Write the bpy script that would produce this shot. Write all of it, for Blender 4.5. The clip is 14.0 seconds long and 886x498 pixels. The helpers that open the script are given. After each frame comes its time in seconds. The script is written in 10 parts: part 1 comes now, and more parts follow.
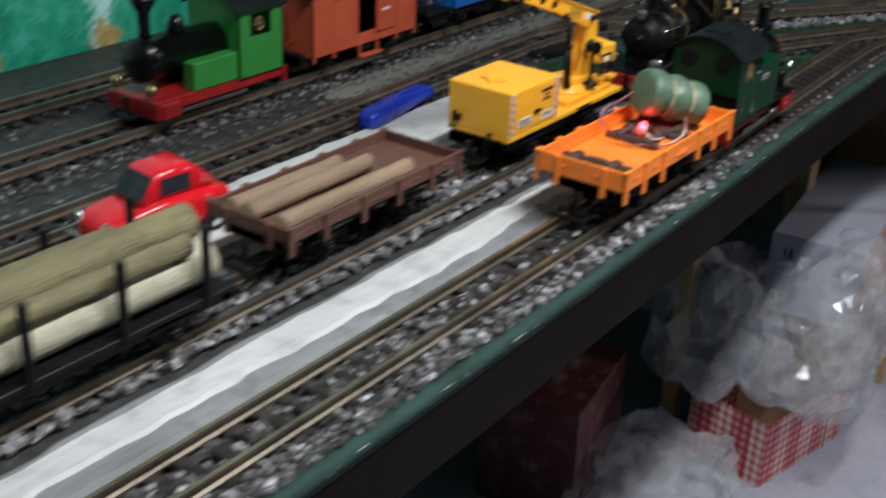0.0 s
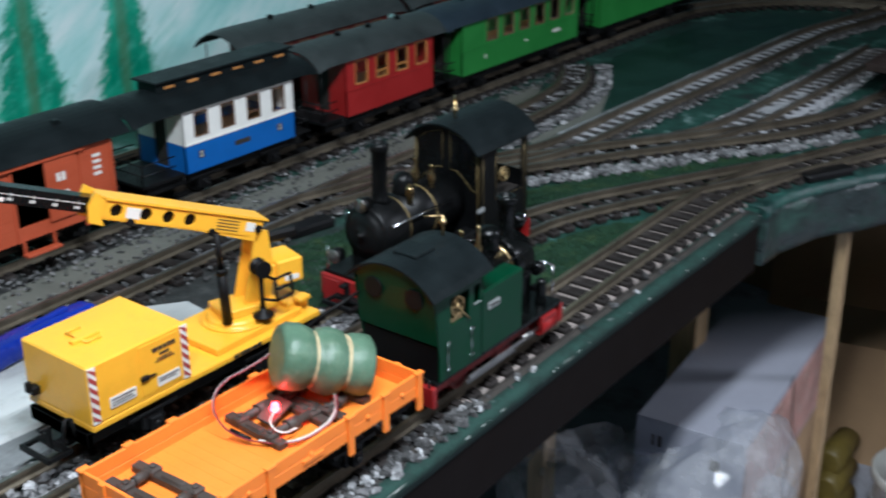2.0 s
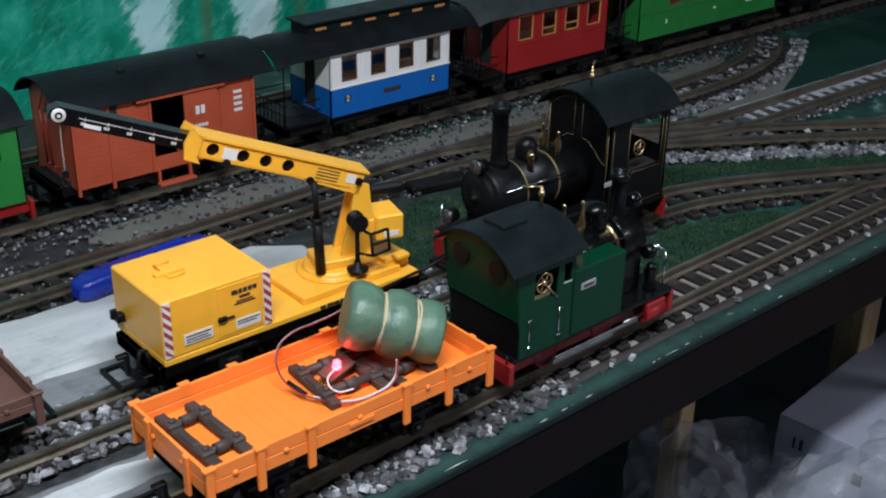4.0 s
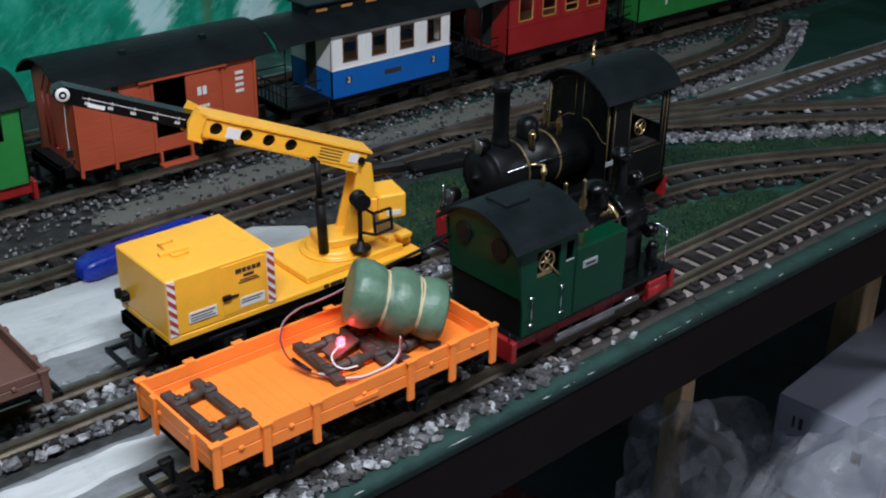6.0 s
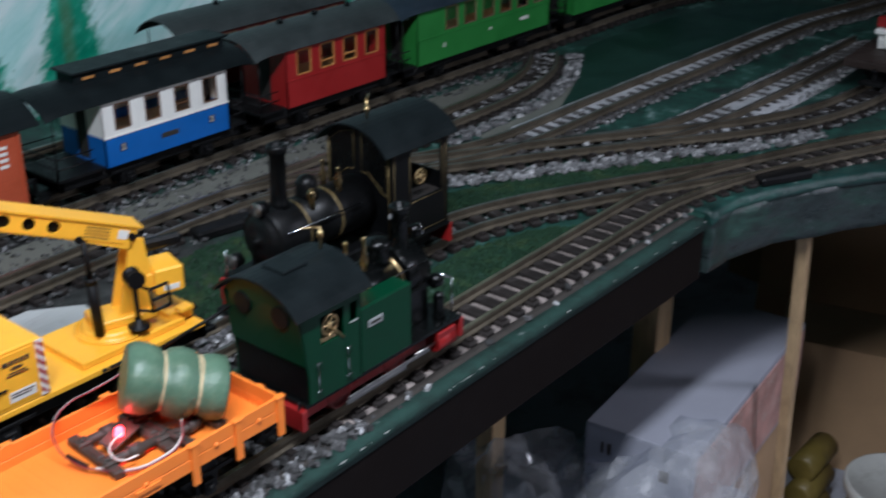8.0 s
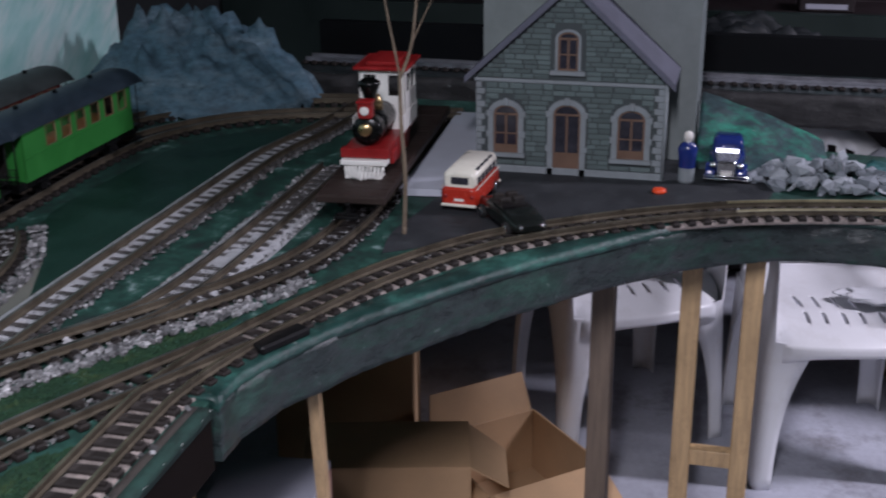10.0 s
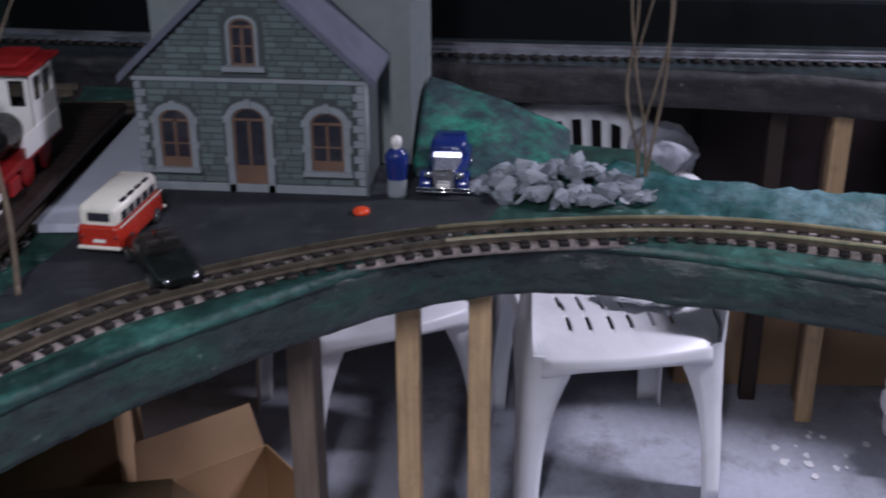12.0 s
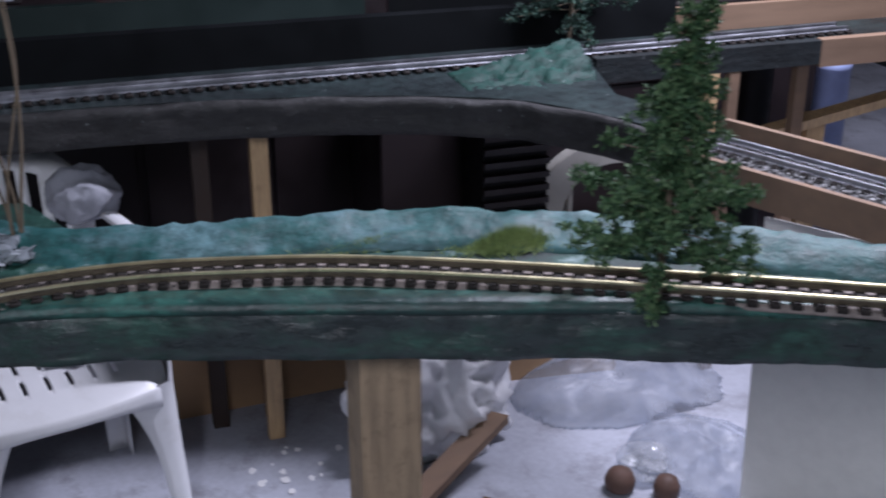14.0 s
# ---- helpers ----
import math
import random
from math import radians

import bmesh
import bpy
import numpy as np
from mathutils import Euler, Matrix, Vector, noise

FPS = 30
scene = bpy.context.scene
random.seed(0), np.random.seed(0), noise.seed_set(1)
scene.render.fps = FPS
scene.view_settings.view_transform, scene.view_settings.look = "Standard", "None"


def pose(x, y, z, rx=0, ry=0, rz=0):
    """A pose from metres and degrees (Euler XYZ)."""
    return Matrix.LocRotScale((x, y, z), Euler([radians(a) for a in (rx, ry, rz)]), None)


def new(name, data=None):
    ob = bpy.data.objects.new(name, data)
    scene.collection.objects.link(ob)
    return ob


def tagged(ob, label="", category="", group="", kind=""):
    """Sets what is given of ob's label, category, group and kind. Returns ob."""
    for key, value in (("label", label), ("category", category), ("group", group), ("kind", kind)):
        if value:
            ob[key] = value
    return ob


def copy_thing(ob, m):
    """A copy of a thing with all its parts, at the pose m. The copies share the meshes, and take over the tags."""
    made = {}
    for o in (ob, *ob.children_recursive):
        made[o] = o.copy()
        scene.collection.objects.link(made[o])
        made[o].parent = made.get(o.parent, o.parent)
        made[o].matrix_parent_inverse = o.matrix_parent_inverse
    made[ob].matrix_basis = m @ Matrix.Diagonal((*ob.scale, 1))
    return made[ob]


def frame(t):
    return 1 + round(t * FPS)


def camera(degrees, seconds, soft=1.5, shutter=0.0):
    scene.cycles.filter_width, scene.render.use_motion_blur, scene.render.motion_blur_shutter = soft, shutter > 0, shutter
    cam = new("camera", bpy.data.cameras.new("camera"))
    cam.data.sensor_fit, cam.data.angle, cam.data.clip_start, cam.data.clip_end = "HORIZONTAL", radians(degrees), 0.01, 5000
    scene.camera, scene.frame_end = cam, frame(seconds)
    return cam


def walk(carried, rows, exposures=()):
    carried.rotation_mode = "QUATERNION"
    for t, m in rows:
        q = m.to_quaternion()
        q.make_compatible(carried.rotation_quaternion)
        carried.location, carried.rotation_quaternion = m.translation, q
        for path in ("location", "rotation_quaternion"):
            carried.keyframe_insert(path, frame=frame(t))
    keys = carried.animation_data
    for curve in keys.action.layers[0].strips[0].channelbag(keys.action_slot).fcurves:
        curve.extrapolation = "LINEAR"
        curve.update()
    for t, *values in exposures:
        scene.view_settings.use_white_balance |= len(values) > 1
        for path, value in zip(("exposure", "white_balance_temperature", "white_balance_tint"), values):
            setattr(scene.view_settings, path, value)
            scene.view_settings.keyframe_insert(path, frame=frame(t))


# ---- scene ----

LENS = 40.75
PATH = [
    (0, -1.1833, -0.7374, 0.5787, 64.39, -2.27, -53.81),
    (0.5, -0.9377, -0.8080, 0.6134, 65.46, -0.56, -56.49),
    (1, -0.7377, -0.8386, 0.6375, 66.16, 0.66, -60.13),
    (1.5, -0.6101, -0.8013, 0.6402, 66.12, 0.53, -61.06),
    (2, -0.5251, -0.7864, 0.6284, 66.38, 0.02, -52.58),
    (2.5, -0.4552, -0.8155, 0.6331, 66.40, -0.92, -46.49),
    (3, -0.4049, -0.8411, 0.6293, 65.37, -1.43, -42.36),
    (5.5, -0.4190, -0.8445, 0.6237, 63.20, -1.15, -40.01),
    (6, -0.4180, -0.8467, 0.6224, 63.27, -0.98, -40.58),
    (6.5, -0.4211, -0.8467, 0.6219, 63.33, -0.79, -40.84),
    (7, -0.4019, -0.8537, 0.6238, 63.34, -0.65, -42.04),
    (7.5, -0.3910, -0.8586, 0.6331, 63.89, -0.70, -44.85),
    (8, -0.3741, -0.8549, 0.6366, 65.12, -0.22, -50.50),
    (8.5, -0.3613, -0.8437, 0.6488, 67.57, -0.07, -57.91),
    (11, -0.0107, -0.7851, 0.7334, 67.56, -0.28, -81.59),
    (11.5, 0.1405, -0.8851, 0.7180, 66.86, -0.77, -82.00),
    (12, 0.2682, -0.9788, 0.7116, 65.93, 0.20, -84.23),
    (12.5, 0.3506, -1.0262, 0.7097, 66.48, 1.62, -91.56),
    (13, 0.4089, -1.0657, 0.7097, 66.62, -0.31, -98.45),
    (13.5, 0.3993, -1.1182, 0.7034, 66.71, 0.11, -104.47),
    (14, 0.3128, -1.2111, 0.7203, 66.82, 0.02, -108.00),
]

cam = camera(LENS, 14.0, soft=2.0, shutter=0.4)
walk(cam, [(t, pose(x, y, z, a, b, c)) for t, x, y, z, a, b, c in PATH],
     exposures=[(0, 0.12, 6500, 11), (0.6, 0.12, 6500, 10), (2.0, 0.5, 5860, 6), (3.0, 0.17, 5880, 8), (5.5, 0.0, 5880, 10), (7.0, 0.0, 5850, 10), (8.0, 0.14, 5850, 11), (8.5, 0.42, 6400, 16), (11.0, 0.6, 6000, 23), (13.0, 0.3, 5950, 22), (14.0, 0.36, 5900, 18)])

from mathutils.geometry import tessellate_polygon

# world and lamps: a closed room with ceiling tubes
FLOOR = -0.9
CEIL = 1.55
world = bpy.data.worlds.new("world")
scene.world = world
world.use_nodes = True
world.node_tree.nodes["Background"].inputs["Color"].default_value = (0.5, 0.6, 0.8, 1)
world.node_tree.nodes["Background"].inputs["Strength"].default_value = 0.004


def area_lamp(name, at, size_x, size_y, power, color, rx=0, rz=0):
    data = bpy.data.lights.new(name, "AREA")
    data.shape, data.size, data.size_y, data.energy, data.color = "RECTANGLE", size_x, size_y, power, color
    ob = new(name, data)
    ob.matrix_world = pose(*at, rx, 0, rz)
    return ob


area_lamp("tube_lamp_near", (-0.3, -0.7, CEIL - 0.09), 1.2, 0.12, 42.0, (0.97, 0.98, 1.0))
area_lamp("tube_lamp_far", (2.6, -2.9, CEIL - 0.09), 0.12, 1.2, 60.0, (0.95, 0.93, 1.0))


# ---------- materials ----------
def nodes_of(name):
    m = bpy.data.materials.new(name)
    m.use_nodes = True
    return m, m.node_tree.nodes, m.node_tree.links, m.node_tree.nodes["Principled BSDF"]


def mix_rgb(n, l, fac, a, b, blend="MIX"):
    node = n.new("ShaderNodeMix")
    node.data_type, node.blend_type = "RGBA", blend
    for sock, v in ((0, fac), (6, a), (7, b)):
        if hasattr(v, "links"):
            l.new(v, node.inputs[sock])
        elif isinstance(v, (int, float)):
            node.inputs[sock].default_value = v
        else:
            node.inputs[sock].default_value = (*v[:3], 1)
    return node.outputs[2]


def noise_of(n, l, scale, detail=4.0, rough=0.6, coords=None, stretch=None):
    if coords is None:
        coords = n.new("ShaderNodeTexCoord").outputs["Object"]
    if stretch:
        mp = n.new("ShaderNodeMapping")
        mp.inputs["Scale"].default_value = stretch
        l.new(coords, mp.inputs["Vector"])
        coords = mp.outputs["Vector"]
    t = n.new("ShaderNodeTexNoise")
    t.inputs["Scale"].default_value, t.inputs["Detail"].default_value, t.inputs["Roughness"].default_value = scale, detail, rough
    l.new(coords, t.inputs["Vector"])
    return t.outputs["Fac"]


def ramp_of(n, l, fac, stops):
    r = n.new("ShaderNodeValToRGB")
    while len(r.color_ramp.elements) < len(stops):
        r.color_ramp.elements.new(0.5)
    for e, (p, c) in zip(r.color_ramp.elements, stops):
        e.position, e.color = p, (*c[:3], 1) if hasattr(c, "__len__") else (c, c, c, 1)
    l.new(fac, r.inputs["Fac"])
    return r.outputs["Color"]


def surface(name, color, rough=0.5, metal=0.0, vary=0.15, dirt=None, dirt_amount=0.3, scale=30.0, fine=250.0, bump=0.05,
            coat=0.0, random_tone=0.0, stretch=None, bump_scale=None, spec=0.5):
    """A material with a coarse and a fine variation of tone, some dirt, uneven gloss and fine relief."""
    m, n, l, b = nodes_of(name)
    big, small = noise_of(n, l, scale, stretch=stretch), noise_of(n, l, fine, 2.0, stretch=stretch)
    lo, hi = [c * (1 - vary) for c in color], [min(1, c * (1 + vary)) for c in color]
    c = ramp_of(n, l, big, [(0.3, lo), (0.7, hi)])
    c = mix_rgb(n, l, 0.5 * vary, c, ramp_of(n, l, small, [(0.35, [v * 0.6 for v in color]), (0.65, [min(1, v * 1.3) for v in color])]))
    if dirt:
        c = mix_rgb(n, l, ramp_of(n, l, noise_of(n, l, scale * 2.3, 6.0, 0.7), [(0.52, 0.0), (0.75, dirt_amount)]), c, dirt)
    if random_tone:
        info = n.new("ShaderNodeObjectInfo")
        c = mix_rgb(n, l, ramp_of(n, l, info.outputs["Random"], [(0.0, 0.0), (1.0, random_tone)]), c, [v * 0.35 for v in color])
    l.new(c, b.inputs["Base Color"])
    l.new(ramp_of(n, l, big, [(0.3, max(0.03, rough * 0.8)), (0.7, min(1, rough * 1.2))]), b.inputs["Roughness"])
    b.inputs["Metallic"].default_value = metal
    b.inputs["Coat Weight"].default_value = coat
    b.inputs["Specular IOR Level"].default_value = spec
    bp = n.new("ShaderNodeBump")
    bp.inputs["Strength"].default_value, bp.inputs["Distance"].default_value = min(1, bump * 4), 0.002
    l.new(noise_of(n, l, bump_scale or fine, 4.0, stretch=stretch), bp.inputs["Height"])
    l.new(bp.outputs["Normal"], b.inputs["Normal"])
    return m


M = {}
M["orange"] = surface("orange_plastic", (0.92, 0.235, 0.03), 0.42, vary=0.06, scale=20, bump=0.02)
M["yellow"] = surface("yellow_plastic", (0.92, 0.455, 0.032), 0.35, vary=0.06, scale=20, bump=0.02, dirt=(0.5, 0.25, 0.03), dirt_amount=0.2)
M["black"] = surface("black_plastic", (0.005, 0.005, 0.0055), 0.5, vary=0.3, bump=0.03, spec=0.2)
M["black_gloss"] = surface("black_paint", (0.0025, 0.003, 0.003), 0.27, vary=0.3, bump=0.01, spec=0.28)
M["black_satin"] = surface("black_satin_paint", (0.003, 0.0033, 0.0036), 0.42, vary=0.3, bump=0.02, spec=0.22)
M["roof_blue"] = surface("slate_blue_roof", (0.018, 0.03, 0.042), 0.45, vary=0.25, bump=0.05, spec=0.3, dirt=(0.04, 0.05, 0.06), dirt_amount=0.5)
M["roof_grey"] = surface("grey_green_roof", (0.03, 0.038, 0.038), 0.5, vary=0.25, bump=0.05, spec=0.3, dirt=(0.06, 0.065, 0.065), dirt_amount=0.5)
M["roof_dark"] = surface("dark_roof", (0.0075, 0.0105, 0.0115), 0.42, vary=0.25, bump=0.05, spec=0.1, dirt=(0.012, 0.015, 0.016), dirt_amount=0.5)
M["green_loco"] = surface("green_loco_paint", (0.0012, 0.033, 0.0135), 0.34, vary=0.1, bump=0.01, spec=0.25)
M["red"] = surface("red_paint", (0.25, 0.011, 0.011), 0.38, vary=0.2, bump=0.02)
M["brass"] = surface("brass", (0.55, 0.4, 0.2), 0.3, metal=1.0, vary=0.15, bump=0.02)
M["chrome"] = surface("chrome", (0.8, 0.8, 0.82), 0.15, metal=1.0, vary=0.05, bump=0.01)
M["steel"] = surface("wheel_steel", (0.35, 0.34, 0.33), 0.35, metal=1.0, vary=0.2)
M["rail"] = surface("tarnished_brass_rail", (0.27, 0.255, 0.235), 0.38, metal=0.9, vary=0.3, dirt=(0.1, 0.085, 0.07), dirt_amount=0.7, scale=15)
M["rail_side"] = surface("brown_rail_side", (0.16, 0.135, 0.1), 0.42, metal=0.6, vary=0.3, dirt=(0.05, 0.04, 0.033), dirt_amount=0.7, scale=15)
M["rail_worn"] = surface("polished_brass_rail", (0.44, 0.385, 0.27), 0.3, metal=0.92, vary=0.25, dirt=(0.13, 0.1, 0.07), dirt_amount=0.6, scale=15)
# brighter brass for the rail heads of the far curve
M["rail_bright"] = surface("bright_brass_rail", (0.86, 0.78, 0.5), 0.4, metal=0.9, vary=0.15, dirt=(0.4, 0.33, 0.2), dirt_amount=0.5, scale=15)
M["rail_pale"] = surface("pale_nickel_rail", (0.4, 0.41, 0.45), 0.45, metal=0.9, vary=0.25, dirt=(0.2, 0.2, 0.22), dirt_amount=0.4, scale=15)
M["sleeper"] = surface("brown_sleeper", (0.022, 0.018, 0.0165), 0.7, vary=0.3, dirt=(0.14, 0.13, 0.12), dirt_amount=0.35, scale=25, random_tone=0.5, spec=0.25)
M["sleeper_dusty"] = surface("dusty_sleeper", (0.075, 0.07, 0.068), 0.85, vary=0.35, dirt=(0.26, 0.25, 0.245), dirt_amount=0.8, scale=25, random_tone=0.5, spec=0.2)
M["white"] = surface("white_paint", (0.8, 0.79, 0.75), 0.4, vary=0.04, bump=0.02)
M["blue"] = surface("blue_paint", (0.01, 0.11, 0.4), 0.35, vary=0.08, bump=0.02)
M["boxcar"] = surface("brick_red_plastic", (0.42, 0.075, 0.03), 0.5, vary=0.1, scale=20, bump=0.03)
M["coach_red"] = surface("coach_red_plastic", (0.3, 0.013, 0.013), 0.4, vary=0.1, bump=0.02)
M["coach_dark"] = surface("dark_red_brown_plastic", (0.11, 0.012, 0.01), 0.5, vary=0.15, bump=0.02, spec=0.3)
M["coach_green"] = surface("coach_green_plastic", (0.025, 0.19, 0.035), 0.4, vary=0.1, bump=0.02)
M["wood_trim"] = surface("varnished_wood", (0.5, 0.22, 0.06), 0.4, vary=0.2)
M["wood_dark"] = surface("dark_varnished_wood", (0.13, 0.06, 0.025), 0.45, vary=0.25)
M["wood_dull"] = surface("dull_brown_frame", (0.17, 0.1, 0.06), 0.5, vary=0.2)
M["interior"] = surface("dark_interior", (0.014, 0.01, 0.008), 0.8, vary=0.3)
M["brown_wagon"] = surface("brown_wagon_plastic", (0.11, 0.05, 0.035), 0.55, vary=0.15, bump=0.04)
M["post_wood"] = surface("pine_post", (0.5, 0.34, 0.18), 0.6, vary=0.25, scale=14, stretch=(6, 6, 0.6), dirt=(0.2, 0.12, 0.06), dirt_amount=0.4)
M["cardboard"] = surface("cardboard", (0.45, 0.29, 0.16), 0.8, vary=0.12, scale=6, bump=0.05)
M["white_plastic"] = surface("white_plastic", (0.75, 0.76, 0.78), 0.35, vary=0.04, scale=5, dirt=(0.4, 0.38, 0.34), dirt_amount=0.25, bump=0.02)


# ---------- mesh helpers ----------
def part(name, bm, material, parent=None, label="", smooth=False):
    me = bpy.data.meshes.new(name)
    if smooth:
        for f in bm.faces:
            f.smooth = True
    bm.to_mesh(me)
    bm.free()
    for mt in material if isinstance(material, (list, tuple)) else [material]:
        me.materials.append(mt)
    ob = new(name, me)
    if parent is not None:
        ob.parent = parent
    if label:
        tagged(ob, label)
    return ob


def thing(name, label, category, group="", kind="", at=None):
    ob = new(name)
    if at is not None:
        ob.matrix_world = at
    return tagged(ob, label, category, group, kind)


def slab(bm, x0, x1, y0, y1, z0, z1, bevel=0.0, turn=None, mat=0):
    vs = [bm.verts.new((x, y, z)) for z in (z0, z1) for x, y in ((x0, y0), (x1, y0), (x1, y1), (x0, y1))]
    fs = [bm.faces.new([vs[i] for i in q]) for q in ((3, 2, 1, 0), (4, 5, 6, 7), (0, 1, 5, 4), (1, 2, 6, 5), (2, 3, 7, 6), (3, 0, 4, 7))]
    for f in fs:
        f.material_index = mat
    if turn is not None:
        bmesh.ops.transform(bm, matrix=turn, verts=vs)
    if bevel:
        es = list({e for f in fs for e in f.edges})
        bmesh.ops.bevel(bm, geom=es, offset=bevel, segments=1, affect="EDGES", profile=0.7)
    return vs


def tube(bm, p0, p1, r0, r1=None, seg=14, caps=True, mat=0):
    p0, p1 = Vector(p0), Vector(p1)
    r1 = r0 if r1 is None else r1
    q = (p1 - p0).to_track_quat("Z", "Y")
    rings = []
    for p, r in ((p0, r0), (p1, r1)):
        rings.append([bm.verts.new(p + q @ Vector((r * math.cos(2 * math.pi * k / seg), r * math.sin(2 * math.pi * k / seg), 0))) for k in range(seg)])
    for k in range(seg):
        f = bm.faces.new((rings[0][k], rings[0][(k + 1) % seg], rings[1][(k + 1) % seg], rings[1][k]))
        f.smooth, f.material_index = True, mat
    if caps:
        bm.faces.new(rings[0][::-1]).material_index = mat
        bm.faces.new(rings[1]).material_index = mat


def lathe(bm, profile, origin=(0, 0, 0), axis="Z", seg=20, mat=0, turn=None):
    """Turns a profile of (radius, height) round an axis through origin."""
    rings = []
    o = Vector(origin)
    for r, h in profile:
        ring = []
        for k in range(seg):
            c, s = r * math.cos(2 * math.pi * k / seg), r * math.sin(2 * math.pi * k / seg)
            v = {"Z": (c, s, h), "X": (h, c, s), "Y": (s, h, c)}[axis]
            v = Vector(v)
            if turn is not None:
                v = turn @ v
            ring.append(bm.verts.new(o + v))
        rings.append(ring)
    for a, b in zip(rings, rings[1:]):
        for k in range(seg):
            f = bm.faces.new((a[k], a[(k + 1) % seg], b[(k + 1) % seg], b[k]))
            f.smooth, f.material_index = True, mat
    bm.faces.new(rings[0][::-1]).material_index = mat
    bm.faces.new(rings[-1]).material_index = mat


def extrude_outline(bm, pts, lift, mat=0):
    """A prism: outline pts (3D, in order) moved along the vector lift."""
    lo = [bm.verts.new(p) for p in pts]
    hi = [bm.verts.new(Vector(p) + Vector(lift)) for p in pts]
    if len(pts) > 12:
        for a, b, c in tessellate_polygon([[Vector(p) for p in pts]]):
            bm.faces.new((lo[a], lo[b], lo[c])).material_index = mat
            bm.faces.new((hi[c], hi[b], hi[a])).material_index = mat
    else:
        bm.faces.new(lo[::-1]).material_index = mat
        bm.faces.new(hi).material_index = mat
    for k in range(len(pts)):
        f = bm.faces.new((lo[k], lo[(k + 1) % len(pts)], hi[(k + 1) % len(pts)], hi[k]))
        f.material_index = mat
    return lo + hi


def curve_points(ctrl, step):
    """A smooth line through control points, as points and headings at even steps."""
    p = [Vector((*c, 0)) if len(c) == 2 else Vector(c) for c in ctrl]
    p = [p[0] * 2 - p[1]] + p + [p[-1] * 2 - p[-2]]
    dense = []
    for a, b, c, d in zip(p, p[1:], p[2:], p[3:]):
        for k in range(40):
            t = k / 40
            dense.append(0.5 * (2 * b + (c - a) * t + (2 * a - 5 * b + 4 * c - d) * t * t + (3 * b - a - 3 * c + d) * t ** 3))
    dense.append(p[-2])
    out, gone, nxt = [], 0.0, 0.0
    for a, b in zip(dense, dense[1:]):
        d = (b - a).length
        while d > 0 and gone + d >= nxt:
            out.append((a + (b - a) * ((nxt - gone) / d), (b - a).normalized()))
            nxt += step
        gone += d
    return out


def pipe(name, pts, radius, material, parent=None, res=3):
    cu = bpy.data.curves.new(name, "CURVE")
    cu.dimensions, cu.bevel_depth, cu.bevel_resolution = "3D", radius, 2
    sp = cu.splines.new("BEZIER")
    sp.bezier_points.add(len(pts) - 1)
    for b, p in zip(sp.bezier_points, pts):
        b.co = p
        b.handle_left_type = b.handle_right_type = "AUTO"
    sp.resolution_u = res * 3
    tmp = bpy.data.objects.new("tmp", cu)
    scene.collection.objects.link(tmp)
    me = bpy.data.meshes.new_from_object(tmp.evaluated_get(bpy.context.evaluated_depsgraph_get()))
    bpy.data.objects.remove(tmp)
    bpy.data.curves.remove(cu)
    me.materials.clear()
    me.materials.append(material)
    ob = new(name, me)
    if parent is not None:
        ob.parent = parent
    return ob


def lettering(name, text, size, material, m, parent, depth=0.0003):
    cu = bpy.data.curves.new(name, "FONT")
    cu.body, cu.size, cu.extrude, cu.align_x, cu.align_y = text, size, depth, "CENTER", "CENTER"
    tmp = bpy.data.objects.new("tmp", cu)
    scene.collection.objects.link(tmp)
    me = bpy.data.meshes.new_from_object(tmp.evaluated_get(bpy.context.evaluated_depsgraph_get()))
    bpy.data.objects.remove(tmp)
    bpy.data.curves.remove(cu)
    me.materials.clear()
    me.materials.append(material)
    ob = new(name, me)
    ob.parent = parent
    ob.matrix_local = m
    return ob

# ---------- room ----------
M["floor"] = surface("grey_concrete", (0.36, 0.375, 0.43), 0.75, vary=0.28, scale=2.5, fine=60, dirt=(0.12, 0.115, 0.12), dirt_amount=0.85, bump=0.1)
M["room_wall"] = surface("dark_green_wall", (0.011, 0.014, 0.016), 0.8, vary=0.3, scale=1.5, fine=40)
M["ceiling"] = surface("ceiling_paint", (0.3, 0.3, 0.29), 0.8, vary=0.1, scale=2, fine=40)


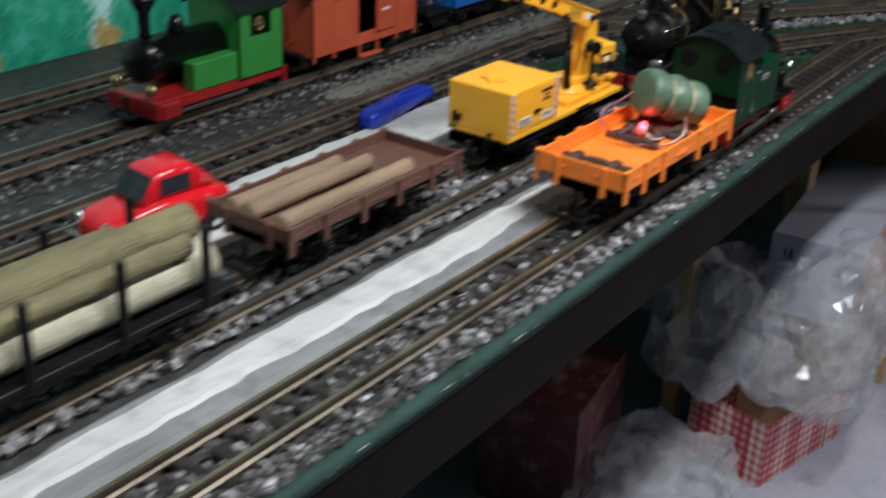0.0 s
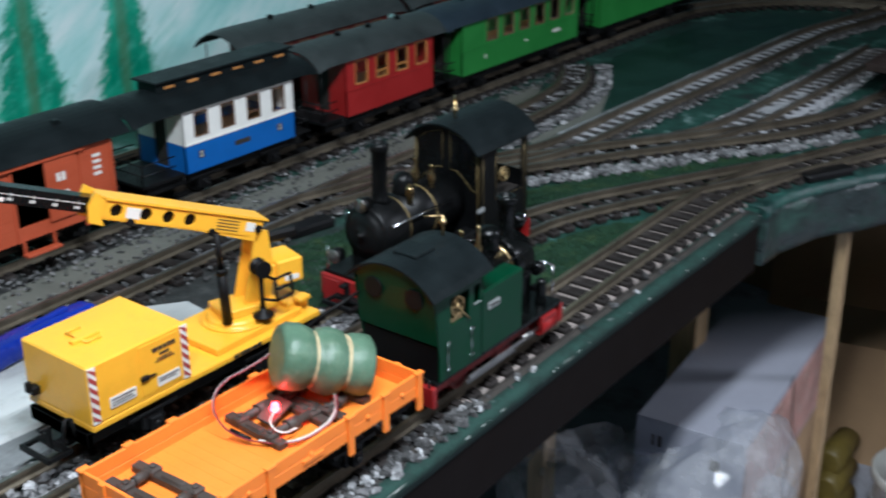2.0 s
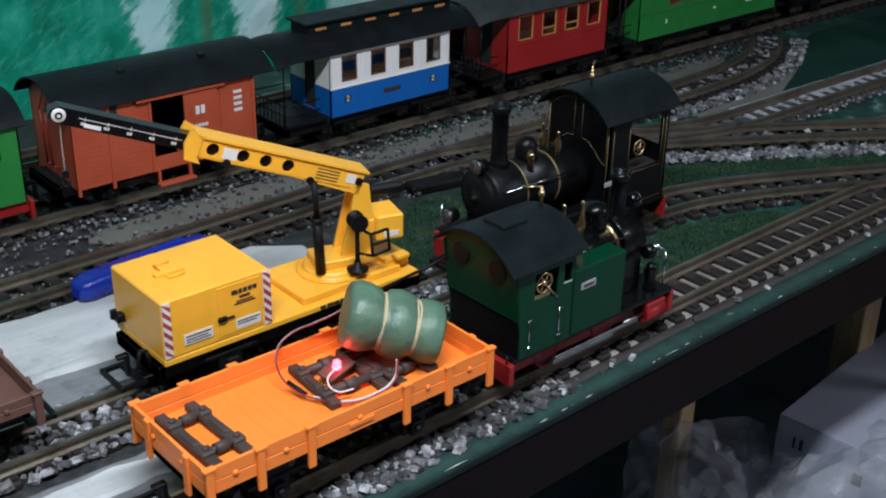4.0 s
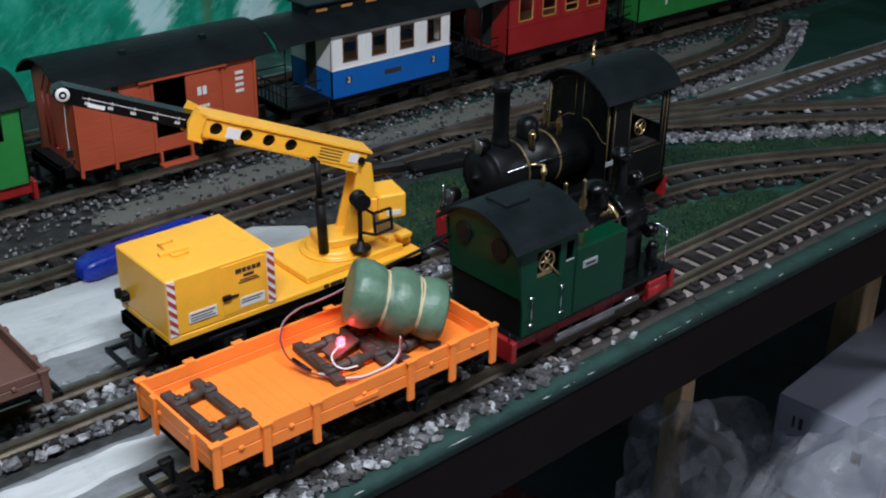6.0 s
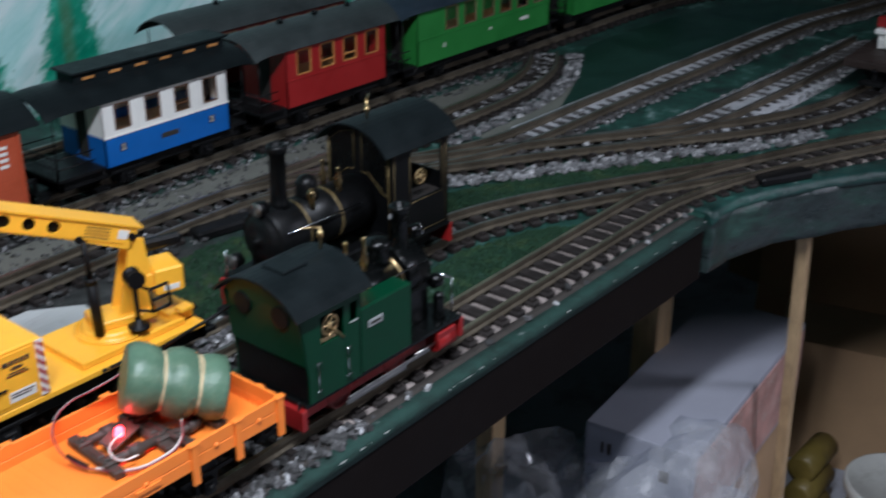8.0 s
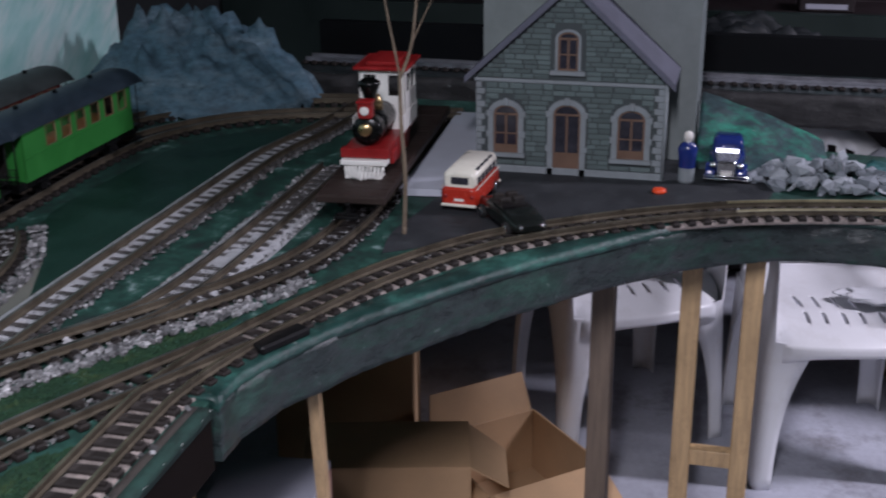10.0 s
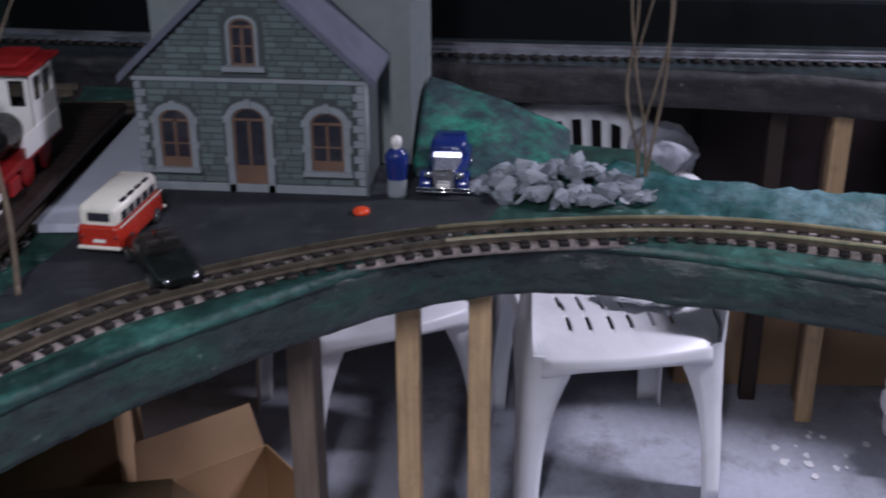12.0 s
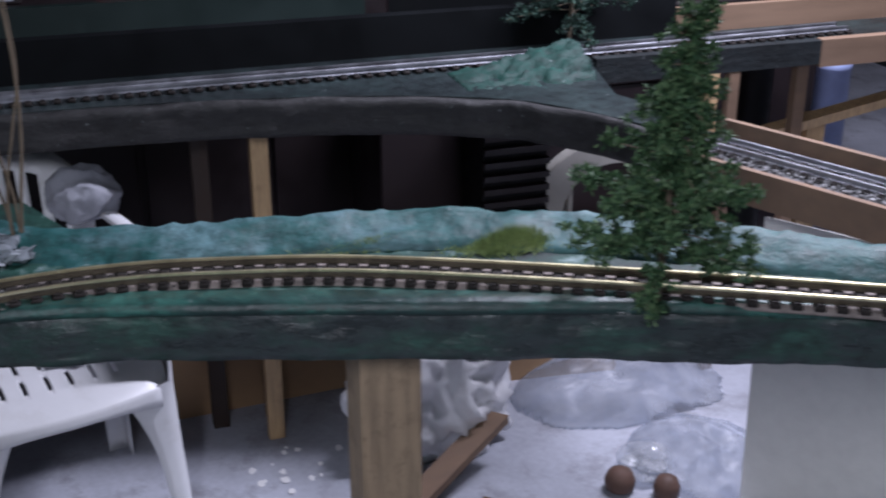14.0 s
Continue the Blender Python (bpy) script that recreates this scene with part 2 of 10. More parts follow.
def mural_paint():
    """Sky washed in pale turquoise with slanting brush strokes, soft teal trees and ochre bushes at the foot."""
    m, n, l, b = nodes_of("painted_mural")
    co = n.new("ShaderNodeTexCoord").outputs["Object"]
    slant = n.new("ShaderNodeMapping")
    slant.inputs["Rotation"].default_value = (0, radians(38), 0)
    l.new(co, slant.inputs["Vector"])
    slant = slant.outputs[0]
    sep = n.new("ShaderNodeSeparateXYZ")
    l.new(co, sep.inputs[0])
    px_, pz = sep.outputs[0], sep.outputs[2]

    def math_of(op, a, c=None):
        k = n.new("ShaderNodeMath")
        k.operation = op
        for i, v in enumerate((a, c)):
            if v is None:
                continue
            if hasattr(v, "links"):
                l.new(v, k.inputs[i])
            else:
                k.inputs[i].default_value = v
        return k.outputs[0]

    sky = ramp_of(n, l, noise_of(n, l, 5.0, 5.0, 0.6, slant, (0.7, 1, 2.2)), [(0.32, (0.3, 0.66, 0.63)), (0.48, (0.5, 0.79, 0.77)), (0.62, (0.72, 0.88, 0.87)), (0.75, (0.42, 0.74, 0.72))])
    sky = mix_rgb(n, l, ramp_of(n, l, noise_of(n, l, 26.0, 5.0, 0.65, slant, (0.35, 1, 3.0)), [(0.52, 0.0), (0.68, 0.5)]), sky, (0.22, 0.6, 0.52))
    green = ramp_of(n, l, noise_of(n, l, 13.0, 6.0, 0.65, co, (1.0, 1, 0.7)), [(0.3, (0.004, 0.15, 0.085)), (0.5, (0.012, 0.3, 0.18)), (0.72, (0.06, 0.46, 0.32))])
    green = mix_rgb(n, l, ramp_of(n, l, noise_of(n, l, 60.0, 5.0, 0.7, slant, (0.5, 1, 1.6)), [(0.5, 0.0), (0.7, 0.55)]), green, (0.11, 0.52, 0.4))
    wob = math_of("SUBTRACT", noise_of(n, l, 9.0, 4.0, 0.6, co), 0.5)
    fringe = math_of("SUBTRACT", noise_of(n, l, 70.0, 5.0, 0.65, slant, (0.45, 1, 1.4)), 0.5)
    wobble = math_of("ADD", math_of("MULTIPLY", wob, 0.09), math_of("MULTIPLY", fringe, 0.07))

    def blob(cx, half, z_mid, taper):
        """Distance outside a tree that narrows upwards, roughened by brush marks."""
        d = math_of("SUBTRACT", math_of("ABSOLUTE", math_of("SUBTRACT", px_, cx)), half)
        d = math_of("ADD", d, math_of("MULTIPLY", math_of("SUBTRACT", pz, z_mid), taper))
        return math_of("ADD", d, wobble)

    mask = None
    for cx, half, z_mid, taper in ((-0.05, 0.085, 0.1, 0.3), (0.26, 0.155, 0.1, 0.2), (0.548, 0.055, 0.12, 0.22), (0.732, 0.046, 0.12, 0.24), (1.365, 0.035, 0.12, 0.12), (1.66, 0.09, 0.12, 0.2), (-0.75, 0.15, 0.1, 0.3), (-1.3, 0.2, 0.1, 0.3)):
        mk = ramp_of(n, l, math_of("ADD", blob(cx, half, z_mid, taper), 0.5), [(0.492, 1.0), (0.512, 0.0)])
        mask = mk if mask is None else math_of("MAXIMUM", mask, mk)
    c = mix_rgb(n, l, mask, sky, green)
    trunk = None
    for cx in (0.548, 0.732, 1.365):
        d = math_of("ABSOLUTE", math_of("ADD", math_of("SUBTRACT", px_, cx), math_of("MULTIPLY", wobble, 0.15)))
        mk = ramp_of(n, l, d, [(0.005, 1.0), (0.016, 0.0)])
        trunk = mk if trunk is None else math_of("MAXIMUM", trunk, mk)
    c = mix_rgb(n, l, math_of("MULTIPLY", trunk, math_of("MULTIPLY", mask, 0.5)), c, (0.1, 0.14, 0.06))
    bush = None
    for cx, half in ((0.07, 0.035), (-0.15, 0.03)):
        d = math_of("ADD", math_of("ABSOLUTE", math_of("SUBTRACT", px_, cx)), math_of("MULTIPLY", math_of("ABSOLUTE", math_of("SUBTRACT", pz, 0.01)), 1.1))
        mk = ramp_of(n, l, math_of("ADD", math_of("SUBTRACT", math_of("ADD", d, wobble), half), 0.5), [(0.494, 1.0), (0.51, 0.0)])
        bush = mk if bush is None else math_of("MAXIMUM", bush, mk)
    c = mix_rgb(n, l, bush, c, ramp_of(n, l, noise_of(n, l, 50.0, 4.0, 0.6, co), [(0.35, (0.3, 0.24, 0.07)), (0.65, (0.5, 0.42, 0.17))]))
    l.new(c, b.inputs["Base Color"])
    b.inputs["Roughness"].default_value = 0.45
    bp = n.new("ShaderNodeBump")
    bp.inputs["Strength"].default_value, bp.inputs["Distance"].default_value = 0.25, 0.002
    l.new(noise_of(n, l, 60.0, 4.0, 0.6, slant, (0.5, 1, 2)), bp.inputs["Height"])
    l.new(bp.outputs["Normal"], b.inputs["Normal"])
    return m


M["mural"] = mural_paint()


def setting(name, boxes, material, label, category):
    bm = bmesh.new()
    for bx in boxes:
        slab(bm, *bx)
    return tagged(part(name, bm, material), label, category, kind="structure")


setting("floor", [(-3.5, 6.5, -5.5, 1.2, FLOOR - 0.1, FLOOR)], M["floor"], "grey dusty concrete floor with white paint spots", "floor")
setting("wall_north", [(-3.5, 2.75, 0.86, 0.9, FLOOR, CEIL)], M["mural"], "board wall with painted trees and pale sky", "wall")
setting("wall_north_far", [(2.75, 6.5, 0.86, 0.9, FLOOR, CEIL)], M["room_wall"], "dark wall behind the layout", "wall")
setting("wall_east", [(6.3, 6.5, -5.5, 0.86, FLOOR, CEIL)], M["room_wall"], "dark wall at the far end of the room", "wall")
setting("wall_south", [(-3.5, 6.3, -5.5, -5.4, FLOOR, CEIL)], M["room_wall"], "dark wall of the room", "wall")
setting("wall_west", [(-3.6, -3.5, -5.4, 0.86, FLOOR, CEIL)], M["room_wall"], "dark wall of the room", "wall")
setting("ceiling", [(-3.5, 6.5, -5.5, 0.9, CEIL, CEIL + 0.1)], M["ceiling"], "plain painted ceiling", "ceiling")


# ---------- layout table ----------
def ground_paint():
    """Scenic ground: grey track bed, dark green painted parts and bare smears."""
    m, n, l, b = nodes_of("scenic_ground")
    co = n.new("ShaderNodeTexCoord").outputs["Object"]
    grey = ramp_of(n, l, noise_of(n, l, 60.0, 6.0, 0.7, co), [(0.3, (0.01, 0.0105, 0.01)), (0.55, (0.032, 0.034, 0.033)), (0.8, (0.1, 0.1, 0.097))])
    green = ramp_of(n, l, noise_of(n, l, 18.0, 6.0, 0.7, co), [(0.34, (0.012, 0.02, 0.02)), (0.48, (0.01, 0.045, 0.034)), (0.58, (0.02, 0.08, 0.06)), (0.72, (0.3, 0.4, 0.4))])
    sep = n.new("ShaderNodeSeparateXYZ")
    l.new(co, sep.inputs[0])
    add = n.new("ShaderNodeMath")
    add.operation = "MULTIPLY_ADD"
    l.new(noise_of(n, l, 6.0, 4.0, 0.6, co), add.inputs[0])
    add.inputs[1].default_value = 0.35
    l.new(sep.outputs[0], add.inputs[2])
    fac = ramp_of(n, l, add.outputs[0], [(0.62, 0.0), (0.85, 1.0)])
    c = mix_rgb(n, l, fac, grey, green)
    l.new(c, b.inputs["Base Color"])
    b.inputs["Roughness"].default_value = 0.6
    bp = n.new("ShaderNodeBump")
    bp.inputs["Strength"].default_value, bp.inputs["Distance"].default_value = 0.6, 0.003
    l.new(noise_of(n, l, 120.0, 5.0, 0.7, co), bp.inputs["Height"])
    l.new(bp.outputs["Normal"], b.inputs["Normal"])
    return m


def fascia_paint(name, base, streak, amount, gloss=(0.3, 0.5)):
    m, n, l, b = nodes_of(name)
    co = n.new("ShaderNodeTexCoord").outputs["Object"]
    a = noise_of(n, l, 6.0, 9.0, 0.72, co, (1, 1, 3.5))
    mid = [s * amount * 0.5 + v * (1 - amount) for s, v in zip(streak, base)]
    c = ramp_of(n, l, a, [(0.36, base), (0.47, [v * 1.7 + 0.004 for v in base]), (0.57, mid), (0.7, [s * amount + v * (1 - amount) for s, v in zip(streak, base)])])
    c = mix_rgb(n, l, ramp_of(n, l, noise_of(n, l, 34.0, 6.0, 0.75, co, (1, 1, 2)), [(0.45, 0.0), (0.66, 0.75)]), c, [v * 0.55 for v in base])
    c = mix_rgb(n, l, ramp_of(n, l, noise_of(n, l, 75.0, 3.0, 0.6, co), [(0.68, 0.0), (0.76, 0.35)]), c, (0.4, 0.45, 0.45))
    l.new(c, b.inputs["Base Color"])
    l.new(ramp_of(n, l, a, [(0.3, gloss[0]), (0.7, gloss[1])]), b.inputs["Roughness"])
    bp = n.new("ShaderNodeBump")
    bp.inputs["Strength"].default_value, bp.inputs["Distance"].default_value = 0.7, 0.008
    l.new(noise_of(n, l, 16.0, 7.0, 0.65, co, (1, 1, 2)), bp.inputs["Height"])
    l.new(bp.outputs["Normal"], b.inputs["Normal"])
    return m


M["ground"] = ground_paint()
M["fascia_dark"] = surface("dark_brown_fascia", (0.0075, 0.0052, 0.0046), 0.5, vary=0.2, scale=4, dirt=(0.02, 0.0155, 0.0145), dirt_amount=0.3, bump=0.03, spec=0.05)
M["fascia_green"] = fascia_paint("dark_green_plaster", (0.016, 0.0235, 0.0235), (0.07, 0.22, 0.16), 0.42, (0.2, 0.45))
M["edge_green"] = fascia_paint("green_edge_paint", (0.004, 0.024, 0.018), (0.03, 0.1, 0.08), 0.45, (0.75, 0.9))
M["rim_bed"] = surface("beige_grit", (0.04, 0.034, 0.029), 0.9, vary=0.35, scale=60, fine=400, dirt=(0.02, 0.02, 0.018), dirt_amount=0.8, bump=0.2)
M["verge"] = fascia_paint("turquoise_verge_paint", (0.008, 0.03, 0.026), (0.09, 0.34, 0.27), 0.6, (0.25, 0.55))
M["bank"] = fascia_paint("pale_green_bank_paint", (0.014, 0.07, 0.068), (0.25, 0.47, 0.52), 0.7, (0.45, 0.7))
M["shelf_face"] = fascia_paint("grey_brown_plaster", (0.0105, 0.0105, 0.011), (0.08, 0.08, 0.082), 0.4, (0.5, 0.7))

FRONT_STRAIGHT = [(-2.2, -0.213), (-0.8, -0.2125), (-0.3, -0.2105), (0.15, -0.204), (0.5, -0.196), (0.8, -0.193), (1.0, -0.192)]
FRONT_CURVE = [(1.0, -0.186), (1.07, -0.187), (1.137, -0.208), (1.206, -0.24), (1.307, -0.298), (1.407, -0.367), (1.508, -0.441), (1.572, -0.494), (1.64, -0.558), (1.718, -0.632),
               (1.8, -0.722), (1.858, -0.805), (1.892, -0.89), (1.905, -0.98), (1.901, -1.07), (1.873, -1.225), (1.827, -1.38), (1.783, -1.524), (1.73, -1.685), (1.672, -1.873),
               (1.621, -2.005), (1.526, -2.245), (1.36, -2.56)]
BACK_EDGE = [(1.42, -2.78), (1.67, -2.36), (1.93, -1.96), (2.03, -1.64), (2.07, -1.4), (2.14, -1.2), (2.32, -1.12), (2.36, -0.85), (2.62, -0.6), (2.62, 0.85)]


def board(name, outline, z0, z1, material, label):
    bm = bmesh.new()
    extrude_outline(bm, [(x, y, z0) for x, y in outline], (0, 0, z1 - z0))
    bmesh.ops.recalc_face_normals(bm, faces=bm.faces)
    return tagged(part(name, bm, material), label, "layout board", kind="structure")


front = [tuple(p[:2]) for p, _ in curve_points(FRONT_CURVE, 0.04)]
board("ground", FRONT_STRAIGHT[:-1] + front + BACK_EDGE + [(-2.2, 0.85)], -0.03, 0.0, M["ground"], "scenic layout surface with grey track bed and green paint")


def fascia(name, line, z0, z1, thick, material, label, wave=0.0):
    """A board on edge that follows a line; its upper rim is rounded and a little uneven."""
    bm = bmesh.new()
    pts = curve_points(line, 0.012 if wave else 0.03)
    face = [z0 + (z1 - 0.012 - z0) * k / 7 for k in range(8)] if wave else [z0, z1 - 0.012]
    prof = [(0.0, z0)] + [(-thick, h) for h in face] + [(-thick * 0.75, z1 - 0.003), (-thick * 0.3, z1 + 0.001), (0.0, z1 + 0.001)]
    rows = []
    for p, d in pts:
        side = Vector((-d.y, d.x, 0))
        w = wave * noise.noise(p * 9)
        row = []
        for o, h in prof:
            # creases of hand-laid plaster, longer along the board than across it
            q = Vector((p.x * 13, p.y * 13, h * 30))
            c = wave * (0.5 * noise.noise(q) + 0.5 * (0.3 - abs(1.6 * noise.noise(q * 2.1 + Vector((5, 0, 0)))))) if o < -thick * 0.5 else 0.0
            row.append(bm.verts.new(p + side * (o + (w + c if o < -thick * 0.5 else 0)) + Vector((0, 0, h + w * 0.6 * max(0.0, (h - z0) / (z1 - z0)) ** 2))))
        rows.append(row)
    for a, b in zip(rows, rows[1:]):
        for k in range(len(prof)):
            j = (k + 1) % len(prof)
            bm.faces.new((a[k], b[k], b[j], a[j])).smooth = wave > 0
    bm.faces.new(rows[0])
    bm.faces.new(rows[-1][::-1])
    bmesh.ops.recalc_face_normals(bm, faces=bm.faces)
    return tagged(part(name, bm, material), label, "table edge", kind="structure")


fascia("trim_front", FRONT_STRAIGHT, -0.085, -0.004, 0.004, M["fascia_dark"], "dark brown painted fascia board with scuffs")
fascia("trim_curve", FRONT_CURVE, -0.085, -0.006, 0.012, M["fascia_green"], "curved fascia of dark green painted plaster", 0.008)


def strip(name, line, section, material, label, category, wave, step=0.02):
    """A band along a line: section gives (offset to the left, height) across it, both made uneven by wave."""
    bm = bmesh.new()
    rows = []
    for p, d in curve_points(line, step):
        side = Vector((-d.y, d.x, 0))
        row = []
        for k, (o, h) in enumerate(section):
            w = 0.0 if h <= 0.0 else wave * (noise.noise(p * 8 + Vector((0, 0, k * 0.4))) + 0.6 * (0.4 - abs(2 * noise.noise(p * 21 + Vector((0, 0, k * 0.9))))))
            row.append(bm.verts.new(p + side * (o + w * 0.4) + Vector((0, 0, h + w))))
        rows.append(row)
    n = len(section)
    for a, b in zip(rows, rows[1:]):
        for k in range(n):
            j = (k + 1) % n
            bm.faces.new((a[k], b[k], b[j], a[j])).smooth = True
    bm.faces.new(rows[0])
    bm.faces.new(rows[-1][::-1])
    bmesh.ops.recalc_face_normals(bm, faces=bm.faces)
    return tagged(part(name, bm, material), label, category, kind="structure")


strip("trim_front_rim", FRONT_STRAIGHT, [(-0.0055, -0.012), (-0.005, -0.001), (-0.002, 0.0025), (0.011, 0.0035), (0.0125, -0.004)], M["edge_green"], "worn green painted rim of the layout table", "table edge", 0.0006, 0.03)
strip("ground_rim_bed", FRONT_STRAIGHT, [(0.011, -0.004), (0.0112, 0.003), (0.024, 0.003), (0.025, -0.004)], M["rim_bed"], "narrow beige grit strip along the rim", "grit strip", 0.0005, 0.03)
verts, faces = [], []
chips = random.Random(77)
x = -1.4
while x < 1.0:
    ln = chips.choice((0.004, 0.007, 0.012, 0.03))
    w = chips.uniform(0.0003, 0.0008)
    k = max(i for i, q in enumerate(FRONT_STRAIGHT[:-1]) if q[0] <= x)
    (xa, ya), (xb, yb) = FRONT_STRAIGHT[k], FRONT_STRAIGHT[k + 1]
    edge = ya + (yb - ya) * (x - xa) / (xb - xa) - 0.0052
    y, z = edge + chips.uniform(-0.0004, 0.0006), -0.0012 + chips.uniform(-0.0012, 0.0008)
    k = len(verts)
    for dx, dy, dz in ((0, 0, 0), (ln * 0.5, -w * 0.4, -w), (ln, 0, 0), (ln * 0.55, w * 0.8, w * 0.5), (ln * 0.5, -w, w)):
        verts.append((x + dx, y + dy, z + dz))
    faces += [(k, k + 1, k + 4), (k + 1, k + 2, k + 4), (k + 2, k + 3, k + 4), (k + 3, k, k + 4)]
    x += ln + chips.choice((0.004, 0.015, 0.04, 0.09))
me = bpy.data.meshes.new("paint_chips")
me.from_pydata(verts, [], faces)
me.materials.append(M["white"])
tagged(new("paint_chips", me), "white chips along the worn painted table rim", "paint", kind="stuff")
BANK_LINE = [(1.4, -2.72), (1.655, -2.327), (1.758, -2.19), (1.916, -1.933), (2.005, -1.7), (2.037, -1.5), (2.05, -1.35), (2.096, -1.165), (2.16, -1.06)]
strip("ground_bank", BANK_LINE, [(-0.02, -0.06), (-0.018, 0.02), (-0.006, 0.034), (0.004, 0.036), (0.022, 0.03), (0.044, 0.02), (0.062, 0.009), (0.084, 0.0005), (0.078, -0.02)], M["bank"],
      "low bank of pale green painted plaster behind the curved track", "bank", 0.012, 0.014)
strip("ground_verge", FRONT_CURVE, [(-0.0125, -0.014), (-0.012, -0.006), (-0.008, 0.001), (-0.002, 0.0036), (0.012, 0.0038), (0.034, 0.003), (0.044, -0.004)], M["verge"], "turquoise painted verge between the track and the table edge", "verge", 0.0008)


# ---------- railway tracks ----------
SLEEPER_MESH = {}


def railway_track(line, label, group="layout tracks", z=0.0, gauge=0.045, metal="rail", wood="sleeper", bright_below_y=-99.0):
    """Two rails with foot, web and head on separate sleepers; heads below a given y take a brighter brass."""
    t = thing("railway_track", label, "track", group)
    pts = curve_points(line, 0.03)
    for s in (-1, 1):
        bm = bmesh.new()
        prof = [(-0.004, 0.0085), (0.004, 0.0085), (0.004, 0.0105), (0.001, 0.012), (0.001, 0.016), (0.0023, 0.017), (0.0023, 0.0205), (-0.0023, 0.0205), (-0.0023, 0.017), (-0.001, 0.016), (-0.001, 0.012), (-0.004, 0.0105)]
        rows = []
        for p, d in pts:
            side = Vector((-d.y, d.x, 0))
            rows.append([bm.verts.new(p + side * (s * (gauge / 2 + 0.0023) + o) + Vector((0, 0, z + h))) for o, h in prof])
        for a, b in zip(rows, rows[1:]):
            for k in range(len(prof)):
                j = (k + 1) % len(prof)
                bright = k in (5, 6, 7) and a[k].co.y < bright_below_y
                bm.faces.new((a[j], b[j], b[k], a[k])).material_index = 2 if bright else (0 if k == 6 else 1)
        part("rail", bm, [M[metal], M["rail_side"] if metal != "rail_pale" else M[metal], M["rail_bright"]], t)
    if wood not in SLEEPER_MESH:
        bm = bmesh.new()
        slab(bm, -0.0082, 0.0082, -0.0405, 0.0405, 0.0, 0.0088, 0.002)
        for s in (-1, 1):
            slab(bm, -0.0045, 0.0045, s * 0.0335 - 0.004, s * 0.0335 + 0.004, 0.0088, 0.0112)
        me = bpy.data.meshes.new("sleeper")
        bm.to_mesh(me)
        bm.free()
        me.materials.append(M[wood])
        SLEEPER_MESH[wood] = me
    for p, d in pts[::1]:
        ob = new("sleeper", SLEEPER_MESH[wood])
        ob.parent = t
        ob.matrix_local = Matrix.Translation((p.x, p.y, p.z + z)) @ Matrix.Rotation(math.atan2(d.y, d.x) + random.uniform(-0.012, 0.012), 4, "Z")
    return t


MAIN = [(-1.5, -0.144), (-0.5, -0.1435), (0.0, -0.1415), (0.35, -0.136), (0.7, -0.128), (0.9, -0.124), (1.0, -0.128), (1.13, -0.157), (1.27, -0.21), (1.4, -0.268), (1.5, -0.326), (1.57, -0.376), (1.64, -0.44),
        (1.73, -0.56), (1.81, -0.69), (1.88, -0.85), (1.93, -1.08), (1.937, -1.25), (1.912, -1.4), (1.857, -1.59), (1.715, -1.9), (1.54, -2.24), (1.34, -2.6)]
CRANE = [(-1.5, 0.033), (0.0, 0.033), (0.62, 0.034), (0.7, 0.032), (0.76, 0.024), (0.84, -0.002), (0.915, -0.036), (1.0, -0.078), (1.1, -0.13), (1.16, -0.162)]
SIDING = [(-1.5, 0.305), (0.0, 0.305), (0.5, 0.318), (0.8, 0.312), (1.05, 0.312), (1.2, 0.317), (1.3, 0.333), (1.37, 0.354), (1.43, 0.385), (1.5, 0.432)]
THROUGH_LINE = [(0.6, 0.318), (0.75, 0.275), (0.88, 0.212), (1.0, 0.172), (1.1, 0.164), (1.3, 0.162), (1.6, 0.153), (1.85, 0.147), (2.05, 0.138), (2.25, 0.1), (2.5, 0.07)]
FLAT_LINE = [(0.7, 0.29), (0.82, 0.235), (0.92, 0.175), (0.993, 0.133), (1.07, 0.088), (1.14, 0.041), (1.2, 0.003), (1.28, -0.05), (1.37, -0.1), (1.47, -0.138), (1.6, -0.16), (1.8, -0.163), (2.4, -0.13)]
DEPOT = [(1.07, 0.09), (1.14, 0.047), (1.2, 0.016), (1.27, -0.002), (1.36, -0.012), (1.5, -0.018), (1.7, -0.022), (2.0, -0.022)]
COACH_LINE = [(-1.5, 0.485), (0.0, 0.485), (1.5, 0.485), (1.95, 0.482), (2.15, 0.44), (2.32, 0.3), (2.41, 0.05), (2.45, -0.2)]
BACK_LINE = [(-1.5, 0.66), (0.0, 0.66), (1.5, 0.655), (2.0, 0.64), (2.3, 0.52), (2.5, 0.25), (2.55, 0.0)]
railway_track(MAIN, "brass railed track on brown sleepers along the table edge", metal="rail_worn", bright_below_y=-0.8)
railway_track(CRANE, "track on brown sleepers between white painted boards")
railway_track(SIDING, "track on grey ballast curving to the coaches")
railway_track(THROUGH_LINE, "straight track with dusty white ballast", wood="sleeper_dusty")
railway_track(DEPOT, "short siding with white ballast", wood="sleeper_dusty")
railway_track(FLAT_LINE, "track that carries the dark flat wagon")
railway_track(COACH_LINE, "track under the row of coaches")
railway_track(BACK_LINE, "rear track along the painted wall")
FAR_LINE = [(3.0, 0.4), (2.96, -0.64), (2.955, -1.34), (2.96, -2.4), (2.99, -3.2)]


# ---------- rolling stock ----------
def glass():
    m, n, l, b = nodes_of("window_glass")
    b.inputs["Transmission Weight"].default_value = 1.0
    b.inputs["Roughness"].default_value = 0.05
    b.inputs["IOR"].default_value = 1.45
    return m


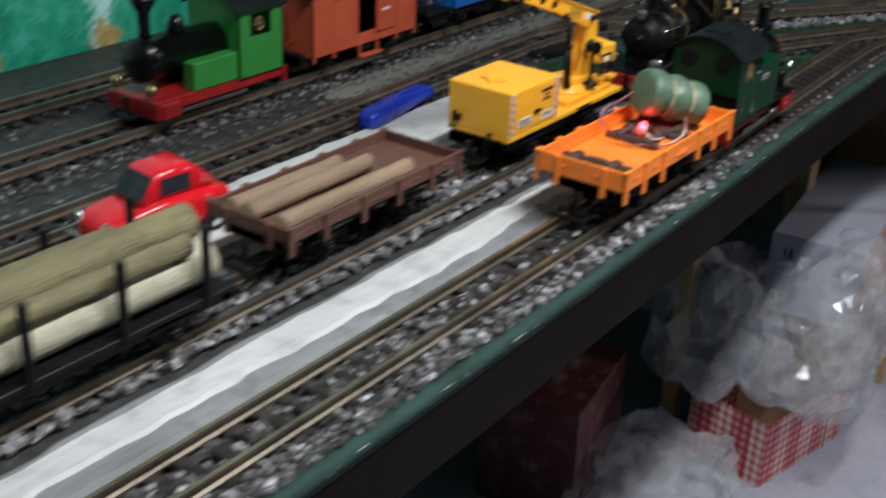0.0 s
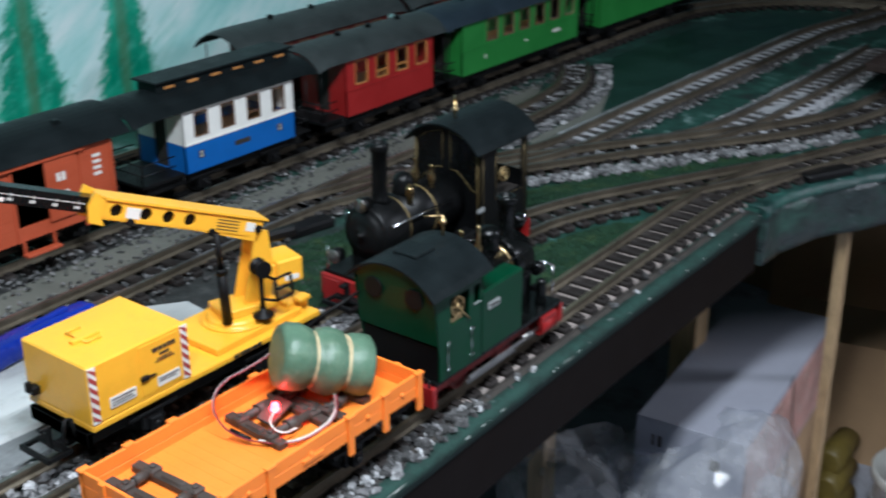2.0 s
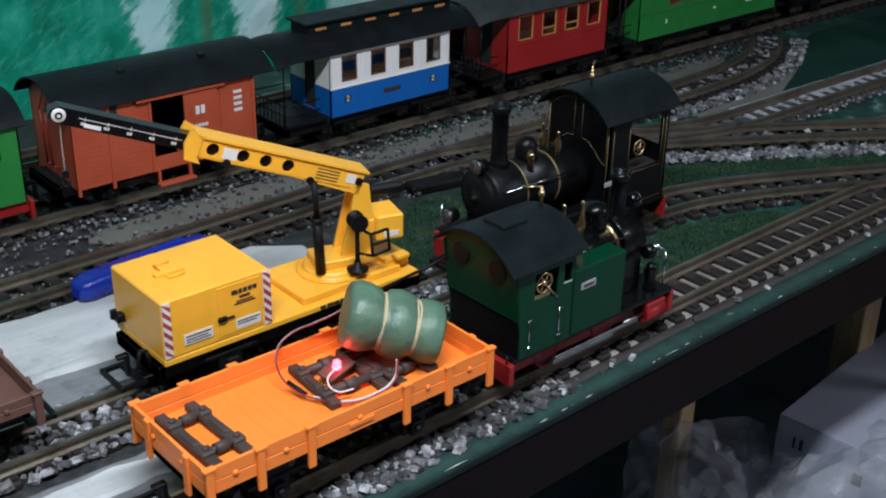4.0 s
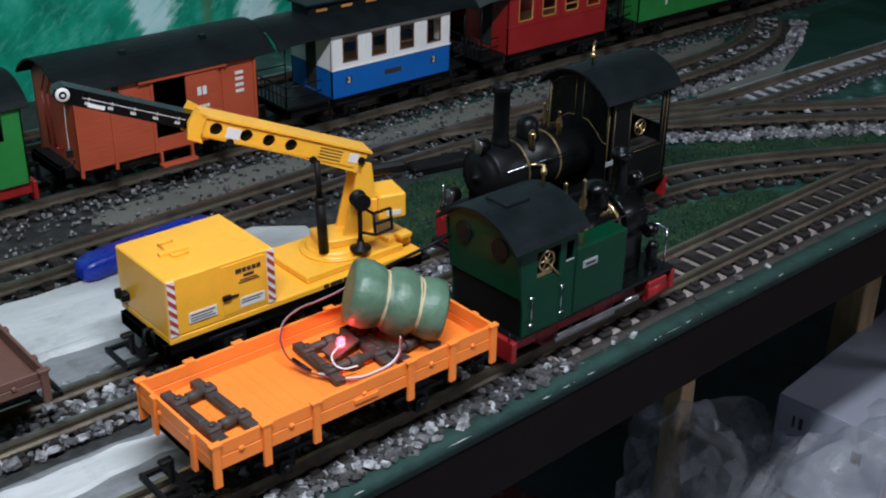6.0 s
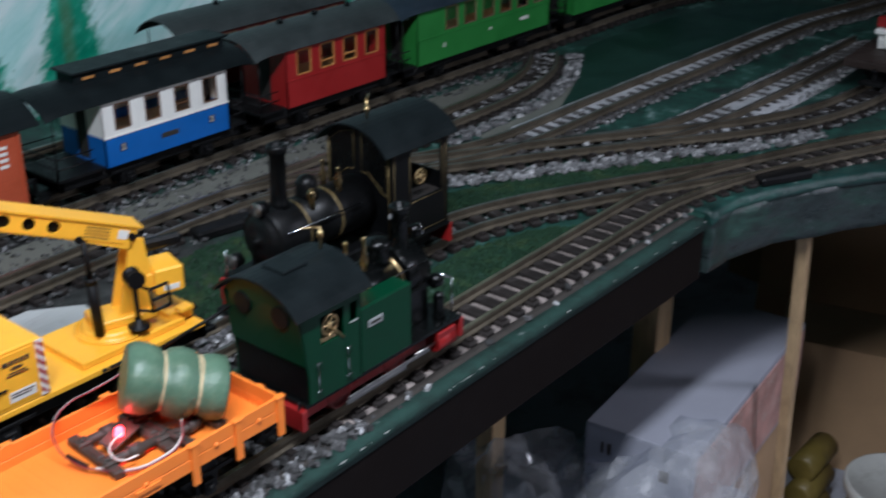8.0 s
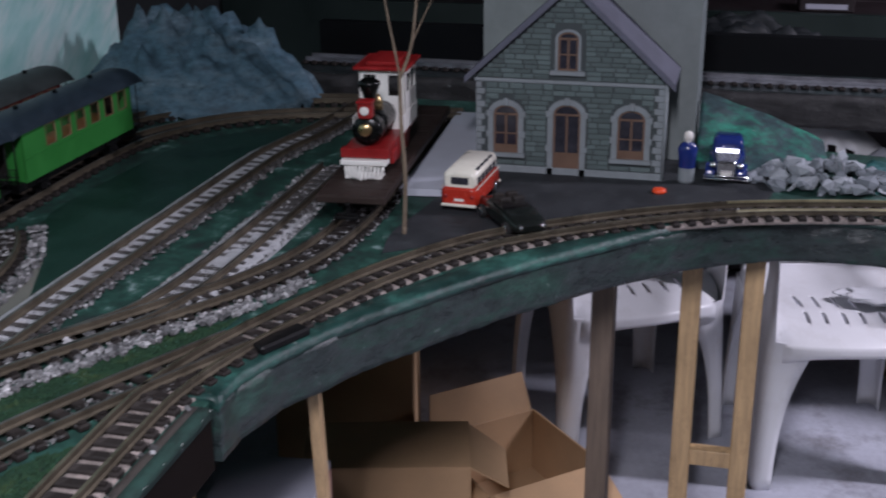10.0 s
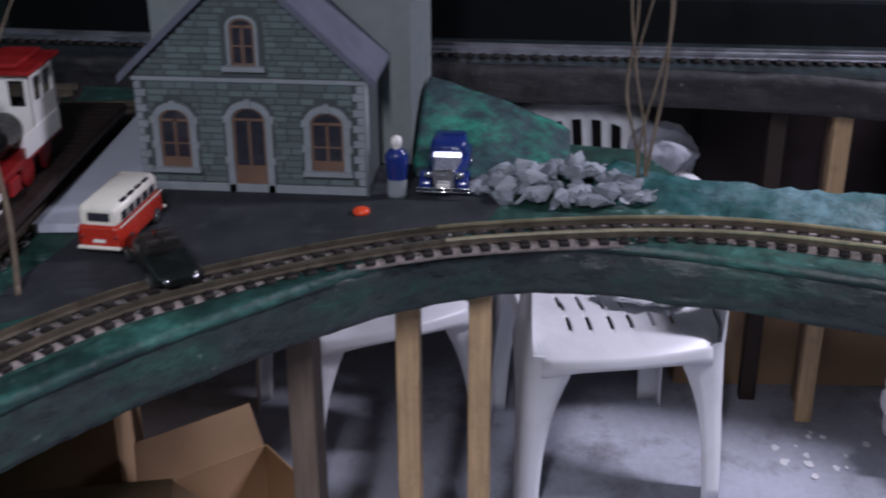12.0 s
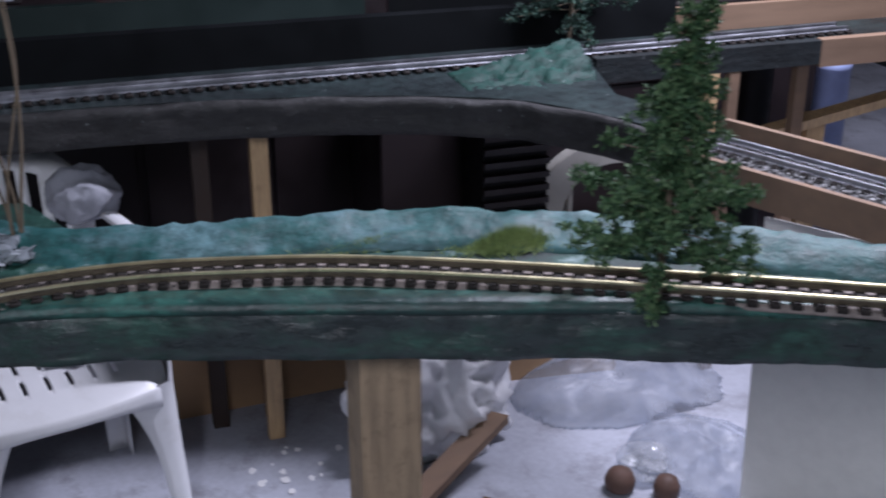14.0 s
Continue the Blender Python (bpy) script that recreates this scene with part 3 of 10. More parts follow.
M["glass"] = glass()
M["gold_line"] = surface("gold_lining", (0.2, 0.145, 0.06), 0.45, metal=0.4, vary=0.1)
M["dark_brown"] = surface("dark_brown_plastic", (0.045, 0.034, 0.028), 0.6, vary=0.25, bump=0.06)
M["bedroll"] = surface("grey_green_painted_roll", (0.085, 0.155, 0.1), 0.42, vary=0.2, scale=35, dirt=(0.25, 0.3, 0.2), dirt_amount=0.3, bump=0.12, bump_scale=160)
M["string"] = surface("tan_string", (0.5, 0.4, 0.24), 0.9, vary=0.2)
M["label_white"] = surface("white_label", (0.72, 0.7, 0.66), 0.5, vary=0.05)
M["plate_grey"] = surface("dull_grey_plate", (0.3, 0.31, 0.31), 0.5, vary=0.1)
M["ink"] = surface("dark_ink", (0.03, 0.025, 0.02), 0.6, vary=0.1)
M["stripe_red"] = surface("stripe_red", (0.35, 0.05, 0.05), 0.5, vary=0.1)
M["wire_grey"] = surface("grey_wire", (0.35, 0.33, 0.32), 0.5, vary=0.1)
M["wire_red"] = surface("dark_red_wire", (0.2, 0.02, 0.03), 0.4, vary=0.1)


def glowing(name, color, power):
    m, n, l, b = nodes_of(name)
    b.inputs["Base Color"].default_value = (*color, 1)
    b.inputs["Emission Color"].default_value = (*color, 1)
    b.inputs["Emission Strength"].default_value = power
    return m


M["led"] = glowing("lit_red_led", (1.0, 0.02, 0.03), 26.0)


def panel(bm, a0, a1, z0, z1, holes, at, thick, axis="y", mat=0):
    """A wall with rectangular holes, cut into slabs: a along the wall, at the wall's outer plane, thick inward (signed)."""
    aa = sorted({a0, a1, *(h[0] for h in holes), *(h[1] for h in holes)})
    zz = sorted({z0, z1, *(h[2] for h in holes), *(h[3] for h in holes)})
    lo, hi = sorted((at, at + thick))
    for u0, u1 in zip(aa, aa[1:]):
        for w0, w1 in zip(zz, zz[1:]):
            cu, cw = (u0 + u1) / 2, (w0 + w1) / 2
            if any(h[0] < cu < h[1] and h[2] < cw < h[3] for h in holes):
                continue
            if axis == "y":
                slab(bm, u0, u1, lo, hi, w0, w1, mat=mat)
            else:
                slab(bm, lo, hi, u0, u1, w0, w1, mat=mat)
    bmesh.ops.remove_doubles(bm, verts=bm.verts, dist=0.00005)


def wheelset(parent, x, radius=0.0155, half=0.0225, z=0.0205, material=None):
    """An axle with two flanged wheels as one rolling part."""
    bm = bmesh.new()
    tube(bm, (x, -half, z + radius), (x, half, z + radius), 0.002, seg=8)
    for s in (-1, 1):
        lathe(bm, [(radius * 0.3, -0.003), (radius * 0.75, -0.002), (radius * 0.8, -0.003), (radius, -0.003), (radius, 0.0025), (radius * 1.12, 0.003), (radius * 1.12, 0.0042), (radius * 0.3, 0.0042)],
              (x, s * half, z + radius), "Y", 20, turn=Matrix.Scale(-s, 3, (0, 1, 0)) if s > 0 else None)
    bmesh.ops.recalc_face_normals(bm, faces=bm.faces)
    return part("wheelset", bm, material or M["black"], parent)


def coupler(parent, x, s):
    """Hook and loop coupling on a drawbar, at the end s of a vehicle."""
    bm = bmesh.new()
    slab(bm, *sorted((x - s * 0.025, x + s * 0.012)), -0.006, 0.006, 0.03, 0.036, 0.001)
    slab(bm, *sorted((x + s * 0.006, x + s * 0.014)), -0.02, 0.02, 0.033, 0.037, 0.001)
    for q in (-1, 1):
        slab(bm, *sorted((x + s * 0.006, x + s * 0.03)), q * 0.02 - 0.002, q * 0.02 + 0.002, 0.033, 0.037)
    slab(bm, *sorted((x + s * 0.028, x + s * 0.032)), -0.022, 0.022, 0.032, 0.038, 0.0008)
    slab(bm, *sorted((x + s * 0.012, x + s * 0.016)), -0.0035, 0.0035, 0.034, 0.058, 0.001)
    slab(bm, *sorted((x + s * 0.012, x + s * 0.024)), -0.0035, 0.0035, 0.054, 0.058, 0.001)
    return part("coupler", bm, M["black"], parent)


def underframe(parent, x0, x1, z1, half=0.03, axles=(), material=None):
    bm = bmesh.new()
    mt = material or M["black"]
    for s in (-1, 1):
        slab(bm, x0, x1, s * half - 0.003, s * half + 0.003, z1 - 0.016, z1, 0.0006)
    slab(bm, x0, x1, -half, half, z1 - 0.006, z1)
    for s in (-1, 1):
        for x in (x0, x1):
            slab(bm, x - 0.003, x + 0.003, -half - 0.008, half + 0.008, z1 - 0.014, z1, 0.0006)
    part("underframe", bm, mt, parent)
    for x in axles:
        wheelset(parent, x)
        for s in (-1, 1):
            bm = bmesh.new()
            slab(bm, x - 0.012, x + 0.012, s * (half + 0.004) - 0.003, s * (half + 0.004) + 0.003, 0.03, z1 - 0.01, 0.0008)
            slab(bm, x - 0.006, x + 0.006, s * (half + 0.008) - 0.004, s * (half + 0.008) + 0.004, 0.029, 0.043, 0.0012)
            slab(bm, x - 0.028, x + 0.028, s * (half + 0.007) - 0.0015, s * (half + 0.007) + 0.0015, 0.046, 0.05, 0.0006)
            lathe(bm, [(0.004, 0), (0.0035, 0.002), (0.0015, 0.003)], (x, s * (half + 0.012), 0.036), "Y", 10, turn=Matrix.Scale(s, 3, (0, 1, 0)))
            part("axle_box", bm, mt, parent)
    coupler(parent, x0, -1)
    coupler(parent, x1, 1)


def low_wagon(name, label, at, L, W, z0, z1, floor_z, material, posts, group=""):
    """A low sided wagon with planked boards, ribs that hang below the floor, and rivets."""
    t = thing(name, label, "wagon", group, at=at)
    hx, hy = L / 2, W / 2
    underframe(t, -hx + 0.008, hx - 0.008, floor_z - 0.004, 0.032, (-0.07, 0.07))
    bm = bmesh.new()
    n = 26
    for k in range(n):
        a = -hx + 0.003 + (L - 0.006) * k / n
        slab(bm, a + 0.00005, a + (L - 0.006) / n - 0.00005, -hy + 0.003, hy - 0.003, floor_z - 0.003, floor_z + random.uniform(-0.00004, 0.00004))
        part("floor_plank", bm, material, t)
        bm = bmesh.new()
    slab(bm, -hx + 0.003, hx - 0.003, -hy + 0.003, hy - 0.003, floor_z - 0.004, floor_z - 0.0008)
    part("floor", bm, material, t)
    hgt = z1 - z0
    for s in (-1, 1):
        bm = bmesh.new()
        for a, b in ((z0, z0 + hgt * 0.48), (z0 + hgt * 0.52, z1)):
            slab(bm, -hx, hx, *sorted((s * hy, s * (hy - 0.003))), a, b, 0.0004)
        slab(bm, -hx, hx, *sorted((s * (hy - 0.0006), s * (hy - 0.0026))), z0, z1 - 0.001)
        for k in range(len(posts) - 1):
            c = (posts[k] + posts[k + 1]) / 2
            lathe(bm, [(0.0026, 0), (0.0024, 0.001), (0.001, 0.0016)], (c, s * hy, z0 + hgt * 0.5), "Y", 10, turn=Matrix.Scale(s, 3, (0, 1, 0)))
        slab(bm, -0.012, 0.012, *sorted((s * hy, s * (hy + 0.0015))), z0 + hgt * 0.25, z0 + hgt * 0.42, 0.0003)
        part("side_board", bm, material, t)
        for px_ in posts:
            bm = bmesh.new()
            slab(bm, px_ - 0.0035, px_ + 0.0035, *sorted((s * (hy - 0.001), s * (hy + 0.0025))), z0 - 0.014, z1 + 0.001, 0.0006)
            slab(bm, px_ - 0.005, px_ + 0.005, *sorted((s * (hy - 0.003), s * (hy + 0.003))), z1 - 0.001, z1 + 0.0015, 0.0005)
            part("post", bm, material, t)
    for s in (-1, 1):
        bm = bmesh.new()
        for a, b in ((z0, z0 + hgt * 0.48), (z0 + hgt * 0.52, z1)):
            slab(bm, *sorted((s * hx, s * (hx - 0.003))), -hy, hy, a, b, 0.0004)
        slab(bm, *sorted((s * (hx - 0.0006), s * (hx - 0.0026))), -hy, hy, z0, z1 - 0.001)
        for y in (-0.022, 0.022):
            lathe(bm, [(0.0026, 0), (0.0024, 0.001), (0.001, 0.0016)], (s * hx, y, z0 + hgt * 0.5), "X", 10, turn=Matrix.Scale(s, 3, (1, 0, 0)))
        part("end_board", bm, material, t)
        for y in (-0.03, 0.03):
            bm = bmesh.new()
            slab(bm, *sorted((s * (hx - 0.001), s * (hx + 0.0025))), y - 0.0035, y + 0.0035, z0 - 0.012, z1, 0.0006)
            part("post", bm, material, t)
    return t


WAGON = pose(0.067, -0.142, 0)
low_wagon("goods_wagon", "bright orange plastic low sided goods wagon on the front track", WAGON, 0.284, 0.114, 0.073, 0.0965, 0.0765, M["orange"],
          (-0.139, -0.095, -0.049, 0.046, 0.092, 0.139))


def spare_frame(at, label, gap=0.014, bar=0.045, rod=0.003):
    """Two notched bars joined by two rods: a spare wheel frame lying on the wagon floor."""
    t = thing("spare_wheel_frame", label, "train part", "spare wheel frames", at=at)
    for s in (-1, 1):
        bm = bmesh.new()
        slab(bm, s * gap - 0.005, s * gap + 0.005, -bar, bar, 0.0, 0.007, 0.001)
        for y in (-bar * 0.54, bar * 0.54):
            slab(bm, s * gap - 0.006, s * gap + 0.006, y - 0.006, y + 0.006, 0.004, 0.0105, 0.0015)
            lathe(bm, [(0.0028, 0.0105), (0.0028, 0.012), (0.001, 0.0122)], (s * gap, y, 0), "Z", 8)
        slab(bm, s * gap - 0.0036, s * gap + 0.0036, -bar * 0.27, bar * 0.27, 0.006, 0.0088, 0.001)
        part("bar", bm, M["dark_brown"], t)
    for y in (-bar * 0.54, bar * 0.54):
        bm = bmesh.new()
        tube(bm, (-gap, y, 0.007), (gap, y, 0.007), rod, seg=10)
        lathe(bm, [(rod * 1.5, -0.006), (rod * 1.5, 0.006)], (0, y, 0.007), "X", 10)
        part("rod", bm, M["dark_brown"], t)
    return t


spare_frame(WAGON @ pose(-0.108, 0.004, 0.0768, 0, 0, 2), "dark brown plastic frame lying flat on the orange wagon floor")
spare_frame(WAGON @ pose(0.024, 0.008, 0.0768, 0, 0, -4), "dark brown plastic frame beside the bedroll under thin wires", 0.024, 0.036, 0.0042)
spare_frame(WAGON @ pose(0.074, 0.004, 0.0768, 0, 0, 6), "dark brown plastic frame half hidden by the bedroll", 0.018, 0.04, 0.004)


def bedroll(at):
    t = thing("bedroll", "grey green rolled mat tied with two tan strings", "bedroll", at=at)
    prof = [(0.024, -0.0435), (0.029, -0.0425), (0.0318, -0.037), (0.032, -0.027), (0.029, -0.0165), (0.0245, -0.0128), (0.0295, -0.008), (0.0322, 0.002), (0.0298, 0.0125),
            (0.024, 0.0168), (0.0285, 0.021), (0.0295, 0.03), (0.0285, 0.0385), (0.026, 0.0405), (0.0245, 0.037), (0.022, 0.033)]
    bm = bmesh.new()
    lathe(bm, prof, seg=36, axis="X")
    for v in bm.verts:
        w = noise.noise(v.co * 70) * 0.0013 + noise.noise(v.co * 25 + Vector((3, 1, 2))) * 0.0016
        d = Vector((0, v.co.y, v.co.z))
        if d.length > 1e-6:
            v.co += d.normalized() * w
        v.co.z *= 0.93
    part("roll", bm, M["bedroll"], t, smooth=True)
    for x in (-0.0128, 0.0168):
        for dx in (-0.0011, 0.0011):
            pts = [(x + dx + random.uniform(-0.0006, 0.0006), 0.0254 * math.cos(a), 0.0237 * math.sin(a)) for a in [2 * math.pi * k / 16 for k in range(17)]]
            pipe("string", pts, 0.0011, M["string"], t, 1)
    return t


bedroll(WAGON @ pose(0.078, 0.001, 0.117, 0, 16, -34))


def led_lamp(at):
    t = thing("led_lamp", "lit red light diode with wires on small board", "lamp", at=at)
    bm = bmesh.new()
    lathe(bm, [(0.0001, 0.0085), (0.002, 0.008), (0.0034, 0.0062), (0.0036, 0.0), (0.004, 0.0)], seg=14)
    part("bulb", bm, M["led"], t, smooth=True)
    bm = bmesh.new()
    slab(bm, -0.016, 0.016, -0.008, 0.008, -0.003, 0.0, 0.0005)
    part("circuit_board", bm, M["dark_brown"], t)
    data = bpy.data.lights.new("led_glow", "POINT")
    data.energy, data.color, data.shadow_soft_size = 0.035, (1.0, 0.05, 0.04), 0.004
    ob = new("led_glow", data)
    ob.matrix_world = at @ pose(0, -0.002, 0.014)
    return t


led_lamp(WAGON @ pose(0.024, 0.01, 0.0895, 15, -10, 10))


def wires():
    t = thing("wire_loop", "thin grey and red wires looped over the wagon load", "wire", at=WAGON)
    loop = [(0.056, -0.032, 0.104), (0.05, -0.036, 0.09), (0.028, -0.036, 0.083), (0.004, -0.027, 0.081), (-0.011, -0.006, 0.081), (-0.018, 0.011, 0.083), (-0.02, 0.031, 0.09), (-0.009, 0.05, 0.101),
            (0.009, 0.055, 0.108), (0.027, 0.047, 0.115), (0.05, 0.043, 0.12), (0.07, 0.048, 0.122)]
    pipe("wire", loop, 0.0007, M["wire_grey"], t, 4)
    pipe("wire", [(x - 0.0008, y - 0.0022, z + 0.001) for x, y, z in loop], 0.0007, M["wire_red"], t, 4)
    pipe("wire", [(x + 0.001, y + 0.0016, z + 0.0003) for x, y, z in loop[:5]], 0.0006, M["label_white"], t, 4)
    pipe("wire", [(0.024, 0.004, 0.093), (0.012, 0.0, 0.094), (0.002, -0.008, 0.092), (0.003, -0.018, 0.088), (0.018, -0.022, 0.086)], 0.0008, M["label_white"], t, 4)
    pipe("wire", [(0.1, 0.045, 0.125), (0.14, 0.06, 0.118), (0.18, 0.045, 0.135), (0.178, 0.03, 0.15)], 0.0016, M["black"], t, 4)
    bm = bmesh.new()
    tube(bm, (-0.019, 0.02, 0.0865), (-0.014, 0.001, 0.082), 0.0022, seg=10)
    part("plug", bm, M["black"], t)
    return t


wires()


def handwheel(name, parent, c, r, axis="Y"):
    bm = bmesh.new()
    seg, ring = 20, 6
    vs = []
    for k in range(seg):
        a = 2 * math.pi * k / seg
        row = []
        for j in range(ring):
            b = 2 * math.pi * j / ring
            q = r + r * 0.13 * math.cos(b)
            u, v, w = q * math.cos(a), q * math.sin(a), r * 0.13 * math.sin(b)
            row.append(bm.verts.new((c[0] + u, c[1] + w, c[2] + v)))
        vs.append(row)
    for k in range(seg):
        for j in range(ring):
            bm.faces.new((vs[k][j], vs[(k + 1) % seg][j], vs[(k + 1) % seg][(j + 1) % ring], vs[k][(j + 1) % ring])).smooth = True
    for k in range(3):
        a = math.pi * k / 3
        tube(bm, (c[0] - r * math.cos(a), c[1], c[2] - r * math.sin(a)), (c[0] + r * math.cos(a), c[1], c[2] + r * math.sin(a)), r * 0.09, seg=6)
    lathe(bm, [(r * 0.25, -0.002), (r * 0.25, 0.002)], c, "Y", 10)
    return part(name, bm, M["brass"], parent)


def arched_roof(name, parent, x0, x1, half, z_edge, z_top, material, thick=0.002, seg=16, label="", droop=0.0):
    """A roof sheet bowed across the vehicle, whose ends may bend down a little."""
    bm = bmesh.new()
    h = z_top - z_edge
    rad = (half * half + h * h) / (2 * h)
    top = math.asin(min(1, half / rad))
    if droop:
        stations = [(x0, 1.0), (x0 + 0.008, 0.55), (x0 + 0.02, 0.15), (x0 + 0.035, 0.0), (x1 - 0.035, 0.0), (x1 - 0.02, 0.15), (x1 - 0.008, 0.55), (x1, 1.0)]
    else:
        stations = [(x0, 0.0), (x1, 0.0)]
    grids = []
    for q in (0, thick):
        grid = []
        for x, dip in stations:
            grid.append([bm.verts.new((x, (rad - q) * math.sin(-top + 2 * top * k / seg), z_top - droop * dip - rad + (rad - q) * math.cos(-top + 2 * top * k / seg))) for k in range(seg + 1)])
        grids.append(grid)
    m = len(stations)
    for grid in grids:
        for i in range(m - 1):
            for k in range(seg):
                bm.faces.new((grid[i][k], grid[i + 1][k], grid[i + 1][k + 1], grid[i][k + 1]))
    up, down = grids
    for i in (0, m - 1):
        for k in range(seg):
            bm.faces.new((up[i][k], up[i][k + 1], down[i][k + 1], down[i][k]))
    for k in (0, seg):
        for i in range(m - 1):
            bm.faces.new((up[i][k], up[i + 1][k], down[i + 1][k], down[i][k]))
    bmesh.ops.recalc_face_normals(bm, faces=bm.faces)
    for f in bm.faces:
        f.smooth = False
    return part(name, bm, material, parent, label)


def arch_gable(bm, x, thick, half, z0, z_edge, z_top, seg=14, hole=None):
    """A cab end wall whose top follows the bowed roof."""
    h = z_top - z_edge
    rad = (half * half + h * h) / (2 * h)
    top = math.asin(min(1, half / rad))
    pts = [(x, -half, z0), (x, half, z0)] + [(x, rad * math.sin(a), z_top - rad + rad * math.cos(a)) for a in [top - 2 * top * k / seg for k in range(seg + 1)]]
    extrude_outline(bm, pts, (thick, 0, 0))
    bmesh.ops.recalc_face_normals(bm, faces=bm.faces)


def green_locomotive(at):
    """Green side tank engine; x runs forward from the middle of the frame."""
    t = thing("tank_locomotive", "dark green side tank steam locomotive with black boiler and red frame", "locomotive", at=at)
    G, B = M["green_loco"], M["black_gloss"]  # cab and tanks, boiler
    bm = bmesh.new()
    slab(bm, -0.1, 0.108, -0.026, 0.026, 0.03, 0.056, 0.001)
    part("frame", bm, M["red"], t)
    bm = bmesh.new()
    slab(bm, -0.108, 0.118, -0.046, 0.046, 0.056, 0.0605, 0.0008)
    part("running_board", bm, B, t)
    for s, x in ((-1, -0.11), (1, 0.119)):
        bm = bmesh.new()
        slab(bm, x - 0.003, x + 0.003, -0.046, 0.046, 0.034, 0.056, 0.001)
        part("buffer_beam", bm, M["red"], t)
        coupler(t, x, s)
    for x in (-0.045, 0.035):
        wheelset(t, x, 0.0165, 0.0235, material=M["red"])
    for s in (-1, 1):
        bm = bmesh.new()
        lathe(bm, [(0.009, -0.014), (0.0105, -0.0135), (0.0105, 0.0135), (0.009, 0.014)], (0.093, s * 0.039, 0.041), "X", 18)
        slab(bm, 0.079, 0.107, *sorted((s * 0.03, s * 0.0475)), 0.035, 0.054, 0.001)
        part("cylinder", bm, M["red"], t)
        bm = bmesh.new()
        slab(bm, -0.048, 0.038, *sorted((s * 0.0375, s * 0.0395)), 0.0295, 0.034, 0.0005)
        slab(bm, -0.048, 0.072, *sorted((s * 0.04, s * 0.042)), 0.036, 0.04, 0.0005)
        tube(bm, (0.05, s * 0.041, 0.041), (0.081, s * 0.041, 0.041), 0.0018, seg=8)
        part("coupling_rod", bm, M["steel"], t)
        bm = bmesh.new()
        tube(bm, (0.107, s * 0.041, 0.041), (0.113, s * 0.041, 0.041), 0.003, seg=10)
        part("piston_cap", bm, M["brass"], t)
    # boiler, smokebox, fittings
    bm = bmesh.new()
    lathe(bm, [(0.0245, -0.035), (0.0245, 0.062)], (0, 0, 0.114), "X", 32)
    part("boiler", bm, B, t)
    bm = bmesh.new()
    lathe(bm, [(0.026, 0.06), (0.0265, 0.062), (0.0265, 0.092), (0.024, 0.0945), (0.0205, 0.0945), (0.0195, 0.097), (0.012, 0.099), (0.004, 0.0995), (0.004, 0.102), (0.0005, 0.1025)], (0, 0, 0.114), "X", 32)
    slab(bm, 0.062, 0.092, -0.024, 0.024, 0.06, 0.1, 0.002)
    part("smokebox", bm, B, t)
    for x in (0.006, 0.052):
        bm = bmesh.new()
        lathe(bm, [(0.0243, x - 0.0022), (0.0251, x - 0.002), (0.0251, x + 0.002), (0.0243, x + 0.0022)], (0, 0, 0.114), "X", 32)
        part("boiler_band", bm, M["brass"], t)
    bm = bmesh.new()
    lathe(bm, [(0.011, 0.137), (0.0085, 0.142), (0.0078, 0.15), (0.0085, 0.176), (0.0105, 0.177), (0.0108, 0.182), (0.0095, 0.184), (0.007, 0.184), (0.0066, 0.17)], (0.076, 0, 0), "Z", 24)
    part("chimney", bm, B, t)
    bm = bmesh.new()
    lathe(bm, [(0.014, 0.133), (0.0125, 0.14), (0.0125, 0.151), (0.0135, 0.152), (0.0135, 0.155), (0.01, 0.159), (0.003, 0.161), (0.0005, 0.1612)], (0.042, 0, 0), "Z", 24)
    part("dome", bm, B, t)
    for x, y, hgt in ((0.016, -0.006, 0.172), (0.003, 0.006, 0.168)):
        bm = bmesh.new()
        lathe(bm, [(0.0035, 0.136), (0.003, 0.141), (0.0042, 0.143), (0.0042, 0.148), (0.0022, 0.152), (0.0018, hgt - 0.004), (0.0026, hgt - 0.003), (0.0008, hgt)], (x, y, 0), "Z", 12)
        part("safety_valve", bm, M["brass"], t)
    for s in (-1, 1):
        bm = bmesh.new()
        tube(bm, (-0.03, s * 0.0245, 0.127), (0.09, s * 0.0245, 0.127), 0.001, seg=8)
        part("handrail", bm, M["chrome"], t)
    for y, z in ((-0.024, 0.098), (0.024, 0.098), (0.0, 0.148)):
        bm = bmesh.new()
        lathe(bm, [(0.0065, -0.004), (0.0075, 0.003), (0.0075, 0.006), (0.006, 0.0065), (0.0005, 0.0068)], (0.1 if z < 0.12 else 0.096, y, z), "X", 16)
        part("headlamp", bm, M["black_gloss"], t)
        bm = bmesh.new()
        c = (0.1 if z < 0.12 else 0.096, y, z)
        lathe(bm, [(0.0056, 0.0062), (0.0072, 0.0066), (0.0072, 0.0074), (0.0056, 0.0076), (0.0045, 0.0082), (0.0005, 0.0088)], c, "X", 16)
        part("lamp_rim", bm, M["chrome"], t)
    for y in (-1, 1):
        bm = bmesh.new()
        tube(bm, (0.114, y * 0.036, 0.058), (0.114, y * 0.036, 0.1), 0.0009, seg=8)
        tube(bm, (0.114, y * 0.036, 0.1), (0.104, y * 0.03, 0.107), 0.0009, seg=8)
        part("grab_rail", bm, M["chrome"], t)
        bm = bmesh.new()
        lathe(bm, [(0.0068, 0.0605), (0.0068, 0.064), (0.0056, 0.066), (0.0056, 0.082), (0.0062, 0.083), (0.0045, 0.088), (0.0008, 0.09)], (0.098, y * 0.032, 0), "Z", 16)
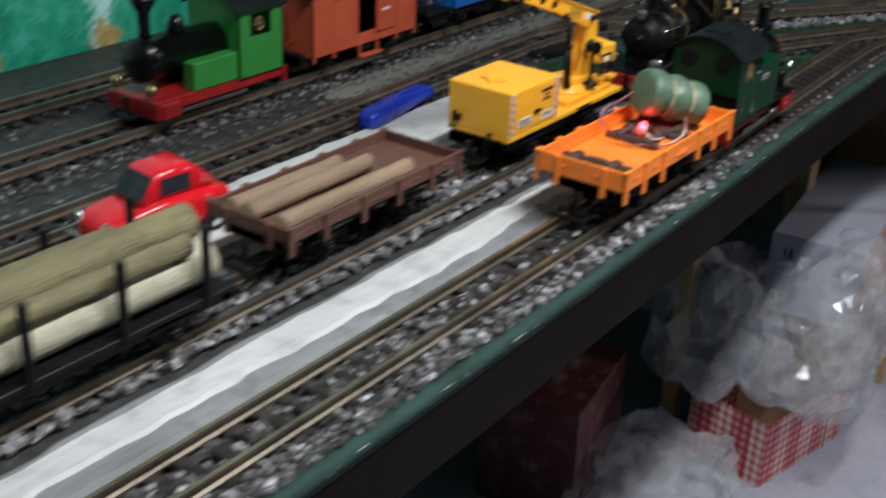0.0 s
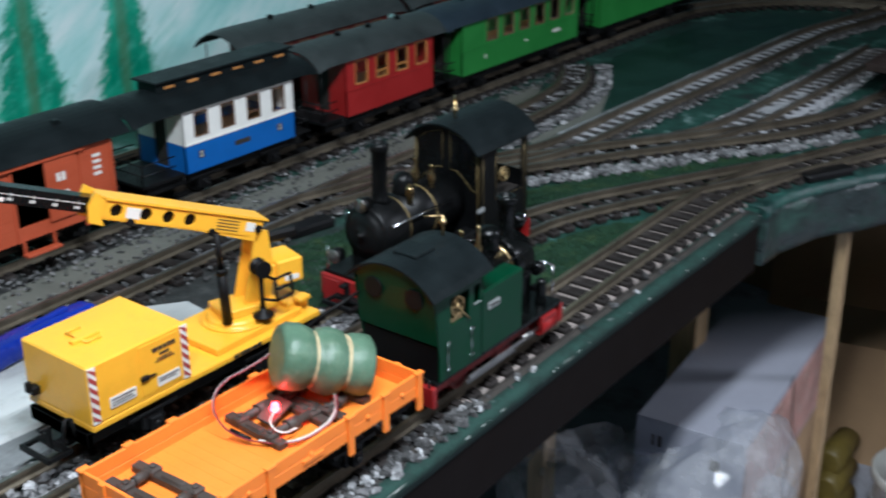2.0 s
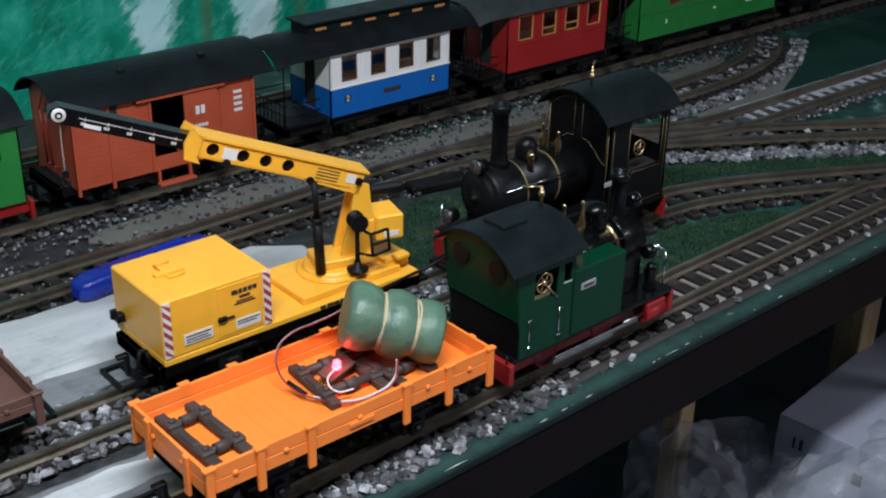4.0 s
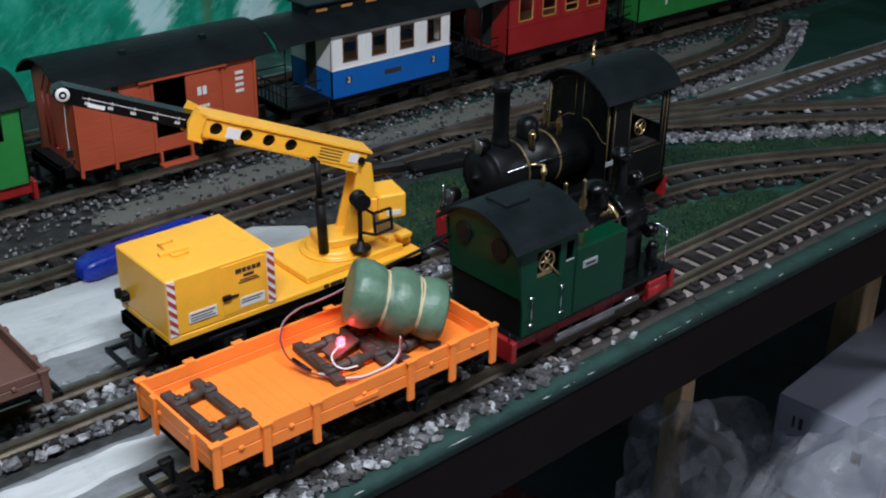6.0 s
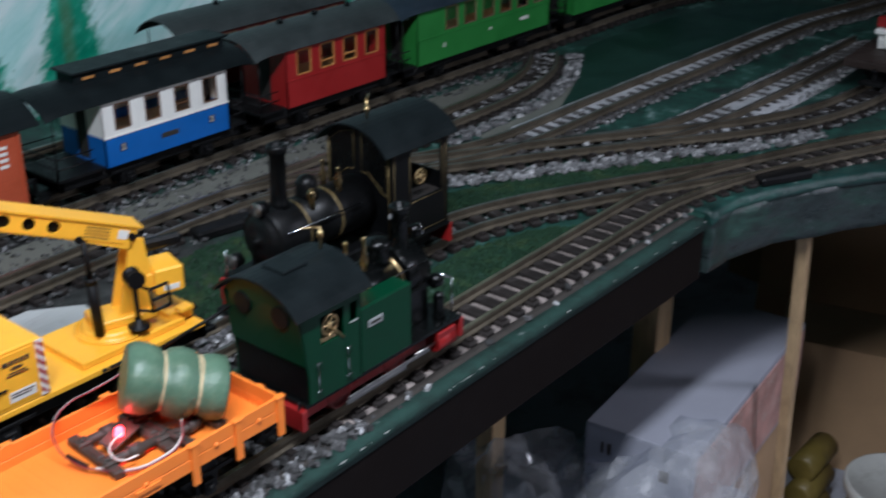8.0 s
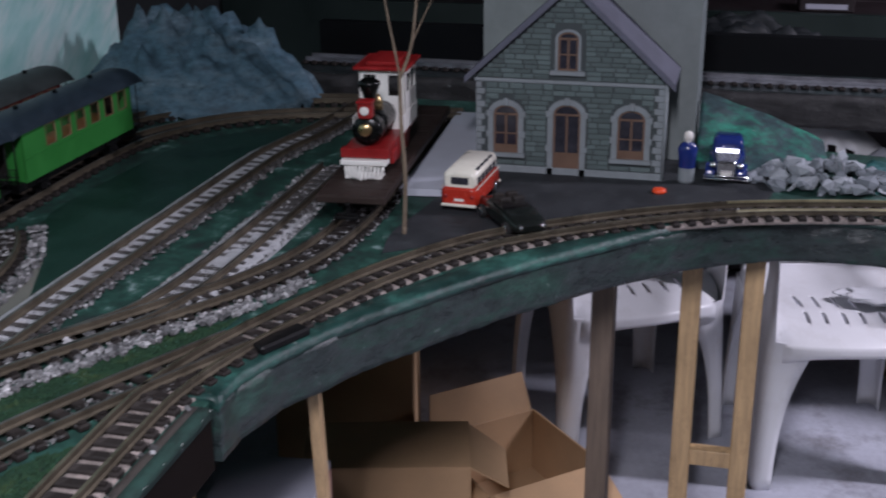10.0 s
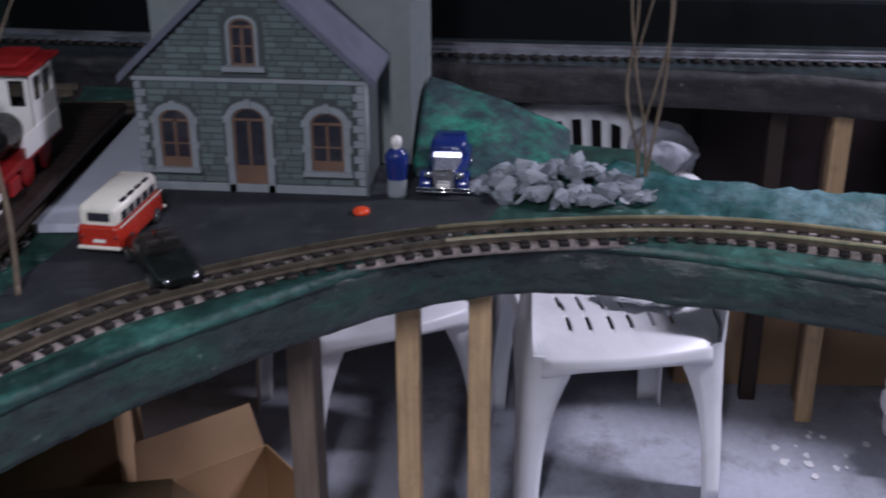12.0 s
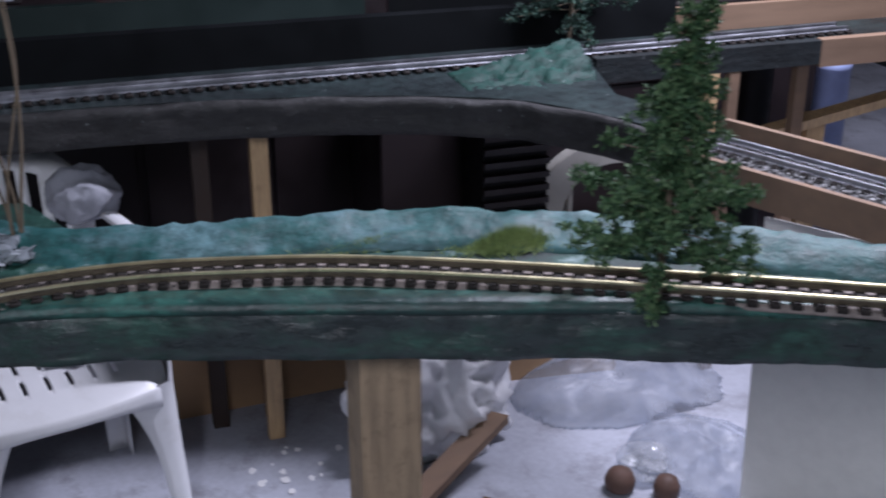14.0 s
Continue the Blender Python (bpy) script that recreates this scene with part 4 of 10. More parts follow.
        part("sand_box", bm, B, t)
    # side tanks
    for s in (-1, 1):
        bm = bmesh.new()
        slab(bm, -0.036, 0.037, *sorted((s * 0.024, s * 0.0475)), 0.0605, 0.129, 0.0015)
        part("side_tank", bm, G, t)
    # cab
    for s in (-1, 1):
        bm = bmesh.new()
        panel(bm, -0.104, -0.036, 0.0605, 0.151, [(-0.088, -0.058, 0.114, 0.142), (-0.05, -0.04, 0.122, 0.141)], s * 0.0475, -s * 0.0022)
        # the back corner of the cab leans out above the waist
        pts = [(-0.104, s * 0.0475, 0.085), (-0.104, s * 0.0475, 0.151), (-0.115, s * 0.0475, 0.151)]
        extrude_outline(bm, pts, (0, -s * 0.0022, 0))
        bmesh.ops.recalc_face_normals(bm, faces=bm.faces)
        bmesh.ops.remove_doubles(bm, verts=bm.verts, dist=0.0001)
        part("cab_side", bm, G, t)
        bm = bmesh.new()
        slab(bm, -0.0505, -0.0395, *sorted((s * 0.0472, s * 0.0482)), 0.1212, 0.1222)
        slab(bm, -0.026, -0.006, *sorted((s * 0.0474, s * 0.0484)), 0.106, 0.1135, 0.0003)
        part("number_plate", bm, M["plate_grey"], t)
        bm = bmesh.new()
        slab(bm, -0.023, -0.009, *sorted((s * 0.0484, s * 0.0487)), 0.1085, 0.111)
        part("plate_bar", bm, M["ink"], t)
        for x in (-0.094, -0.055):
            bm = bmesh.new()
            tube(bm, (x, s * 0.049, 0.068), (x, s * 0.049, 0.1), 0.0005, seg=6)
            for z in (0.072, 0.1):
                tube(bm, (x - 0.004, s * 0.0505, z), (x + 0.002, s * 0.0505, z), 0.0009, seg=6)
            part("grab_handle", bm, M["chrome"], t)
        handwheel("handwheel", t, (-0.075, s * 0.046, 0.13), 0.0095)
        bm = bmesh.new()
        tube(bm, (-0.074, s * 0.046, 0.128), (-0.06, s * 0.049, 0.112), 0.0011, seg=8)
        slab(bm, -0.086, -0.066, *sorted((s * 0.036, s * 0.046)), 0.1145, 0.119, 0.0006)
        part("brake_lever", bm, M["brass"], t)
    bm = bmesh.new()
    arch_gable(bm, -0.038, 0.002, 0.0475, 0.06, 0.1525, 0.1735)
    part("cab_front", bm, G, t)
    # lower back is black: shade below the overhang put into its colour
    bm = bmesh.new()
    slab(bm, -0.104, -0.102, -0.0452, 0.0452, 0.0605, 0.096)
    part("shaded_back_panel", bm, M["black_satin"], t)
    bm = bmesh.new()
    arch_gable(bm, -0.113, 0.002, 0.0475, 0.1, 0.1525, 0.1735)
    for v in bm.verts:
        if v.co.z < 0.1005 and v.co.x < -0.1065:
            v.co.x += 0.0055
    part("cab_back", bm, G, t)
    for y in (-0.024, 0.024):
        bm = bmesh.new()
        lathe(bm, [(0.0095, -0.0012), (0.0105, -0.0012), (0.0105, 0.0008), (0.0095, 0.0008)], (-0.1132, y, 0.145), "X", 20)
        lathe(bm, [(0.0093, -0.0007), (0.0093, -0.0003)], (-0.1132, y, 0.145), "X", 20)
        part("porthole", bm, M["black"], t)
    bm = bmesh.new()
    slab(bm, -0.103, -0.04, -0.044, 0.044, 0.0607, 0.1, 0.001)
    part("cab_inside", bm, M["interior"], t)
    arched_roof("roof", t, -0.122, -0.026, 0.054, 0.1515, 0.177, M["roof_dark"])
    bm = bmesh.new()
    slab(bm, -0.097, -0.067, -0.014, 0.014, 0.175, 0.1795, 0.001)
    part("roof_hatch", bm, M["roof_dark"], t)
    bm = bmesh.new()
    tube(bm, (-0.036, 0.0, 0.174), (-0.036, 0.0, 0.198), 0.0014, seg=8)
    lathe(bm, [(0.0028, 0.188), (0.0032, 0.19), (0.0028, 0.194)], (-0.036, 0, 0), "Z", 10)
    tube(bm, (-0.036, 0.0, 0.198), (-0.05, 0.012, 0.198), 0.0011, seg=8)
    part("whistle", bm, M["brass"], t)
    bm = bmesh.new()
    for x, z in ((-0.11, 0.055), (-0.112, 0.065)):
        tube(bm, (x, -0.04, z - 0.02), (x, -0.04, z), 0.001, seg=6)
    part("cab_step", bm, M["black"], t)
    return t


LOCO = pose(0.357, -0.138, 0, 0, 0, 1)
green_locomotive(LOCO)


def black_locomotive(at):
    """Black narrow gauge engine with a tall cab lined in gold; x runs forward."""
    t = thing("steam_locomotive", "glossy black steam locomotive with gold lined cab and red buffers", "locomotive", at=at)
    B = M["black_satin"]
    bm = bmesh.new()
    slab(bm, -0.13, 0.13, -0.028, 0.028, 0.028, 0.052, 0.001)
    part("frame", bm, M["black"], t)
    bm = bmesh.new()
    slab(bm, -0.14, 0.135, -0.05, 0.05, 0.052, 0.0565, 0.0008)
    part("running_board", bm, B, t)
    for s, x in ((-1, -0.142), (1, 0.138)):
        bm = bmesh.new()
        slab(bm, x - 0.003, x + 0.003, -0.05, 0.05, 0.028, 0.053, 0.001)
        if s > 0:
            for y in (-0.034, 0.034):
                slab(bm, x, x + 0.004, y - 0.012, y + 0.012, 0.02, 0.05, 0.001)
        part("buffer_beam", bm, M["red"], t)
        coupler(t, x, s)
    for x in (-0.07, 0.0, 0.06):
        wheelset(t, x, 0.0165, 0.0235, material=M["red"])
    for s in (-1, 1):
        bm = bmesh.new()
        slab(bm, 0.085, 0.12, *sorted((s * 0.03, s * 0.05)), 0.03, 0.052, 0.002)
        part("cylinder", bm, B, t)
        bm = bmesh.new()
        slab(bm, -0.072, 0.062, *sorted((s * 0.038, s * 0.04)), 0.0295, 0.034, 0.0005)
        slab(bm, -0.01, 0.09, *sorted((s * 0.041, s * 0.043)), 0.037, 0.041, 0.0005)
        part("coupling_rod", bm, M["steel"], t)
        bm = bmesh.new()
        slab(bm, -0.03, 0.05, *sorted((s * 0.03, s * 0.05)), 0.0565, 0.075, 0.002)
        part("side_tank", bm, B, t)
    bm = bmesh.new()
    lathe(bm, [(0.031, -0.03), (0.031, 0.078)], (0, 0, 0.106), "X", 36)
    part("boiler", bm, B, t)
    bm = bmesh.new()
    lathe(bm, [(0.0325, 0.076), (0.033, 0.078), (0.033, 0.115), (0.031, 0.118), (0.027, 0.118), (0.026, 0.121), (0.014, 0.124), (0.004, 0.125), (0.003, 0.129), (0.0005, 0.13)], (0, 0, 0.106), "X", 36)
    slab(bm, 0.08, 0.114, -0.026, 0.026, 0.056, 0.09, 0.002)
    part("smokebox", bm, B, t)
    for x in (0.025, 0.074):
        bm = bmesh.new()
        lathe(bm, [(0.031, x - 0.0013), (0.0317, x - 0.0011), (0.0317, x + 0.0011), (0.031, x + 0.0013)], (0, 0, 0.106), "X", 36)
        part("boiler_band", bm, M["gold_line"], t)
    bm = bmesh.new()
    lathe(bm, [(0.013, 0.136), (0.0102, 0.142), (0.0088, 0.152), (0.009, 0.196), (0.0108, 0.1975), (0.0112, 0.204), (0.0098, 0.207), (0.0074, 0.207), (0.0072, 0.19)], (0.091, 0, 0), "Z", 24)
    part("chimney", bm, B, t)
    bm = bmesh.new()
    lathe(bm, [(0.014, 0.133), (0.0125, 0.14), (0.0122, 0.152), (0.009, 0.158), (0.003, 0.1605), (0.0005, 0.161)], (0.05, 0, 0), "Z", 24)
    part("dome", bm, B, t)
    for x, y, h in ((0.012, -0.012, 0.165), (0.012, 0.012, 0.162), (0.062, 0.02, 0.15)):
        bm = bmesh.new()
        lathe(bm, [(0.004, 0.13), (0.0034, 0.14), (0.0046, 0.143), (0.0046, 0.148), (0.0022, 0.153), (0.0018, h - 0.003), (0.0028, h - 0.002), (0.0008, h)], (x, y, 0), "Z", 12)
        part("safety_valve", bm, M["brass"], t)
    for y, z in ((-0.034, 0.075), (0.034, 0.075), (0.0, 0.142)):
        bm = bmesh.new()
        lathe(bm, [(0.0075, -0.006), (0.0088, 0.003), (0.0088, 0.006), (0.007, 0.0065), (0.0005, 0.0068)], (0.128 if z < 0.1 else 0.118, y, z), "X", 18)
        part("headlamp", bm, M["black_satin"], t)
        bm = bmesh.new()
        c = (0.128 if z < 0.1 else 0.118, y, z)
        lathe(bm, [(0.0066, 0.0062), (0.0084, 0.0066), (0.0084, 0.0076), (0.0064, 0.0078), (0.005, 0.0086), (0.0005, 0.0092)], c, "X", 18)
        part("lamp_rim", bm, M["steel"], t)
    for s in (-1, 1):
        for a, b, q in (((0.0, 0.034, 0.12), (0.11, 0.034, 0.12), 0.001), ((0.134, 0.044, 0.056), (0.134, 0.044, 0.085), 0.0012), ((-0.03, 0.051, 0.062), (-0.005, 0.051, 0.07), 0.0012)):
            bm = bmesh.new()
            tube(bm, (a[0], s * a[1], a[2]), (b[0], s * b[1], b[2]), q, seg=8)
            part("handrail", bm, M["chrome"], t)
    # tall cab
    for s in (-1, 1):
        bm = bmesh.new()
        panel(bm, -0.135, -0.034, 0.0565, 0.172, [(-0.122, -0.068, 0.104, 0.166)], s * 0.05, -s * 0.0025)
        bmesh.ops.remove_doubles(bm, verts=bm.verts, dist=0.0001)
        part("cab_side", bm, B, t)
        bm = bmesh.new()
        y = s * 0.0502
        for a, b in (((-0.124, 0.102), (-0.066, 0.102)), ((-0.066, 0.102), (-0.066, 0.158)), ((-0.066, 0.158), (-0.069, 0.164)), ((-0.069, 0.164), (-0.076, 0.168)), ((-0.076, 0.168), (-0.114, 0.168)), ((-0.114, 0.168), (-0.121, 0.164)), ((-0.121, 0.164), (-0.124, 0.158)), ((-0.124, 0.158), (-0.124, 0.102)),
                     ((-0.13, 0.062), (-0.039, 0.062)), ((-0.13, 0.062), (-0.13, 0.168)), ((-0.039, 0.062), (-0.039, 0.168))):
            tube(bm, (a[0], y, a[1]), (b[0], y, b[1]), 0.0003, seg=5)
        part("gold_lining", bm, M["gold_line"], t)
        handwheel("handwheel", t, (-0.09, s * 0.045, 0.128), 0.009)
        bm = bmesh.new()
        slab(bm, -0.042, -0.028, *sorted((s * 0.0502, s * 0.051)), 0.095, 0.101, 0.0003)
        part("plate", bm, M["plate_grey"], t)
    bm = bmesh.new()
    arch_gable(bm, -0.036, 0.002, 0.05, 0.0565, 0.172, 0.199)
    part("cab_front", bm, B, t)
    for s in (-1, 1):
        bm = bmesh.new()
        pts = [(-0.0335, s * 0.006, 0.142), (-0.0335, s * 0.016, 0.141), (-0.0335, s * 0.028, 0.132), (-0.0335, s * 0.038, 0.122), (-0.0335, s * 0.045, 0.12), (-0.0335, s * 0.045, 0.17), (-0.0335, s * 0.03, 0.182), (-0.0335, s * 0.006, 0.189)]
        extrude_outline(bm, pts, (0.0008, 0, 0))
        bmesh.ops.recalc_face_normals(bm, faces=bm.faces)
        w = part("cab_window", bm, M["black_gloss"], t)
        bm = bmesh.new()
        for a, b in zip(pts, pts[1:] + pts[:1]):
            tube(bm, (a[0] + 0.001, a[1], a[2]), (b[0] + 0.001, b[1], b[2]), 0.0004, seg=5)
        tube(bm, (-0.033, s * 0.047, 0.065), (-0.033, s * 0.047, 0.172), 0.0006, seg=5)
        part("window_rim", bm, M["gold_line"], w)
    bm = bmesh.new()
    arch_gable(bm, -0.135, 0.002, 0.05, 0.0565, 0.12, 0.1205)
    part("cab_back", bm, B, t)
    bm = bmesh.new()
    slab(bm, -0.132, -0.038, -0.046, 0.046, 0.057, 0.1, 0.001)
    part("cab_inside", bm, M["interior"], t)
    for s in (-1, 1):
        bm = bmesh.new()
        slab(bm, -0.135, -0.13, *sorted((s * 0.044, s * 0.0475)), 0.1, 0.172)
        part("cab_post", bm, B, t)
    arched_roof("roof", t, -0.147, -0.02, 0.056, 0.171, 0.2, M["roof_dark"])
    bm = bmesh.new()
    tube(bm, (-0.05, 0.0, 0.2), (-0.05, 0.0, 0.222), 0.0014, seg=8)
    lathe(bm, [(0.0028, 0.207), (0.0034, 0.21), (0.0028, 0.214)], (-0.05, 0, 0), "Z", 10)
    tube(bm, (-0.05, 0.0, 0.222), (-0.066, -0.012, 0.222), 0.0012, seg=8)
    part("whistle", bm, M["brass"], t)
    bm = bmesh.new()
    slab(bm, -0.148, -0.142, -0.05, -0.026, 0.05, 0.068, 0.001)
    part("rear_lamp", bm, M["red"], t)
    return t


black_locomotive(pose(0.522, 0.035, 0, 0, 0, 180))


# ---------- yellow crane wagon ----------
def crane_wagon(at):
    t = thing("crane_wagon", "yellow railway crane wagon with raised boom and black extension", "wagon", at=at)
    Y = M["yellow"]
    underframe(t, -0.001, 0.294, 0.058, 0.034, (0.07, 0.215))
    bm = bmesh.new()
    slab(bm, 0.0, 0.292, -0.047, 0.047, 0.059, 0.0655, 0.001)
    part("deck", bm, Y, t)
    # equipment house
    h = bmesh.new()
    slab(h, 0.0, 0.112, -0.047, 0.047, 0.0655, 0.124, 0.0015)
    house = part("equipment_house", h, Y, t)
    bm = bmesh.new()
    slab(bm, 0.056, 0.1015, -0.0477, -0.0468, 0.07, 0.12, 0.0003)
    part("house_door", bm, Y, house)
    bm = bmesh.new()
    slab(bm, 0.055, 0.064, -0.0505, -0.047, 0.086, 0.091, 0.0008)
    slab(bm, 0.064, 0.072, -0.0495, -0.048, 0.087, 0.089, 0.0004)
    part("door_latch", bm, M["black"], house)
    bm = bmesh.new()
    slab(bm, 0.02, 0.049, -0.0481, -0.0474, 0.075, 0.0855)
    part("sign_plate", bm, M["label_white"], house)
    bm = bmesh.new()
    slab(bm, 0.0735, 0.1, -0.0481, -0.0474, 0.073, 0.083)
    part("sign_plate", bm, M["label_white"], house)
    for x0, x1, z0, z1 in ((0.022, 0.047, 0.0825, 0.0835), (0.022, 0.044, 0.0795, 0.0803), (0.022, 0.047, 0.077, 0.0777), (0.075, 0.098, 0.0802, 0.081), (0.075, 0.095, 0.0775, 0.0783),
                           (0.0705, 0.0765, 0.1095, 0.1135), (0.0777, 0.0815, 0.1095, 0.1135), (0.0828, 0.0865, 0.1095, 0.1135), (0.0878, 0.0918, 0.1095, 0.1135), (0.093, 0.0968, 0.1095, 0.1135),
                           (0.0785, 0.0895, 0.1045, 0.1068), (0.075, 0.093, 0.1012, 0.1019), (0.073, 0.095, 0.0988, 0.0995)):
        bm = bmesh.new()
        slab(bm, x0, x1, -0.0485, -0.0478, z0, z1)
        part("print_bar", bm, M["ink"], house)
    for x in (0.0, 0.1035):
        bm = bmesh.new()
        slab(bm, x + 0.0008, x + 0.0088, -0.0478, -0.0468, 0.067, 0.1225, mat=0)
        for k in range(7):
            z = 0.066 + k * 0.0098
            vs = [(x + 0.0009, -0.0481, z + 0.006), (x + 0.0087, -0.0481, z - 0.002), (x + 0.0087, -0.0481, z + 0.003), (x + 0.0009, -0.0481, z + 0.011)]
            vs = [(a, b, min(0.1222, max(0.0673, c))) for a, b, c in vs]
            if len({round(v[2], 5) for v in vs}) > 2:
                extrude_outline(bm, vs, (0, 0.0003, 0), mat=1)
        bmesh.ops.recalc_face_normals(bm, faces=bm.faces)
        part("warning_stripes", bm, [M["label_white"], M["stripe_red"]], house)
    bm = bmesh.new()
    for a, b in (((0.03, -0.01), (0.03, 0.02)), ((0.03, 0.02), (0.045, 0.02)), ((0.045, -0.01), (0.03, -0.01))):
        tube(bm, (*a, 0.1255), (*b, 0.1255), 0.0012, seg=6)
    slab(bm, 0.02, 0.05, -0.003, 0.003, 0.124, 0.1275, 0.0006)
    part("roof_handle", bm, Y, house)
    bm = bmesh.new()
    for a, b in (((-0.003, -0.024, 0.05), (-0.006, -0.024, 0.068)), ((-0.006, -0.024, 0.068), (-0.012, -0.023, 0.07)), ((-0.012, -0.023, 0.07), (-0.015, -0.022, 0.052)), ((-0.015, -0.022, 0.052), (-0.012, -0.021, 0.044))):
        tube(bm, a, b, 0.0018, seg=8)
    part("brake_hose", bm, M["black"], t)
    bm = bmesh.new()
    slab(bm, -0.008, 0.001, 0.026, 0.036, 0.074, 0.082, 0.0008)
    slab(bm, -0.012, -0.006, 0.029, 0.033, 0.078, 0.088, 0.0006)
    part("lamp_bracket", bm, M["black"], t)
    # turntable and pedestal
    bm = bmesh.new()
    slab(bm, 0.155, 0.275, -0.038, 0.038, 0.0655, 0.073, 0.001)
    slab(bm, 0.262, 0.292, -0.03, 0.03, 0.0655, 0.079, 0.0012)
    for y in (-0.036, 0.03):
        slab(bm, 0.27, 0.286, y - 0.004, y + 0.008, 0.079, 0.084, 0.001)
    lathe(bm, [(0.036, 0.073), (0.036, 0.0752), (0.033, 0.0752), (0.033, 0.0742), (0.03, 0.0742), (0.03, 0.0775), (0.027, 0.081)], (0.215, 0, 0), "Z", 36)
    part("turntable", bm, Y, t)
    for k, w in enumerate((0.006, 0.007, 0.0065, 0.007, 0.006)):
        bm = bmesh.new()
        x = 0.168 + 0.0078 * k
        slab(bm, x, x + w, -0.0478, -0.0469, 0.0608, 0.0645)
        part("print_bar", bm, M["ink"], t)
    # slewing upper works, turned towards the wall
    up = Matrix.Translation((0.215, 0.0, 0.0)) @ Matrix.Rotation(radians(CRANE_SLEW), 4, "Z")

    def place(ob):
        ob.matrix_local = up
        return ob

    bm = bmesh.new()
    slab(bm, -0.02, 0.042, -0.019, 0.019, 0.081, 0.09, 0.0012)
    for y in (-0.0125, 0.009):
        pts = [(0.006, y, 0.09), (0.036, y, 0.09), (0.041, y, 0.125), (0.037, y, 0.164), (0.024, y, 0.168), (0.017, y, 0.135)]
        extrude_outline(bm, pts, (0, 0.0035, 0))
    bmesh.ops.recalc_face_normals(bm, faces=bm.faces)
    place(part("pedestal", bm, Y, t))
    bm = bmesh.new()
    slab(bm, 0.042, 0.072, -0.019, 0.019, 0.103, 0.13, 0.0018)
    slab(bm, 0.036, 0.045, -0.014, 0.014, 0.107, 0.126, 0.001)
    cw = place(part("counterweight", bm, Y, t))
    bm = bmesh.new()
    slab(bm, 0.05, 0.066, -0.0196, -0.0189, 0.107, 0.1125)
    part("sign_plate", bm, M["label_white"], cw)
    bm = bmesh.new()
    slab(bm, 0.03, 0.085, 0.01, 0.02, 0.138, 0.15, 0.003)
    place(part("motor_cover", bm, M["black"], t))
    # boom: box girder with lightening holes, rising to -x
    L, up_a = 0.173, radians(CRANE_RISE)
    ax = Vector((-math.cos(up_a), 0, math.sin(up_a)))
    nz = Vector((math.sin(up_a), 0, math.cos(up_a)))
    root = Vector((0.03, 0, 0.168))

    def along(s, q, y):
        return root + ax * s + nz * q + Vector((0, y, 0))

    holes = [0.06, 0.083, 0.106, 0.136]
    for s in (-1, 1):
        bm = bmesh.new()
        y0, y1 = (s * 0.0125, s * 0.01)
        top, bot = 0.009, -0.01
        # side plate as a strip of cells, holes as polygons cut into the cells
        cells = [0.0] + [c for h in holes[:4] for c in (h + 0.02 - 0.0095, h + 0.02 + 0.0095)] + [L]
        for a, b in zip(cells[::2], cells[1::2]):
            lo_a = bot if a > 0.02 else bot - 0.004
            extrude_outline(bm, [along(a, lo_a, y0), along(b, bot, y0), along(b, top, y0), along(a, top, y0)], (0, y1 - y0, 0))
        for h in holes[:4]:
            c = h + 0.02
            rim = [(math.cos(2 * math.pi * k / 16) * 0.0062, math.sin(2 * math.pi * k / 16) * 0.0062) for k in range(16)]
            out = []
            for u, v in rim:
                f = min(0.0095 / abs(u) if abs(u) > 1e-9 else 9, (top if v > 0 else -bot) / abs(v) if abs(v) > 1e-9 else 9)
                out.append((u * f, v * f))
            for k in range(16):
                j = (k + 1) % 16
                q = [(c + rim[k][0], rim[k][1]), (c + rim[j][0], rim[j][1]), (c + out[j][0], out[j][1]), (c + out[k][0], out[k][1])]
                extrude_outline(bm, [along(a, b, y0) for a, b in q], (0, y1 - y0, 0))
        bmesh.ops.recalc_face_normals(bm, faces=bm.faces)
        place(part("boom_side", bm, Y, t))
    bm = bmesh.new()
    extrude_outline(bm, [along(-0.004, 0.009, -0.0145), along(L, 0.009, -0.0145), along(L, 0.0112, -0.0145), along(-0.004, 0.0112, -0.0145)], (0, 0.029, 0))
    extrude_outline(bm, [along(0.01, -0.01, -0.0125), along(L, -0.01, -0.0125), along(L, -0.0085, -0.0125), along(0.01, -0.0085, -0.0125)], (0, 0.025, 0))
    bmesh.ops.recalc_face_normals(bm, faces=bm.faces)
    place(part("boom_flange", bm, Y, t))
    bm = bmesh.new()
    pts = [along(L - 0.004, 0.0112, -0.0145), along(L + 0.008, 0.0145, -0.0145), along(L + 0.011, 0.0, -0.0145), along(L + 0.007, -0.0145, -0.0145), along(L - 0.008, -0.0155, -0.0145), along(L - 0.004, -0.0095, -0.0145)]
    extrude_outline(bm, pts, (0, 0.004, 0))
    extrude_outline(bm, [p + Vector((0, 0.025, 0)) for p in pts], (0, 0.004, 0))
    bmesh.ops.recalc_face_normals(bm, faces=bm.faces)
    place(part("boom_collar", bm, Y, t))
    # lighter sheet inside, seen through the holes
    bm = bmesh.new()
    extrude_outline(bm, [along(0.012, -0.007, -0.008), along(L + 0.124, -0.0075, -0.008), along(L + 0.131, -0.003, -0.008), along(L + 0.131, 0.003, -0.008), along(L + 0.124, 0.0078, -0.008), along(0.012, 0.0075, -0.008)], (0, 0.016, 0))
    bmesh.ops.recalc_face_normals(bm, faces=bm.faces)
    ext = place(part("extension", bm, M["black_gloss"], t, "glossy black telescopic extension"))
    bm = bmesh.new()
